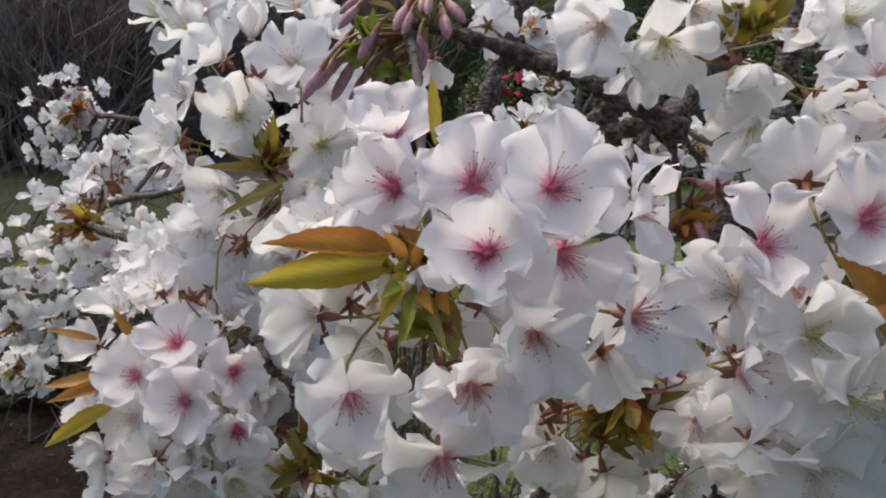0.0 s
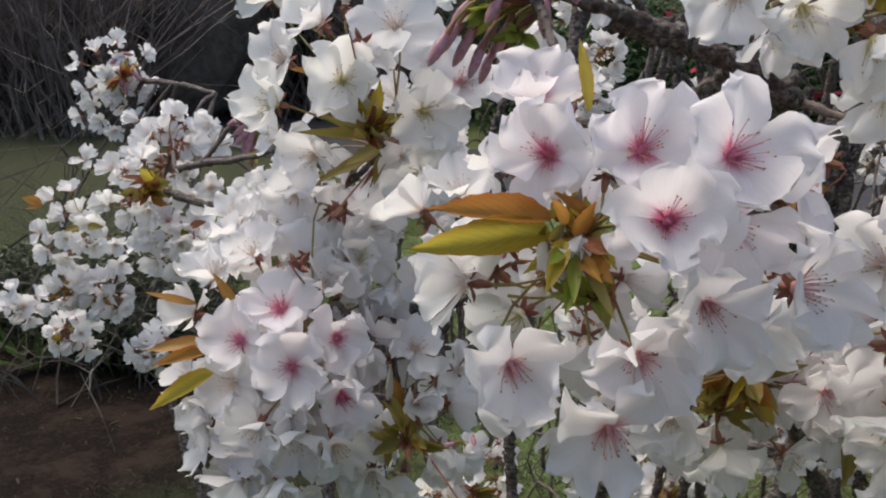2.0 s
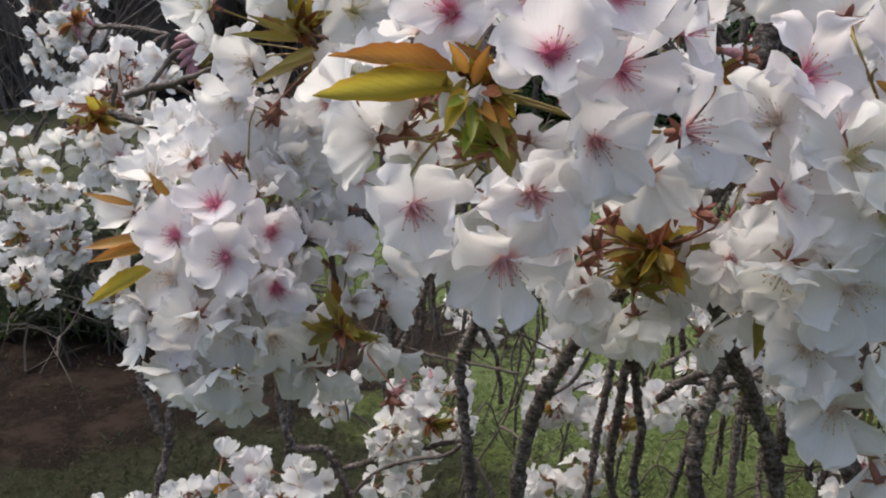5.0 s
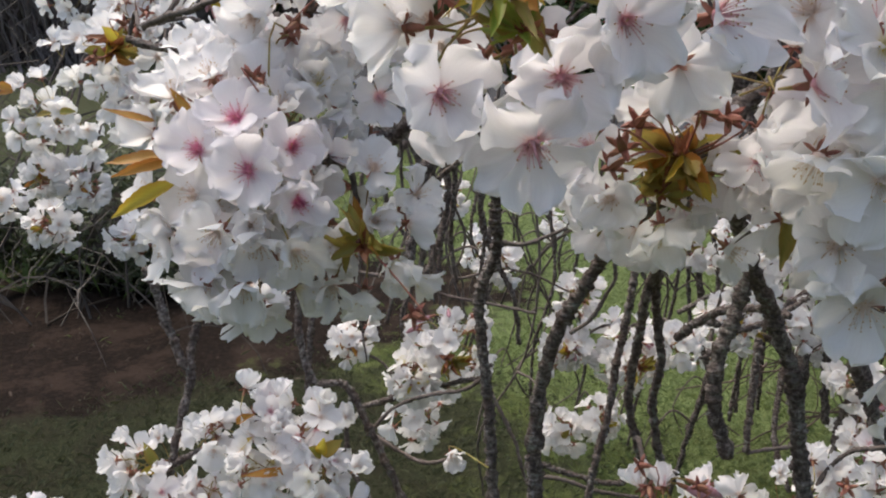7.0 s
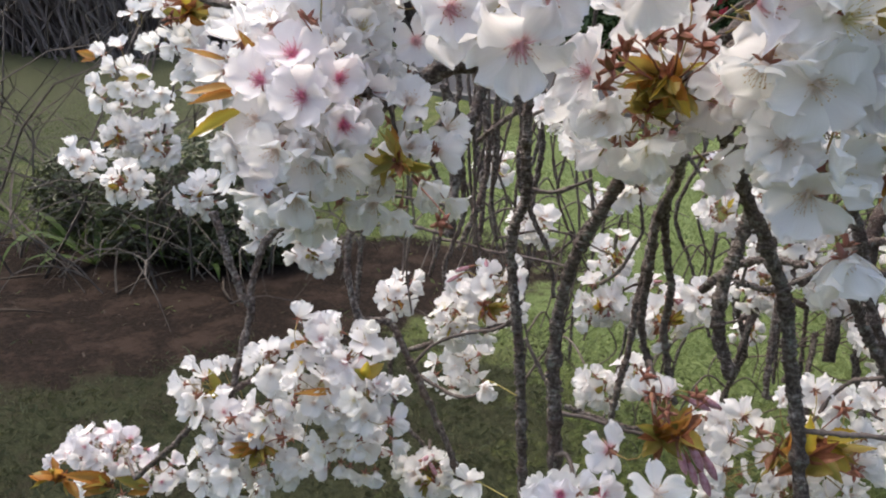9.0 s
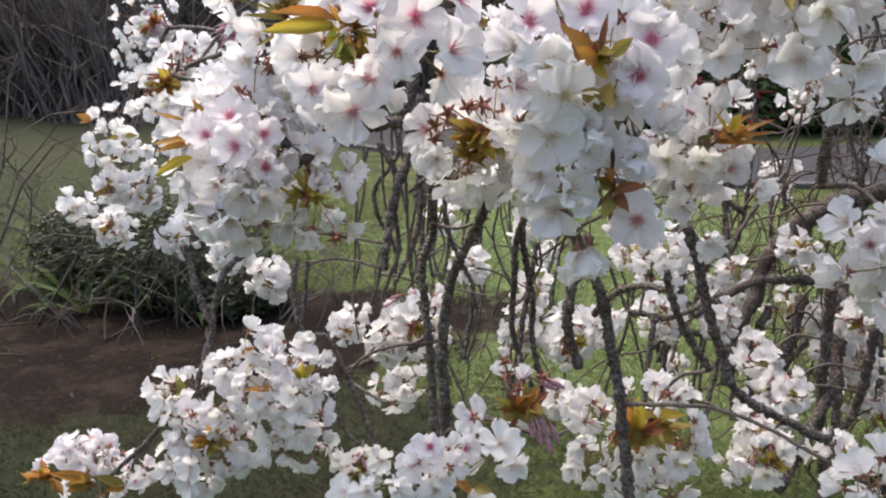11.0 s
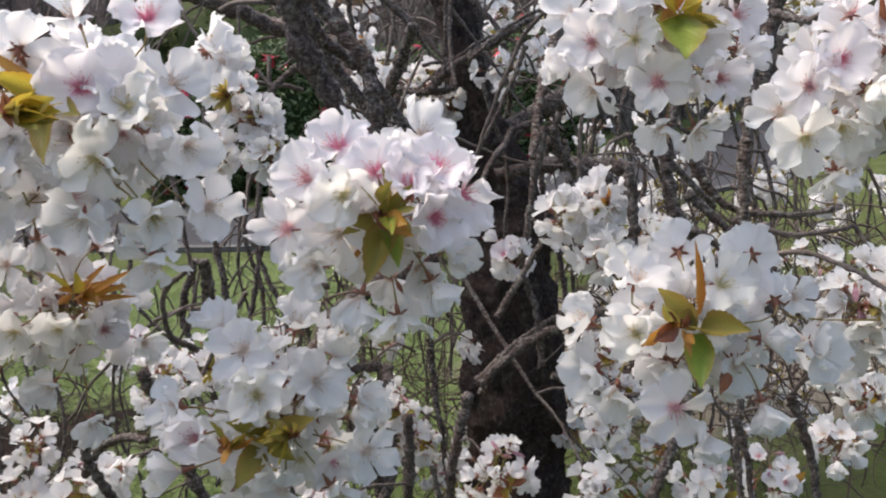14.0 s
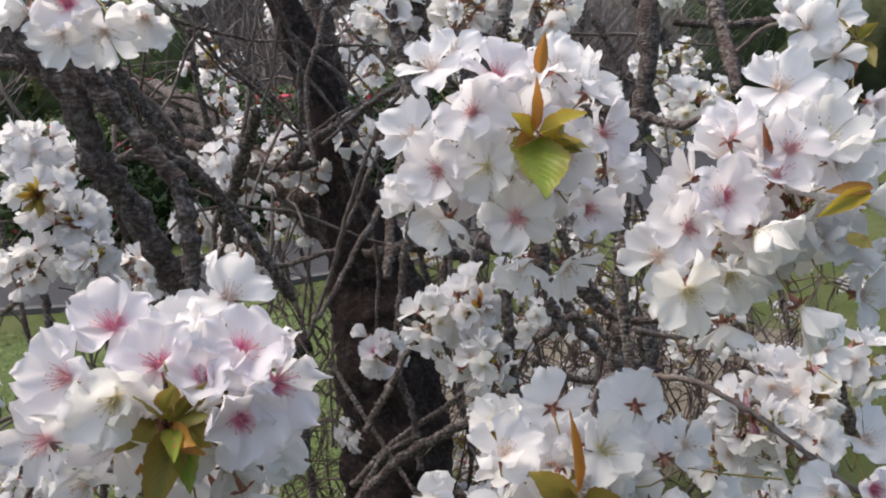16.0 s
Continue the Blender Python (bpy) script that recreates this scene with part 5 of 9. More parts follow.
branch(0.0027, 0.0021, (0.022, 0.869, 0.860), (-0.010, 0.874, 0.834), (-0.052, 0.883, 0.822), (-0.096, 0.889, 0.802), (-0.133, 0.889, 0.761))
branch(0.0030, 0.0022, (0.030, 0.949, 0.785), (0.060, 0.930, 0.728), (0.075, 0.913, 0.677))
branch(0.0053, 0.0045, (-0.398, 0.914, 0.981), (-0.378, 0.896, 0.923), (-0.358, 0.880, 0.873), (-0.346, 0.873, 0.851), (-0.360, 0.850, 0.787), (-0.371, 0.835, 0.744))
branch(0.0053, 0.0039, (-0.288, 0.918, 0.973), (-0.325, 0.906, 0.945), (-0.343, 0.888, 0.894), (-0.346, 0.871, 0.844))
branch(0.0041, 0.0037, (-0.367, 0.835, 0.744), (-0.431, 0.849, 0.690), (-0.483, 0.863, 0.635), (-0.545, 0.875, 0.577))
branch(0.0036, 0.0027, (-0.367, 0.838, 0.751), (-0.333, 0.830, 0.773), (-0.277, 0.825, 0.802), (-0.237, 0.824, 0.843))
branch(0.0041, 0.0045, (-0.212, 0.917, 0.959), (-0.214, 0.897, 0.901), (-0.195, 0.879, 0.844), (-0.157, 0.879, 0.837), (-0.126, 0.863, 0.786), (-0.078, 0.832, 0.685), (-0.047, 0.809, 0.614))
branch(0.0042, 0.0033, (0.100, 1.033, 0.627), (0.154, 1.030, 0.610), (0.226, 1.029, 0.593), (0.279, 1.040, 0.619))
branch(0.0039, 0.0031, (-0.160, 0.968, 0.788), (-0.167, 0.946, 0.725), (-0.150, 0.926, 0.663), (-0.107, 0.912, 0.616))
branch(0.0029, 0.0022, (-0.142, 0.950, 0.733), (-0.066, 0.896, 0.718), (-0.019, 0.857, 0.750))
branch(0.0065, 0.0046, (-0.044, 1.383, 1.056), (-0.053, 1.359, 0.987), (-0.041, 1.333, 0.909), (-0.045, 1.299, 0.811))
branch(0.0042, 0.0033, (0.030, 1.185, 1.086), (-0.015, 1.171, 1.052), (-0.050, 1.161, 1.027))
branch(0.0042, 0.0031, (-0.152, 1.048, 0.713), (-0.062, 1.016, 0.759), (0.018, 0.980, 0.796))
branch(0.0053, 0.0043, (0.309, 1.196, 0.759), (0.386, 1.206, 0.778), (0.473, 1.208, 0.768), (0.569, 1.228, 0.814))
branch(0.0210, 0.0114, (1.009, 1.461, 0.987), (0.886, 1.448, 0.965), (0.813, 1.434, 0.934), (0.751, 1.418, 0.886), (0.704, 1.400, 0.826), (0.680, 1.376, 0.742), (0.637, 1.355, 0.671), (0.626, 1.329, 0.575))
branch(0.0101, 0.0059, (0.851, 1.400, 0.790), (0.759, 1.380, 0.801), (0.668, 1.356, 0.801), (0.580, 1.323, 0.758), (0.540, 1.299, 0.741))
branch(0.0071, 0.0063, (0.395, 0.821, 1.045), (0.414, 0.818, 0.995), (0.430, 0.810, 0.928), (0.454, 0.802, 0.860), (0.478, 0.796, 0.799), (0.550, 0.797, 0.754), (0.631, 0.801, 0.717))
branch(0.0124, 0.0093, (0.849, 1.336, 0.810), (0.830, 1.273, 0.707), (0.801, 1.214, 0.619), (0.732, 1.150, 0.524), (0.677, 1.094, 0.455))
branch(0.0124, 0.0076, (0.815, 1.454, 0.746), (0.775, 1.384, 0.663), (0.724, 1.315, 0.584), (0.686, 1.247, 0.510))
# dark crossing stems behind the upper blossoms
branch(0.0032, 0.0021, (0.152, 0.913, 1.395), (0.149, 0.913, 1.370), (0.154, 0.913, 1.337), (0.154, 0.913, 1.306), (0.146, 0.913, 1.281))
branch(0.0042, 0.0027, (0.260, 1.201, 1.410), (0.237, 1.201, 1.360), (0.211, 1.201, 1.330), (0.174, 1.201, 1.281), (0.136, 1.201, 1.249))
branch(0.0055, 0.0036, (0.285, 1.175, 1.430), (0.304, 1.175, 1.400), (0.352, 1.175, 1.363), (0.388, 1.175, 1.331), (0.428, 1.175, 1.287))
branch(0.0032, 0.0021, (0.235, 1.063, 1.402), (0.262, 1.063, 1.367), (0.277, 1.063, 1.329), (0.303, 1.063, 1.293), (0.316, 1.063, 1.260))
branch(0.0032, 0.0021, (0.347, 1.307, 1.403), (0.327, 1.307, 1.349), (0.306, 1.307, 1.318), (0.294, 1.307, 1.280), (0.270, 1.307, 1.237))
branch(0.0068, 0.0044, (0.235, 1.337, 1.418), (0.268, 1.337, 1.380), (0.302, 1.337, 1.341), (0.319, 1.337, 1.305), (0.328, 1.337, 1.262))
branch(0.0055, 0.0036, (0.190, 1.208, 1.462), (0.228, 1.208, 1.418), (0.259, 1.208, 1.369), (0.294, 1.208, 1.329), (0.338, 1.208, 1.297))
branch(0.0042, 0.0027, (0.247, 1.222, 1.424), (0.234, 1.222, 1.396), (0.206, 1.222, 1.347), (0.166, 1.222, 1.317), (0.150, 1.222, 1.263))
branch(0.0068, 0.0044, (0.164, 0.910, 1.427), (0.175, 0.910, 1.392), (0.182, 0.910, 1.369), (0.182, 0.910, 1.334), (0.181, 0.910, 1.303))
branch(0.0042, 0.0027, (0.240, 1.078, 1.405), (0.249, 1.078, 1.378), (0.258, 1.078, 1.340), (0.269, 1.078, 1.295), (0.269, 1.078, 1.258))
branch(0.0055, 0.0036, (0.218, 1.042, 1.438), (0.207, 1.042, 1.408), (0.196, 1.042, 1.378), (0.189, 1.042, 1.335), (0.168, 1.042, 1.308))
branch(0.0068, 0.0044, (0.255, 1.010, 1.410), (0.261, 1.010, 1.380), (0.261, 1.010, 1.354), (0.245, 1.010, 1.321), (0.229, 1.010, 1.277))
branch(0.0055, 0.0036, (0.279, 1.192, 1.404), (0.310, 1.192, 1.357), (0.340, 1.192, 1.320), (0.372, 1.192, 1.280), (0.390, 1.192, 1.245))
branch(0.0068, 0.0044, (0.331, 1.162, 1.409), (0.339, 1.162, 1.376), (0.376, 1.162, 1.327), (0.404, 1.162, 1.285), (0.437, 1.162, 1.251))
branch(0.0105, 0.0084, (0.762, 1.180, 0.844), (0.773, 1.200, 0.739), (0.788, 1.220, 0.549), (0.818, 1.240, 0.428), (0.829, 1.260, 0.307))
branch(0.0085, 0.0068, (0.816, 1.100, 0.798), (0.816, 1.120, 0.647), (0.793, 1.140, 0.537), (0.783, 1.160, 0.393))
branch(0.0085, 0.0068, (0.916, 1.050, 0.836), (0.885, 1.070, 0.703), (0.879, 1.090, 0.573), (0.884, 1.110, 0.474))
# the curtain of hanging stems in the middle of the crown
branch(0.0028, 0.0017, (-0.100, 1.154, 1.171), (-0.098, 1.154, 1.106), (-0.096, 1.154, 1.023), (-0.089, 1.154, 0.960), (-0.114, 1.154, 0.885), (-0.117, 1.154, 0.824))
branch(0.0028, 0.0017, (-0.032, 1.386, 1.106), (-0.028, 1.386, 1.022), (-0.015, 1.386, 0.932), (0.005, 1.386, 0.864), (-0.022, 1.386, 0.775), (-0.032, 1.386, 0.700))
branch(0.0028, 0.0017, (-0.013, 1.390, 1.090), (-0.012, 1.390, 1.018), (-0.014, 1.390, 0.928), (-0.025, 1.390, 0.856), (0.001, 1.390, 0.774), (-0.003, 1.390, 0.698))
branch(0.0034, 0.0020, (-0.143, 1.273, 1.099), (-0.166, 1.273, 1.016), (-0.171, 1.273, 0.952), (-0.176, 1.273, 0.858), (-0.184, 1.273, 0.772), (-0.196, 1.273, 0.691))
branch(0.0042, 0.0025, (-0.001, 1.153, 1.203), (0.002, 1.153, 1.132), (0.025, 1.153, 1.072), (0.020, 1.153, 1.003), (0.028, 1.153, 0.946), (0.018, 1.153, 0.857))
branch(0.0028, 0.0017, (-0.143, 1.215, 1.109), (-0.143, 1.215, 1.022), (-0.160, 1.215, 0.943), (-0.157, 1.215, 0.877), (-0.171, 1.215, 0.801), (-0.164, 1.215, 0.704))
branch(0.0052, 0.0031, (-0.096, 1.270, 1.163), (-0.080, 1.270, 1.088), (-0.130, 1.270, 1.014), (-0.122, 1.270, 0.951), (-0.091, 1.270, 0.889), (-0.094, 1.270, 0.792))
branch(0.0034, 0.0020, (-0.056, 1.226, 1.200), (-0.051, 1.226, 1.113), (-0.062, 1.226, 1.035), (-0.060, 1.226, 0.963), (-0.052, 1.226, 0.887), (-0.049, 1.226, 0.804))
branch(0.0028, 0.0017, (-0.058, 1.130, 1.187), (-0.059, 1.130, 1.128), (-0.050, 1.130, 1.048), (-0.049, 1.130, 0.964), (-0.046, 1.130, 0.890), (-0.033, 1.130, 0.803))
branch(0.0052, 0.0031, (-0.061, 1.151, 1.189), (-0.042, 1.151, 1.108), (-0.064, 1.151, 1.044), (-0.079, 1.151, 0.968), (-0.102, 1.151, 0.884), (-0.124, 1.151, 0.802))
branch(0.0052, 0.0031, (0.007, 1.145, 1.119), (0.026, 1.145, 1.065), (0.021, 1.145, 0.982), (0.047, 1.145, 0.904), (0.074, 1.145, 0.846), (0.085, 1.145, 0.769))
branch(0.0052, 0.0031, (-0.099, 1.121, 1.126), (-0.072, 1.121, 1.070), (-0.071, 1.121, 0.991), (-0.067, 1.121, 0.918), (-0.096, 1.121, 0.832), (-0.091, 1.121, 0.763))
branch(0.0052, 0.0031, (-0.008, 1.265, 1.193), (-0.011, 1.265, 1.118), (-0.018, 1.265, 1.053), (-0.018, 1.265, 0.992), (-0.022, 1.265, 0.901), (-0.012, 1.265, 0.828))
branch(0.0034, 0.0020, (-0.107, 1.380, 1.159), (-0.106, 1.380, 1.064), (-0.089, 1.380, 0.999), (-0.073, 1.380, 0.902), (-0.059, 1.380, 0.818), (-0.091, 1.380, 0.720))
branch(0.0028, 0.0017, (-0.068, 1.427, 1.136), (-0.054, 1.427, 1.061), (-0.040, 1.427, 0.992), (-0.045, 1.427, 0.893), (-0.060, 1.427, 0.817), (-0.059, 1.427, 0.742))
branch(0.0089, 0.0068, (-0.028, 1.148, 1.209), (-0.037, 1.123, 1.119), (-0.067, 1.101, 1.039), (-0.081, 1.079, 0.959), (-0.086, 1.063, 0.899))
branch(0.0057, 0.0045, (-0.059, 1.239, 1.170), (-0.030, 1.204, 1.031), (-0.039, 1.179, 0.935), (-0.077, 1.154, 0.849))
branch(0.0054, 0.0041, (0.645, 0.971, 1.161), (0.633, 0.909, 1.125), (0.646, 0.853, 1.109))
branch(0.0067, 0.0043, (0.830, 1.429, 0.647), (0.751, 1.364, 0.589), (0.688, 1.293, 0.514), (0.662, 1.234, 0.464))
branch(0.0051, 0.0039, (0.455, 1.545, 0.653), (0.564, 1.562, 0.693), (0.689, 1.553, 0.625))
branch(0.0076, 0.0045, (0.648, 1.470, 0.846), (0.597, 1.457, 0.809), (0.560, 1.425, 0.697), (0.471, 1.401, 0.623))
branch(0.0067, 0.0045, (0.625, 1.417, 0.647), (0.535, 1.414, 0.660), (0.484, 1.394, 0.597))
branch(0.0057, 0.0043, (0.625, 1.404, 0.597), (0.584, 1.308, 0.503), (0.585, 1.223, 0.441))
branch(0.0030, 0.0021, (0.536, 0.837, 1.123), (0.498, 0.836, 1.073), (0.469, 0.833, 1.023))
branch(0.0086, 0.0063, (0.714, 1.365, 0.745), (0.681, 1.352, 0.645), (0.682, 1.324, 0.520))
branch(0.0102, 0.0072, (0.898, 1.424, 0.603), (0.874, 1.341, 0.524), (0.834, 1.257, 0.415))
branch(0.0057, 0.0067, (0.037, 0.564, 1.416), (0.065, 0.573, 1.408), (0.094, 0.580, 1.400), (0.130, 0.585, 1.388))
branch(0.0057, 0.0046, (0.151, 0.524, 1.378), (0.113, 0.566, 1.360), (0.079, 0.607, 1.344), (0.037, 0.653, 1.338))
branch(0.0089, 0.0059, (0.785, 1.067, 1.274), (0.796, 1.013, 1.364), (0.811, 0.952, 1.427), (0.802, 0.891, 1.458))
branch(0.0052, 0.0039, (0.903, 0.645, 1.436), (0.850, 0.593, 1.376), (0.806, 0.534, 1.294))
branch(0.0069, 0.0051, (1.044, 0.732, 1.056), (0.974, 0.749, 1.040), (0.903, 0.763, 1.016), (0.829, 0.772, 0.965))
branch(0.0071, 0.0054, (1.051, 0.603, 0.963), (1.022, 0.599, 0.907), (0.985, 0.595, 0.843), (0.939, 0.592, 0.772))
branch(0.0046, 0.0037, (0.863, 0.782, 1.052), (0.902, 0.783, 1.104), (0.941, 0.784, 1.155))
branch(0.0085, 0.0061, (1.093, 0.681, 1.359), (1.062, 0.671, 1.279), (1.061, 0.657, 1.214), (1.068, 0.644, 1.165))
branch(0.0043, 0.0034, (1.087, 0.666, 1.286), (1.106, 0.648, 1.229), (1.127, 0.635, 1.196))
branch(0.0046, 0.0037, (1.180, 0.664, 0.920), (1.163, 0.649, 0.833), (1.160, 0.618, 0.692))
branch(0.0042, 0.0029, (0.815, 0.814, 0.663), (0.774, 0.797, 0.770), (0.751, 0.771, 0.862))
branch(0.0050, 0.0032, (1.114, 0.807, 1.004), (1.154, 0.779, 0.928), (1.222, 0.742, 0.850))
branch(0.0050, 0.0032, (0.969, 0.832, 0.933), (1.049, 0.801, 0.893), (1.152, 0.773, 0.899))
branch(0.0039, 0.0029, (1.020, 0.985, 1.425), (0.986, 0.983, 1.357), (0.933, 0.983, 1.271))
branch(0.0116, 0.0110, (1.033, 1.150, 1.203), (1.117, 1.088, 1.221), (1.175, 1.031, 1.220), (1.211, 0.980, 1.211))
branch(0.0043, 0.0030, (0.994, 0.530, 1.278), (1.008, 0.519, 1.246), (1.034, 0.504, 1.220), (1.091, 0.482, 1.210), (1.145, 0.464, 1.216))
branch(0.0034, 0.0024, (1.083, 0.535, 1.191), (1.125, 0.517, 1.179), (1.187, 0.496, 1.181))
branch(0.0055, 0.0048, (1.044, 0.486, 1.405), (1.026, 0.475, 1.325), (1.012, 0.465, 1.257), (1.008, 0.451, 1.182))
branch(0.0043, 0.0030, (0.952, 0.847, 1.170), (0.994, 0.824, 1.135), (1.070, 0.793, 1.114))
branch(0.0046, 0.0037, (0.885, 0.917, 0.886), (0.936, 0.914, 0.953), (0.990, 0.900, 0.976))
branch(0.0028, 0.0027, (1.043, 0.850, 1.336), (1.027, 0.835, 1.239), (1.023, 0.817, 1.149))
branch(0.0079, 0.0051, (0.970, 1.418, 0.824), (0.967, 1.394, 0.707), (0.972, 1.363, 0.566))
branch(0.0065, 0.0050, (1.207, 0.598, 0.937), (1.220, 0.579, 0.868), (1.226, 0.563, 0.801))
branch(0.0057, 0.0041, (1.105, 0.719, 0.826), (1.075, 0.719, 0.779), (1.063, 0.717, 0.747))
branch(0.0046, 0.0031, (1.133, 0.619, 0.911), (1.141, 0.607, 0.866), (1.141, 0.594, 0.806))
branch(0.0028, 0.0039, (0.462, 0.750, 1.178), (0.434, 0.772, 1.150), (0.435, 0.779, 1.099), (0.465, 0.781, 1.072))
branch(0.0049, 0.0057, (0.472, 0.541, 1.228), (0.474, 0.549, 1.194), (0.475, 0.556, 1.153))


# ---- blossom clusters ----
c = cluster(-0.0057, 0.3355, 1.3192, "white and pink cherry blossom cluster with orange young leaves")
fill(c, 8, .05, 107, Vector((0.0000, 0.0391, -0.0083)))
flower(c, 0.0160, 0.2890, 1.3372, -99, 9, 1.00, "p")
flower(c, 0.0408, 0.3025, 1.3590, -75, 15, 1.11, "p")
flower(c, 0.0122, 0.3215, 1.3582, -90, 23, 1.05, "p")
flower(c, -0.0205, 0.3494, 1.3525, -113, 14, 1.00, "p")
flower(c, -0.0226, 0.3859, 1.3728, -103, 43, 1.00, "p")
flower(c, 0.0540, 0.3560, 1.3690, -20, 40, 0.60, "p")
flower(c, 0.0802, 0.3427, 1.3462, -38, 3, 1.00, "p")
flower(c, 0.0474, 0.3179, 1.3309, -70, -1, 1.05, "p")
flower(c, 0.0345, 0.2963, 1.3045, -93, -13, 1.00, "q")
flower(c, 0.0766, 0.3178, 1.3047, -55, 6, 1.09, "q")
flower(c, 0.0110, 0.2985, 1.2822, -94, 1, 1.00, "q")
flower(c, -0.0368, 0.3062, 1.2752, -74, -10, 1.05, "q")
flower(c, -0.0533, 0.3381, 1.2992, 161, 1, 1.00, "w")
flower(c, -0.0412, 0.3492, 1.3010, 130, 18, 0.94, "w")
flower(c, -0.0007, 0.2865, 1.2585, -84, -26, 1.00, "q")
flower(c, 0.0680, 0.3347, 1.2837, 53, -40, 0.90, "w")
leaf(c, -0.0196, 0.3332, 1.3284, -0.0711, 0.3137, 1.3354, 0.022, -100, 37, "o")
leaf(c, -0.0202, 0.3315, 1.3228, -0.0779, 0.3097, 1.3198, 0.026, -97, 28, "y")
leaf(c, -0.0019, 0.3366, 1.3242, -0.0200, 0.3243, 1.3409, 0.014, -78, 39, "o")
leaf(c, -0.0019, 0.3336, 1.3102, 0.0052, 0.3276, 1.2823, 0.022, -85, 32, "g")
leaf(c, -0.0019, 0.3341, 1.3125, -0.0113, 0.3252, 1.2954, 0.020, -72, 44, "g")
leaf(c, -0.0056, 0.3345, 1.3148, 0.0027, 0.3118, 1.3068, 0.014, -103, 34, "o")
leaf(c, -0.0092, 0.3356, 1.3194, -0.0319, 0.3225, 1.3072, 0.012, -82, 42, "y")
leaf(c, -0.0033, 0.3568, 1.3698, -0.0053, 0.3792, 1.4010, 0.010, -75, 36, "y")
leaf(c, -0.0118, 0.3542, 1.3579, -0.0107, 0.3566, 1.3686, 0.012, -78, 41, "g")
tuft(c, 9, .026, 11)
tuft(c, 7, .024, 591, Vector((-0.0096, 0.0051, 0.0076)), "gyog")
tuft(c, 9, .030, 592, Vector((0.0041, -0.0167, -0.0214)), "fgf")
tuft(c, 6, .022, 593, Vector((-0.0167, 0.0020, -0.0064)), "gog")
fill(c, 6, .035, 801, Vector((-0.0092, 0.0483, -0.0372)))
fill(c, 5, .035, 802, Vector((-0.0380, 0.0930, -0.0193)))
leaf(c, -0.0155, 0.3218, 1.3216, -0.0247, 0.3027, 1.3053, 0.013, -95, 25, "y")
leaf(c, -0.0120, 0.3205, 1.3172, -0.0140, 0.3004, 1.3015, 0.010, -95, 25, "f")
leaf(c, -0.0099, 0.3206, 1.3195, 0.0018, 0.2961, 1.2961, 0.009, -95, 25, "g")
leaf(c, -0.0145, 0.3229, 1.3283, -0.0232, 0.3097, 1.3414, 0.009, -95, 25, "o")
leaf(c, -0.0122, 0.3218, 1.3239, -0.0063, 0.3073, 1.3408, 0.009, -95, 25, "o")
leaf(c, -0.0098, 0.3197, 1.3151, -0.0035, 0.3010, 1.3104, 0.010, -95, 25, "o")
leaf(c, -0.0154, 0.3214, 1.3193, -0.0238, 0.3052, 1.3159, 0.010, -95, 25, "f")
leaf(c, -0.0077, 0.3208, 1.3218, -0.0016, 0.3030, 1.3210, 0.010, -95, 25, "r")
leaf(c, -0.0119, 0.3190, 1.3106, -0.0171, 0.2996, 1.2972, 0.009, -95, 25, "f")
c = cluster(-0.1591, 0.5270, 1.1924, "white cherry blossom cluster with pink centred flowers in front")
flower(c, -0.1687, 0.4983, 1.2326, -92, 37, 1.00, "p")
flower(c, -0.1936, 0.4918, 1.2132, -105, 21, 1.00, "p")
flower(c, -0.1579, 0.4728, 1.2038, -90, 14, 1.00, "p")
flower(c, -0.1349, 0.4972, 1.2136, -63, 20, 1.00, "p")
flower(c, -0.1296, 0.4808, 1.1806, -70, 5, 1.00, "p")
flower(c, -0.1815, 0.4750, 1.1633, -116, -19, 1.00, "w")
flower(c, -0.2174, 0.4911, 1.1484, -149, 1, 1.00, "w")
flower(c, -0.1955, 0.4734, 1.1268, -134, -40, 1.00, "w")
flower(c, -0.1675, 0.4734, 1.1268, -82, -26, 1.00, "w")
flower(c, -0.1340, 0.4804, 1.1480, -60, -30, 1.00, "w")
flower(c, -0.1571, 0.4775, 1.1548, -81, -40, 1.00, "w")
flower(c, -0.2358, 0.5351, 1.2166, 157, 9, 0.95, "w")
flower(c, -0.2240, 0.5426, 1.2390, -125, 67, 1.00, "w")
flower(c, -0.1993, 0.5577, 1.2527, -110, 60, 1.00, "w")
flower(c, -0.1633, 0.5577, 1.2527, 90, 24, 1.00, "w")
flower(c, -0.1263, 0.5761, 1.2445, -56, 27, 1.00, "y")
flower(c, -0.1470, 0.5872, 1.2779, 66, -40, 1.00, "w")
flower(c, -0.1229, 0.6038, 1.2643, -40, 50, 1.00, "w")
flower(c, -0.1870, 0.6058, 1.2703, -98, 54, 1.00, "w")
flower(c, -0.2294, 0.6250, 1.2645, -142, 52, 1.00, "w")
flower(c, -0.1493, 0.5507, 1.2319, -49, 42, 1.00, "w")
flower(c, -0.2022, 0.5020, 1.1807, -119, 19, 1.00, "w")
leaf(c, -0.2193, 0.5104, 1.2059, -0.2588, 0.4988, 1.2027, 0.018, -74, 49, "o")
leaf(c, -0.2174, 0.5086, 1.2005, -0.2530, 0.4910, 1.1950, 0.016, -78, 45, "o")
leaf(c, -0.2155, 0.5044, 1.1879, -0.2510, 0.4776, 1.1709, 0.020, -88, 44, "y")
leaf(c, -0.2007, 0.5127, 1.2283, -0.2176, 0.5198, 1.2497, 0.012, -109, 51, "o")
leaf(c, -0.2323, 0.5276, 1.2258, -0.2648, 0.5204, 1.2358, 0.010, -87, 39, "o")
fill(c, 9, .058, 203, Vector((0.0000, 0.0114, -0.0038)))
fill(c, 24, .05, 3, Vector((0.0000, 0.0379, -0.0127)))
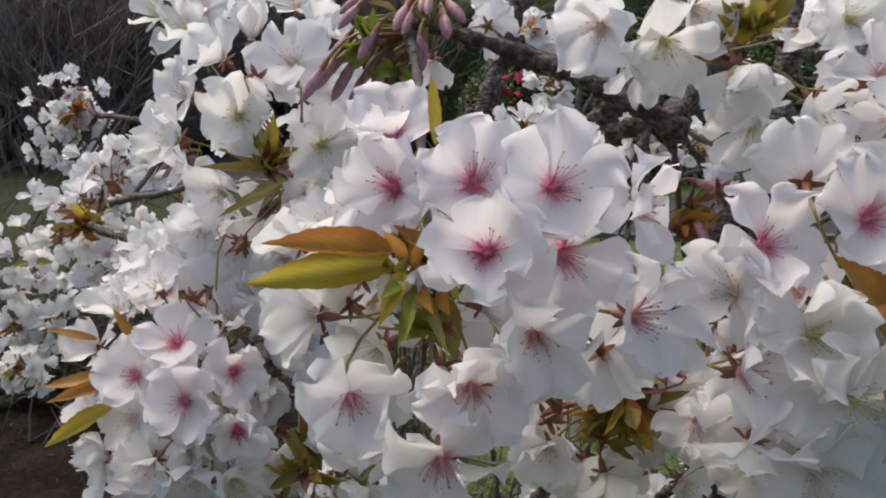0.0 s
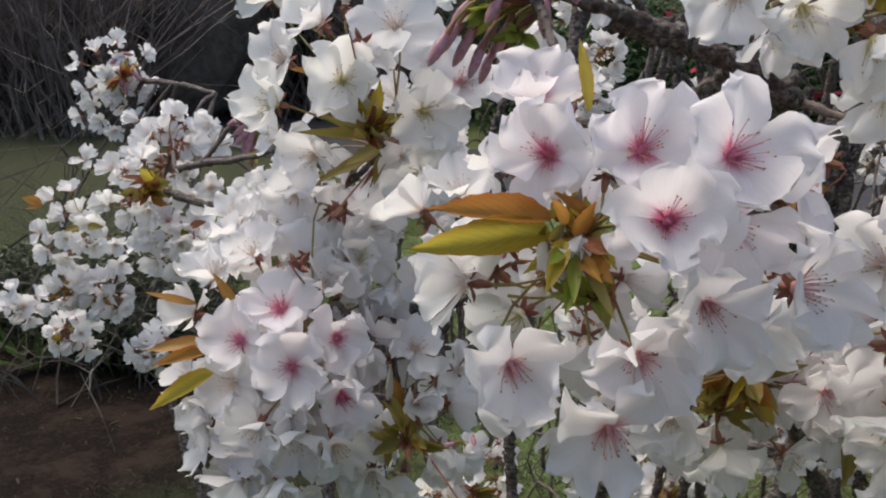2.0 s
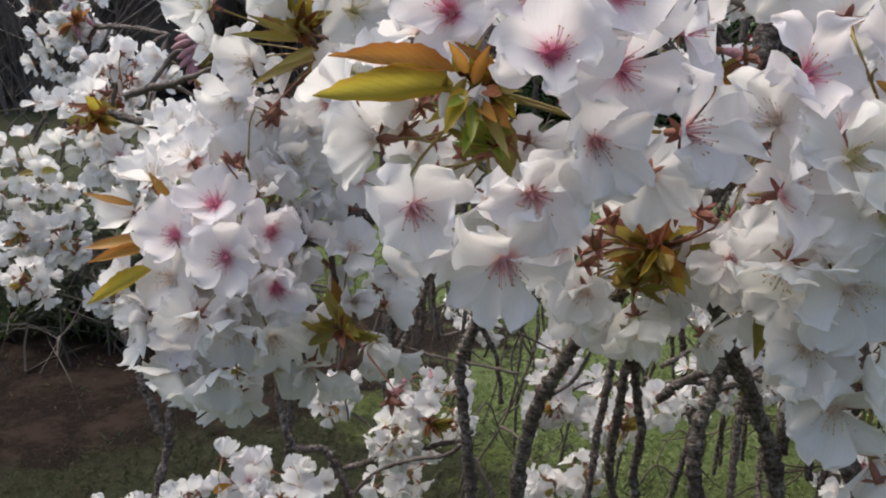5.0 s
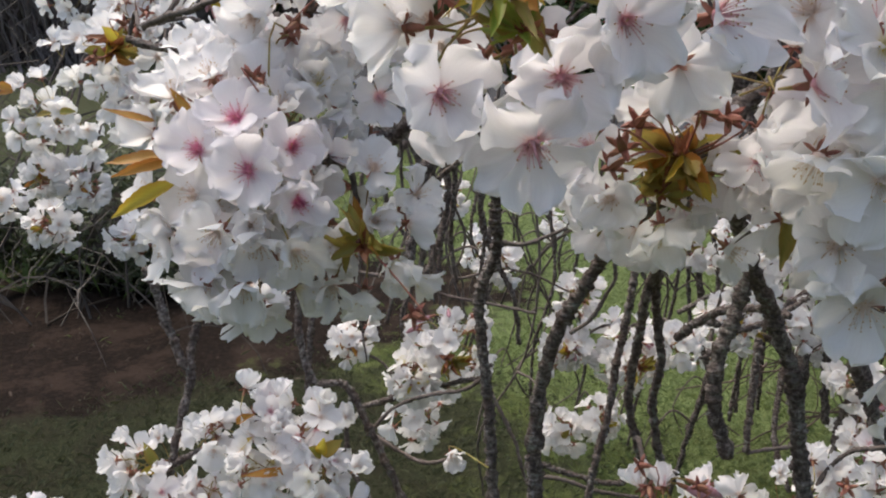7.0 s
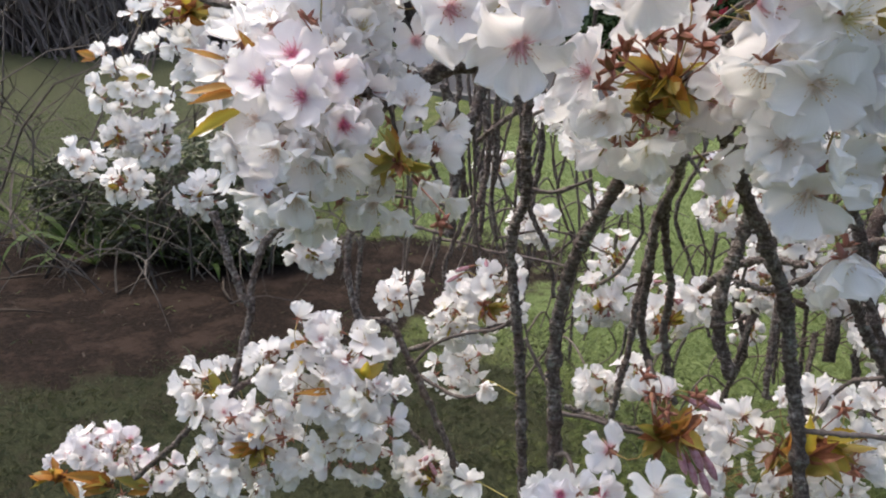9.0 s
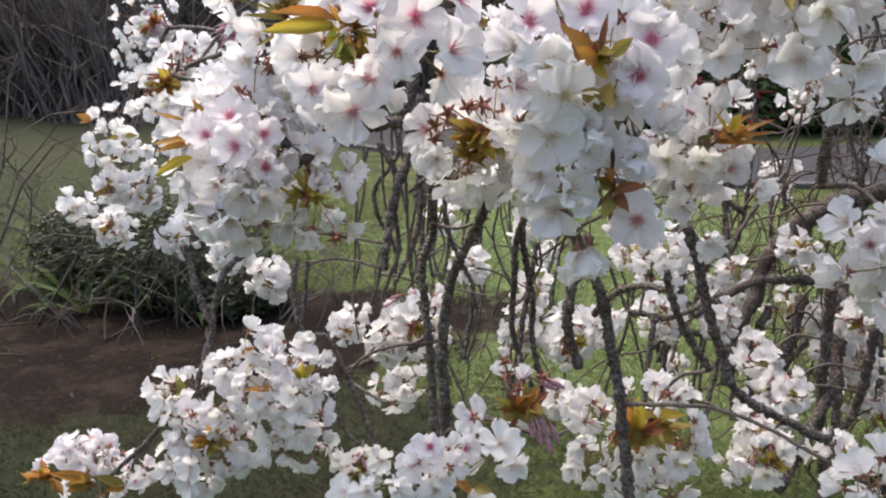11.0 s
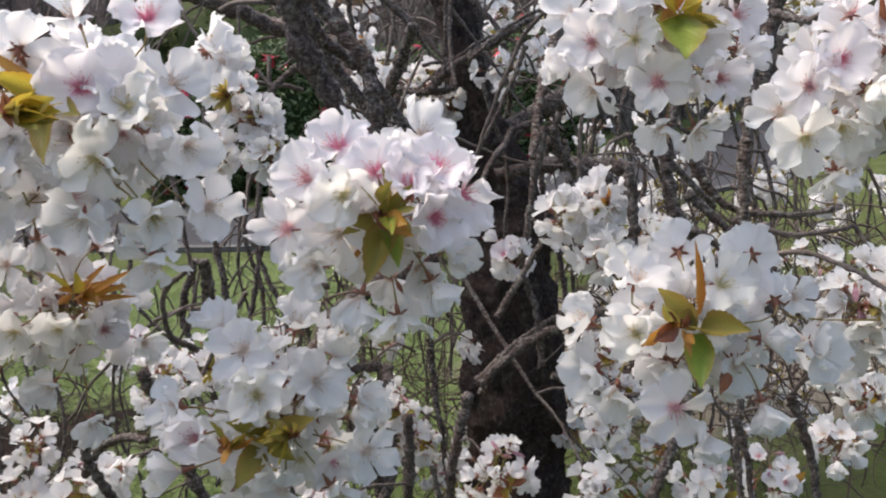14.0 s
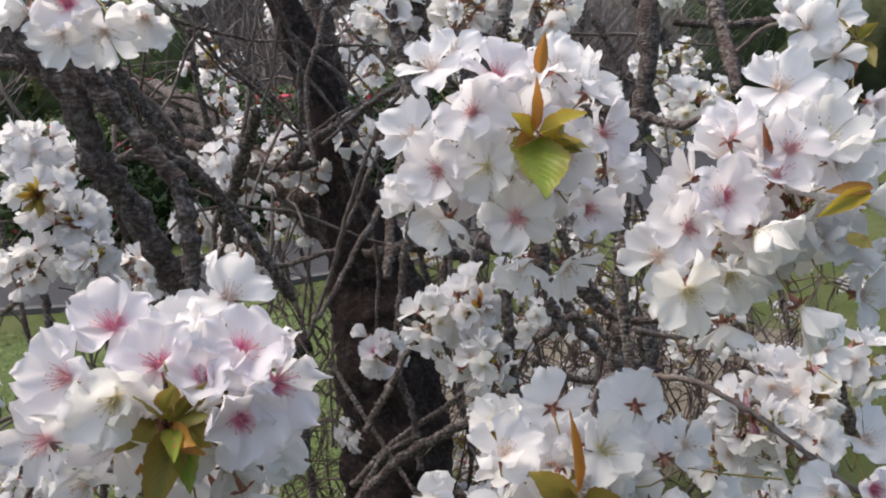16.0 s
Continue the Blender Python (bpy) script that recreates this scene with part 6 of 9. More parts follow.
fill(c, 10, .042, 811, Vector((-0.0239, -0.0045, -0.0415)))
fill(c, 6, .035, 812, Vector((-0.0516, -0.0005, -0.0267)))
fill(c, 8, .04, 813, Vector((0.0522, 0.0794, 0.0483)))
fill(c, 8, .04, 814, Vector((-0.0197, -0.0225, -0.0671)))
c = cluster(-0.0953, 0.5419, 1.1425, "white cherry blossom cluster around an olive leaf tuft")
flower(c, -0.0861, 0.5465, 1.1879, -70, 46, 0.95, "w")
flower(c, -0.0622, 0.5438, 1.1484, 37, -16, 0.90, "w")
flower(c, -0.0696, 0.5205, 1.1259, -67, -11, 1.00, "y")
flower(c, -0.1139, 0.5154, 1.1106, -102, -30, 0.95, "w")
flower(c, -0.0932, 0.5281, 1.1013, -101, -53, 0.95, "w")
flower(c, -0.0566, 0.5698, 1.1629, -35, 36, 0.90, "w")
flower(c, -0.1080, 0.5107, 1.1440, -93, -0, 0.90, "w")
leaf(c, -0.0953, 0.5419, 1.1425, -0.0998, 0.5359, 1.1718, 0.016, -78, 50, "o")
leaf(c, -0.0953, 0.5412, 1.1405, -0.1093, 0.5247, 1.1541, 0.016, -100, 51, "g")
leaf(c, -0.0932, 0.5406, 1.1386, -0.0837, 0.5224, 1.1317, 0.018, -84, 36, "g")
leaf(c, -0.0973, 0.5399, 1.1366, -0.1053, 0.5164, 1.1295, 0.018, -107, 33, "y")
tuft(c, 7, .025, 5)
fill(c, 9, .045, 101, Vector((0.0000, 0.0284, -0.0095)))
tuft(c, 8, .042, 521, Vector((0.0072, -0.0603, 0.0081)), "gogg")
sepal_star(c, -0.1602, 0.5134, 1.2560, 77, -32)
sepal_star(c, -0.0553, 0.4689, 1.1080, 115, -11)
c = cluster(-0.1072, 0.5973, 1.3242, "dense white cherry blossom cluster around olive brown leaves")
flower(c, -0.1323, 0.5364, 1.3742, -77, 6, 1.13, "y")
flower(c, -0.0992, 0.5588, 1.4076, -94, 30, 1.13, "w")
flower(c, -0.1529, 0.5850, 1.4107, -133, 38, 1.08, "w")
flower(c, -0.1811, 0.5635, 1.3576, -129, 15, 1.13, "y")
flower(c, -0.1796, 0.5899, 1.3854, -144, 31, 1.08, "w")
flower(c, -0.1734, 0.5904, 1.2918, -105, -13, 1.08, "w")
flower(c, -0.0812, 0.5526, 1.3547, -79, -5, 1.13, "y")
flower(c, -0.0826, 0.5539, 1.3123, -95, -4, 1.08, "y")
flower(c, -0.0803, 0.6106, 1.3870, -67, 23, 1.08, "w")
flower(c, -0.1403, 0.6188, 1.4254, -64, 83, 1.08, "w")
flower(c, -0.1610, 0.5960, 1.3182, -120, -12, 1.08, "w")
flower(c, -0.0566, 0.5768, 1.3722, -68, 25, 1.08, "q")
flower(c, -0.1920, 0.6190, 1.3301, -154, -2, 0.97, "w")
flower(c, -0.0927, 0.6197, 1.4295, -47, 48, 1.08, "w")
flower(c, -0.1234, 0.5813, 1.3934, 77, 18, 0.97, "w")
flower(c, -0.2067, 0.6816, 1.4324, -104, 33, 1.08, "y")
flower(c, -0.2317, 0.7052, 1.4472, -139, 34, 1.08, "y")
flower(c, -0.1988, 0.7062, 1.4517, -75, 43, 1.08, "w")
flower(c, -0.1179, 0.6859, 1.4524, -68, 45, 0.97, "w")
leaf(c, -0.1136, 0.5791, 1.3346, -0.1676, 0.5595, 1.3387, 0.015, -105, 33, "g")
leaf(c, -0.1116, 0.5782, 1.3307, -0.1560, 0.5623, 1.3519, 0.014, -73, 44, "g")
leaf(c, -0.1116, 0.5770, 1.3248, -0.1541, 0.5523, 1.3047, 0.017, -97, 45, "g")
leaf(c, -0.1096, 0.5782, 1.3307, -0.1343, 0.5448, 1.3176, 0.018, -97, 47, "g")
leaf(c, -0.1136, 0.5815, 1.3463, -0.1305, 0.5519, 1.3509, 0.014, -81, 37, "g")
leaf(c, -0.1095, 0.5865, 1.3215, -0.1156, 0.5617, 1.3011, 0.014, -99, 27, "g")
leaf(c, -0.1074, 0.5865, 1.3215, -0.1254, 0.5613, 1.2992, 0.006, -77, 28, "r")
leaf(c, -0.1611, 0.6854, 1.4502, -0.1520, 0.6713, 1.4319, 0.012, -78, 47, "o")
leaf(c, -0.1616, 0.5882, 1.3776, -0.1745, 0.5785, 1.3799, 0.008, -88, 31, "o")
fill(c, 20, .055, 7, Vector((0.0000, 0.0391, -0.0083)))
tuft(c, 6, .03, 19)
tuft(c, 13, .046, 581, Vector((-0.0088, -0.0591, 0.0150)), "gggyr")
sepal_star(c, -0.1338, 0.5424, 1.2892, 71, 12)
sepal_star(c, -0.1208, 0.5459, 1.3968, 78, -12)
c = cluster(-0.1695, 0.6234, 1.2544, "white cherry blossom cluster facing the sky")
flower(c, -0.1465, 0.5874, 1.2777, 87, -10, 1.05, "w")
flower(c, -0.1659, 0.5808, 1.2465, 99, 15, 1.05, "w")
flower(c, -0.2036, 0.5902, 1.2427, -104, 26, 1.05, "q")
flower(c, -0.2233, 0.6132, 1.2546, -152, 50, 1.05, "w")
flower(c, -0.1886, 0.6141, 1.2588, -114, 32, 1.05, "w")
flower(c, -0.1361, 0.5801, 1.2433, -70, 37, 1.05, "w")
flower(c, -0.1428, 0.5932, 1.2088, -45, -14, 1.05, "y")
flower(c, -0.2112, 0.6466, 1.2677, -123, 19, 1.05, "w")
flower(c, -0.2326, 0.5985, 1.2339, -113, 27, 0.95, "w")
flower(c, -0.1293, 0.6457, 1.2632, -73, 17, 1.05, "w")
fill(c, 9, .05, 103, Vector((0.0000, 0.0293, -0.0062)))
leaf(c, -0.1668, 0.6127, 1.2524, -0.1713, 0.5818, 1.2514, 0.008, -83, 45, "o")
c = cluster(-0.0062, 0.4854, 1.4231, "hanging pink cherry buds with fresh green leaf tips")
bud(c, -0.0711, 0.4583, 1.3917, 0.83)
bud(c, -0.0633, 0.4615, 1.4069, 0.70)
bud(c, -0.0593, 0.4631, 1.3901, 0.82)
bud(c, -0.0514, 0.4668, 1.3838, 0.78)
bud(c, -0.0457, 0.4691, 1.3947, 0.73)
bud(c, -0.0393, 0.4682, 1.3900, 0.85)
bud(c, -0.0558, 0.4566, 1.4320, 0.67)
bud(c, -0.0258, 0.4444, 1.4226, 0.79)
bud(c, -0.0116, 0.4466, 1.4327, 0.64)
bud(c, 0.0033, 0.4438, 1.4197, 0.66)
bud(c, -0.0149, 0.4506, 1.4038, 0.83)
bud(c, 0.0112, 0.4667, 1.4312, 0.67)
bud(c, -0.0656, 0.4647, 1.3978, 0.79)
leaf(c, -0.0078, 0.4854, 1.4231, -0.0509, 0.4648, 1.4221, 0.014, -86, 45, "g")
leaf(c, -0.0143, 0.4847, 1.4199, -0.0292, 0.4602, 1.4008, 0.016, -95, 35, "g")
leaf(c, -0.0143, 0.4854, 1.4231, -0.0447, 0.4628, 1.4130, 0.016, -98, 45, "g")
leaf(c, -0.0207, 0.4868, 1.4294, -0.0493, 0.4667, 1.4312, 0.012, -86, 47, "g")
leaf(c, -0.0272, 0.4881, 1.4358, -0.0416, 0.4683, 1.4388, 0.012, -77, 30, "g")
flower(c, 0.0290, 0.5382, 1.4308, 51, 7, 0.77, "w")
flower(c, -0.0066, 0.5132, 1.4094, 90, -48, 0.72, "w")
bud(c, -0.0745, 0.4410, 1.3862, 0.82)
bud(c, -0.0692, 0.4525, 1.3918, 0.80)
bud(c, -0.0616, 0.4614, 1.3856, 0.81)
bud(c, -0.0529, 0.4600, 1.3796, 0.70)
bud(c, -0.0467, 0.4695, 1.3760, 0.76)
bud(c, -0.0388, 0.4691, 1.3745, 0.80)
bud(c, -0.0544, 0.4391, 1.4234, 0.71)
bud(c, -0.0449, 0.4459, 1.4081, 0.75)
bud(c, -0.0212, 0.4436, 1.4210, 0.67)
bud(c, -0.0081, 0.4406, 1.4307, 0.64)
bud(c, 0.0025, 0.4481, 1.4184, 0.68)
bud(c, 0.0120, 0.4604, 1.4277, 0.82)
bud(c, -0.0120, 0.4647, 1.4009, 0.75)
bud(c, -0.0663, 0.4644, 1.3992, 0.83)
bud(c, -0.0590, 0.4678, 1.3916, 0.73)
tuft(c, 9, .026, 601, Vector((-0.0327, -0.0273, -0.0060)), "f")
tuft(c, 8, .024, 602, Vector((-0.0198, -0.0200, -0.0192)), "ff")
c = cluster(0.1447, 0.4731, 1.4133, "cream white open cherry blossoms with yellow stamens")
flower(c, 0.1124, 0.4330, 1.4172, -90, -34, 1.05, "y")
flower(c, 0.0833, 0.4450, 1.4255, -124, -20, 1.05, "w")
flower(c, 0.1338, 0.4573, 1.4350, -63, -30, 1.05, "w")
flower(c, 0.1503, 0.4299, 1.4022, -96, -38, 1.10, "y")
flower(c, 0.1634, 0.4345, 1.3762, -111, -48, 1.05, "y")
flower(c, 0.1991, 0.4469, 1.3860, -62, -40, 1.10, "w")
flower(c, 0.2321, 0.4716, 1.3581, -87, -39, 1.05, "y")
flower(c, 0.2127, 0.4085, 1.3981, -74, 20, 1.10, "q")
flower(c, 0.2222, 0.4664, 1.4297, -88, 4, 1.05, "y")
flower(c, 0.2105, 0.4961, 1.4252, -94, 6, 1.05, "w")
flower(c, 0.1056, 0.4410, 1.4066, -70, -52, 0.89, "w")
leaf(c, 0.1732, 0.4777, 1.4350, 0.1619, 0.4432, 1.4168, 0.020, -104, 41, "g")
leaf(c, 0.1764, 0.4777, 1.4350, 0.1824, 0.4544, 1.4216, 0.018, -106, 27, "g")
leaf(c, 0.1669, 0.4774, 1.4335, 0.1535, 0.4544, 1.4216, 0.014, -73, 33, "y")
leaf(c, 0.1637, 0.4784, 1.4381, 0.1505, 0.4563, 1.4305, 0.014, -87, 37, "o")
tuft(c, 6, .03, 29)
tuft(c, 8, .034, 611, Vector((0.0209, -0.0243, 0.0086)), "gy")
tuft(c, 5, .025, 612, Vector((0.0061, -0.0230, 0.0144)), "gr")
c = cluster(0.2806, 0.5195, 1.3778, "white cherry blossom cluster with blush centres")
flower(c, 0.2784, 0.4807, 1.3445, -92, -15, 1.05, "y")
flower(c, 0.3381, 0.4742, 1.3427, -97, 1, 1.00, "q")
flower(c, 0.3123, 0.4848, 1.3101, -84, -17, 1.00, "w")
flower(c, 0.2702, 0.4965, 1.4041, -89, 38, 1.00, "w")
flower(c, 0.3476, 0.4950, 1.3054, -93, -8, 0.95, "w")
c = cluster(0.2141, 0.3821, 1.2739, "large white cherry blossom cluster with blush pink flowers")
flower(c, 0.1405, 0.3524, 1.3266, -78, 29, 1.06, "p")
flower(c, 0.1878, 0.3597, 1.3367, -82, 19, 1.11, "p")
flower(c, 0.1680, 0.3780, 1.3507, 76, 21, 1.11, "w")
flower(c, 0.1564, 0.3349, 1.2921, -89, 7, 1.11, "y")
flower(c, 0.1299, 0.3529, 1.3047, -137, 19, 1.06, "w")
flower(c, 0.1689, 0.3216, 1.2680, -71, 2, 1.14, "y")
flower(c, 0.1282, 0.3333, 1.2748, -61, 11, 1.11, "q")
flower(c, 0.1583, 0.3226, 1.2342, -88, -6, 1.11, "w")
flower(c, 0.1298, 0.3927, 1.2274, -92, 8, 0.90, "q")
flower(c, 0.1325, 0.3297, 1.2438, -136, -47, 1.06, "w")
flower(c, 0.1889, 0.3331, 1.2355, -56, -26, 1.06, "w")
leaf(c, 0.2033, 0.3726, 1.2771, 0.1677, 0.3550, 1.3145, 0.014, -105, 40, "o")
leaf(c, 0.2047, 0.3726, 1.2771, 0.1853, 0.3588, 1.3083, 0.015, -98, 44, "o")
leaf(c, 0.2060, 0.3720, 1.2745, 0.1753, 0.3460, 1.2963, 0.014, -90, 45, "y")
flower(c, 0.2331, 0.3519, 1.2824, -97, 12, 1.06, "p")
flower(c, 0.2449, 0.3658, 1.3113, -76, 23, 1.06, "p")
flower(c, 0.1509, 0.3667, 1.2457, -107, -28, 1.11, "w")
flower(c, 0.2035, 0.3587, 1.2286, -91, -2, 1.06, "w")
flower(c, 0.1804, 0.3470, 1.2419, -104, -32, 1.06, "w")
flower(c, 0.2393, 0.3438, 1.1596, -110, 1, 1.06, "q")
flower(c, 0.1998, 0.3487, 1.1324, -87, -58, 1.01, "w")
flower(c, 0.2319, 0.3571, 1.2095, -78, -24, 1.01, "w")
flower(c, 0.1650, 0.3709, 1.1877, -100, -46, 1.06, "w")
flower(c, 0.2609, 0.3757, 1.2338, -79, 30, 1.06, "w")
flower(c, 0.2657, 0.3781, 1.2976, 11, 25, 1.01, "w")
flower(c, 0.2239, 0.3976, 1.3323, 62, 13, 1.01, "w")
leaf(c, 0.1966, 0.3384, 1.2948, 0.1656, 0.3380, 1.3251, 0.027, -97, 42, "o")
leaf(c, 0.1962, 0.3375, 1.2904, 0.1755, 0.3208, 1.3083, 0.027, -114, 29, "o")
leaf(c, 0.1968, 0.3333, 1.2727, 0.1855, 0.3176, 1.2598, 0.027, -88, 43, "g")
leaf(c, 0.1990, 0.3327, 1.2727, 0.2089, 0.3110, 1.2591, 0.027, -103, 40, "g")
leaf(c, 0.2100, 0.3356, 1.2989, 0.2243, 0.3297, 1.3143, 0.020, -92, 37, "g")
leaf(c, 0.1995, 0.3396, 1.3036, 0.2044, 0.3398, 1.3346, 0.010, -109, 35, "r")
leaf(c, 0.2138, 0.3312, 1.1900, 0.1880, 0.3240, 1.1966, 0.020, -114, 28, "g")
leaf(c, 0.2157, 0.3297, 1.1854, 0.2405, 0.3089, 1.1951, 0.020, -100, 37, "r")
leaf(c, 0.2155, 0.3292, 1.1831, 0.2031, 0.3026, 1.1678, 0.022, -103, 29, "g")
leaf(c, 0.2177, 0.3286, 1.1831, 0.2254, 0.3082, 1.1732, 0.018, -110, 31, "r")
flower(c, 0.1726, 0.3476, 1.2430, -91, 11, 1.11, "y")
flower(c, 0.1751, 0.3290, 1.1877, -70, 8, 1.11, "y")
flower(c, 0.1665, 0.3332, 1.1706, -121, -18, 1.06, "w")
flower(c, 0.1877, 0.3221, 1.1345, -68, -51, 1.06, "w")
flower(c, 0.1534, 0.3417, 1.1977, -115, 3, 1.06, "w")
flower(c, 0.1537, 0.3611, 1.2235, -111, 15, 1.06, "w")
fill(c, 9, .058, 231, Vector((-0.0006, 0.0113, -0.0039)))
fill(c, 16, .05, 31, Vector((-0.0008, 0.0151, -0.0051)))
tuft(c, 8, .035, 37)
tuft(c, 9, .042, 501, Vector((-0.0286, -0.0291, 0.0248)), "ygor")
tuft(c, 6, .028, 502, Vector((-0.0095, -0.0370, -0.0101)), "gg")
tuft(c, 7, .034, 503, Vector((0.0019, -0.0465, -0.0852)), "rrgo")
fill(c, 6, .035, 821, Vector((-0.0512, 0.0926, -0.0167)))
c = cluster(0.1129, 0.4594, 1.2115, "white cherry blossoms round an olive bronze leaf tuft")
flower(c, 0.0471, 0.4227, 1.2278, -127, 17, 0.95, "q")
flower(c, 0.0582, 0.4142, 1.2022, -120, -9, 1.00, "w")
flower(c, 0.0881, 0.4139, 1.1857, -80, -50, 0.90, "y")
flower(c, 0.1356, 0.4128, 1.2139, -73, 13, 0.95, "q")
flower(c, 0.1458, 0.4620, 1.1561, -62, -14, 0.90, "w")
flower(c, 0.0904, 0.4509, 1.2488, 113, 26, 0.90, "w")
flower(c, 0.1137, 0.4480, 1.2718, 90, 11, 0.90, "w")
flower(c, 0.1583, 0.4419, 1.2221, 37, 24, 0.90, "w")
flower(c, 0.1715, 0.4485, 1.1788, 55, -43, 0.90, "w")
leaf(c, 0.1083, 0.4502, 1.2153, 0.0700, 0.4357, 1.2349, 0.014, -75, 40, "g")
leaf(c, 0.1083, 0.4502, 1.2153, 0.0629, 0.4380, 1.2263, 0.010, -82, 51, "g")
leaf(c, 0.1066, 0.4496, 1.2137, 0.0667, 0.4300, 1.2180, 0.013, -95, 49, "g")
leaf(c, 0.1083, 0.4486, 1.2105, 0.0720, 0.4210, 1.2070, 0.018, -80, 47, "g")
leaf(c, 0.1083, 0.4518, 1.2201, 0.0829, 0.4367, 1.2380, 0.016, -75, 52, "o")
leaf(c, 0.1116, 0.4523, 1.2217, 0.1283, 0.4351, 1.2334, 0.020, -72, 45, "y")
leaf(c, 0.1099, 0.4523, 1.2217, 0.1072, 0.4372, 1.2396, 0.018, -102, 39, "o")
leaf(c, 0.1116, 0.4486, 1.2105, 0.0849, 0.4190, 1.2009, 0.018, -101, 46, "g")
leaf(c, 0.1133, 0.4486, 1.2105, 0.1218, 0.4238, 1.1996, 0.018, -80, 35, "g")
leaf(c, 0.1150, 0.4491, 1.2121, 0.1415, 0.4375, 1.2247, 0.012, -82, 49, "g")
leaf(c, 0.1099, 0.4486, 1.2105, 0.0975, 0.4218, 1.1935, 0.012, -96, 45, "r")
leaf(c, 0.1767, 0.4528, 1.1919, 0.1848, 0.4293, 1.1845, 0.020, -104, 49, "g")
leaf(c, 0.1767, 0.4528, 1.1919, 0.1961, 0.4437, 1.1961, 0.014, -110, 52, "r")
leaf(c, 0.1767, 0.4518, 1.1886, 0.1657, 0.4292, 1.1528, 0.020, -78, 47, "g")
tuft(c, 8, .03, 41)
flower(c, 0.0619, 0.4957, 1.2290, 135, 25, 1.00, "w")
flower(c, 0.1062, 0.4921, 1.2441, 79, 18, 1.00, "w")
flower(c, 0.0631, 0.4746, 1.1875, -114, 10, 1.00, "w")
flower(c, 0.0871, 0.4610, 1.1694, -81, -15, 1.00, "w")
flower(c, 0.1380, 0.4530, 1.2056, -75, -5, 1.00, "q")
flower(c, 0.1592, 0.4378, 1.2216, -57, -5, 1.00, "w")
flower(c, 0.0791, 0.5066, 1.2663, -102, 41, 1.00, "w")
flower(c, 0.0491, 0.5066, 1.1947, -150, 1, 1.00, "w")
fill(c, 9, .045, 43, Vector((-0.0024, 0.0386, -0.0101)))
tuft(c, 12, .046, 511, Vector((-0.0133, -0.0324, 0.0127)), "goygo")
tuft(c, 6, .03, 512, Vector((-0.0247, -0.0351, -0.0090)), "gg")
sepal_star(c, 0.1011, 0.4003, 1.2541, 112, 3)
sepal_star(c, 0.0584, 0.3913, 1.2346, 64, -36)
sepal_star(c, 0.0688, 0.4061, 1.2453, 87, -24)
sepal_star(c, 0.0856, 0.4139, 1.2499, 117, -28)
sepal_star(c, 0.1208, 0.4199, 1.2461, 107, -5)
sepal_star(c, 0.0550, 0.4076, 1.2208, 124, -32)
fill(c, 5, .035, 841, Vector((-0.0353, 0.0105, -0.0316)))
c = cluster(0.3560, 0.5939, 1.1887, "white cherry blossoms seen from behind with red sepals")
flower(c, 0.3520, 0.5761, 1.2459, 77, -20, 1.01, "w")
flower(c, 0.3060, 0.5867, 1.2359, -116, 22, 0.96, "w")
flower(c, 0.3063, 0.5634, 1.1799, -103, -4, 1.01, "y")
flower(c, 0.3441, 0.5525, 1.1789, -99, 6, 1.01, "y")
flower(c, 0.2801, 0.5830, 1.1402, -127, -6, 0.96, "w")
flower(c, 0.3288, 0.5662, 1.1261, -114, -10, 1.01, "w")
flower(c, 0.3584, 0.5599, 1.0876, -82, -15, 0.96, "w")
flower(c, 0.2777, 0.6025, 1.1765, -112, 14, 0.96, "w")
flower(c, 0.3813, 0.5887, 1.2442, 42, 22, 0.86, "w")
flower(c, 0.4102, 0.5704, 1.1515, -57, -12, 0.90, "w")
flower(c, 0.3300, 0.6092, 1.2713, -109, 41, 0.86, "w")
leaf(c, 0.3600, 0.5737, 1.1982, 0.4143, 0.5439, 1.2279, 0.016, -119, 44, "o")
leaf(c, 0.3600, 0.5737, 1.1982, 0.4163, 0.5405, 1.2154, 0.014, -119, 43, "o")
leaf(c, 0.3600, 0.5737, 1.1982, 0.4122, 0.5389, 1.2031, 0.012, -103, 47, "o")
leaf(c, 0.3603, 0.5743, 1.2014, 0.3917, 0.5414, 1.2360, 0.018, -94, 47, "o")
fill(c, 9, .058, 247, Vector((0.0032, 0.0113, -0.0025)))
fill(c, 9, .05, 47, Vector((0.0084, 0.0301, -0.0068)))
tuft(c, 6, .045, 561, Vector((0.0078, -0.0606, 0.0238)), "oyo")
fill(c, 16, .036, 981, Vector((-0.0159, 0.0122, -0.0034)), "wwwyqw", 1.06)
c = cluster(0.3832, 0.4794, 1.3746, "white cherry blossom cluster around yellow green young leaves")
flower(c, 0.3229, 0.4586, 1.3961, -134, 25, 1.10, "w")
flower(c, 0.3979, 0.4142, 1.3866, -99, 16, 1.10, "p")
flower(c, 0.4268, 0.4025, 1.3704, -91, 14, 1.04, "y")
flower(c, 0.4014, 0.3966, 1.3363, -106, -18, 1.10, "y")
flower(c, 0.4592, 0.4178, 1.3844, -58, 20, 1.04, "w")
flower(c, 0.3871, 0.4072, 1.2949, -120, -12, 1.10, "w")
flower(c, 0.4342, 0.3984, 1.2906, -83, -5, 1.10, "y")
flower(c, 0.4728, 0.4042, 1.2938, -60, -2, 1.04, "w")
flower(c, 0.4305, 0.3981, 1.2614, -103, -57, 1.04, "w")
flower(c, 0.4631, 0.4066, 1.3395, -79, -4, 1.04, "w")
flower(c, 0.3030, 0.4895, 1.4140, -142, 45, 1.04, "w")
flower(c, 0.3583, 0.4532, 1.4162, 61, 34, 1.04, "w")
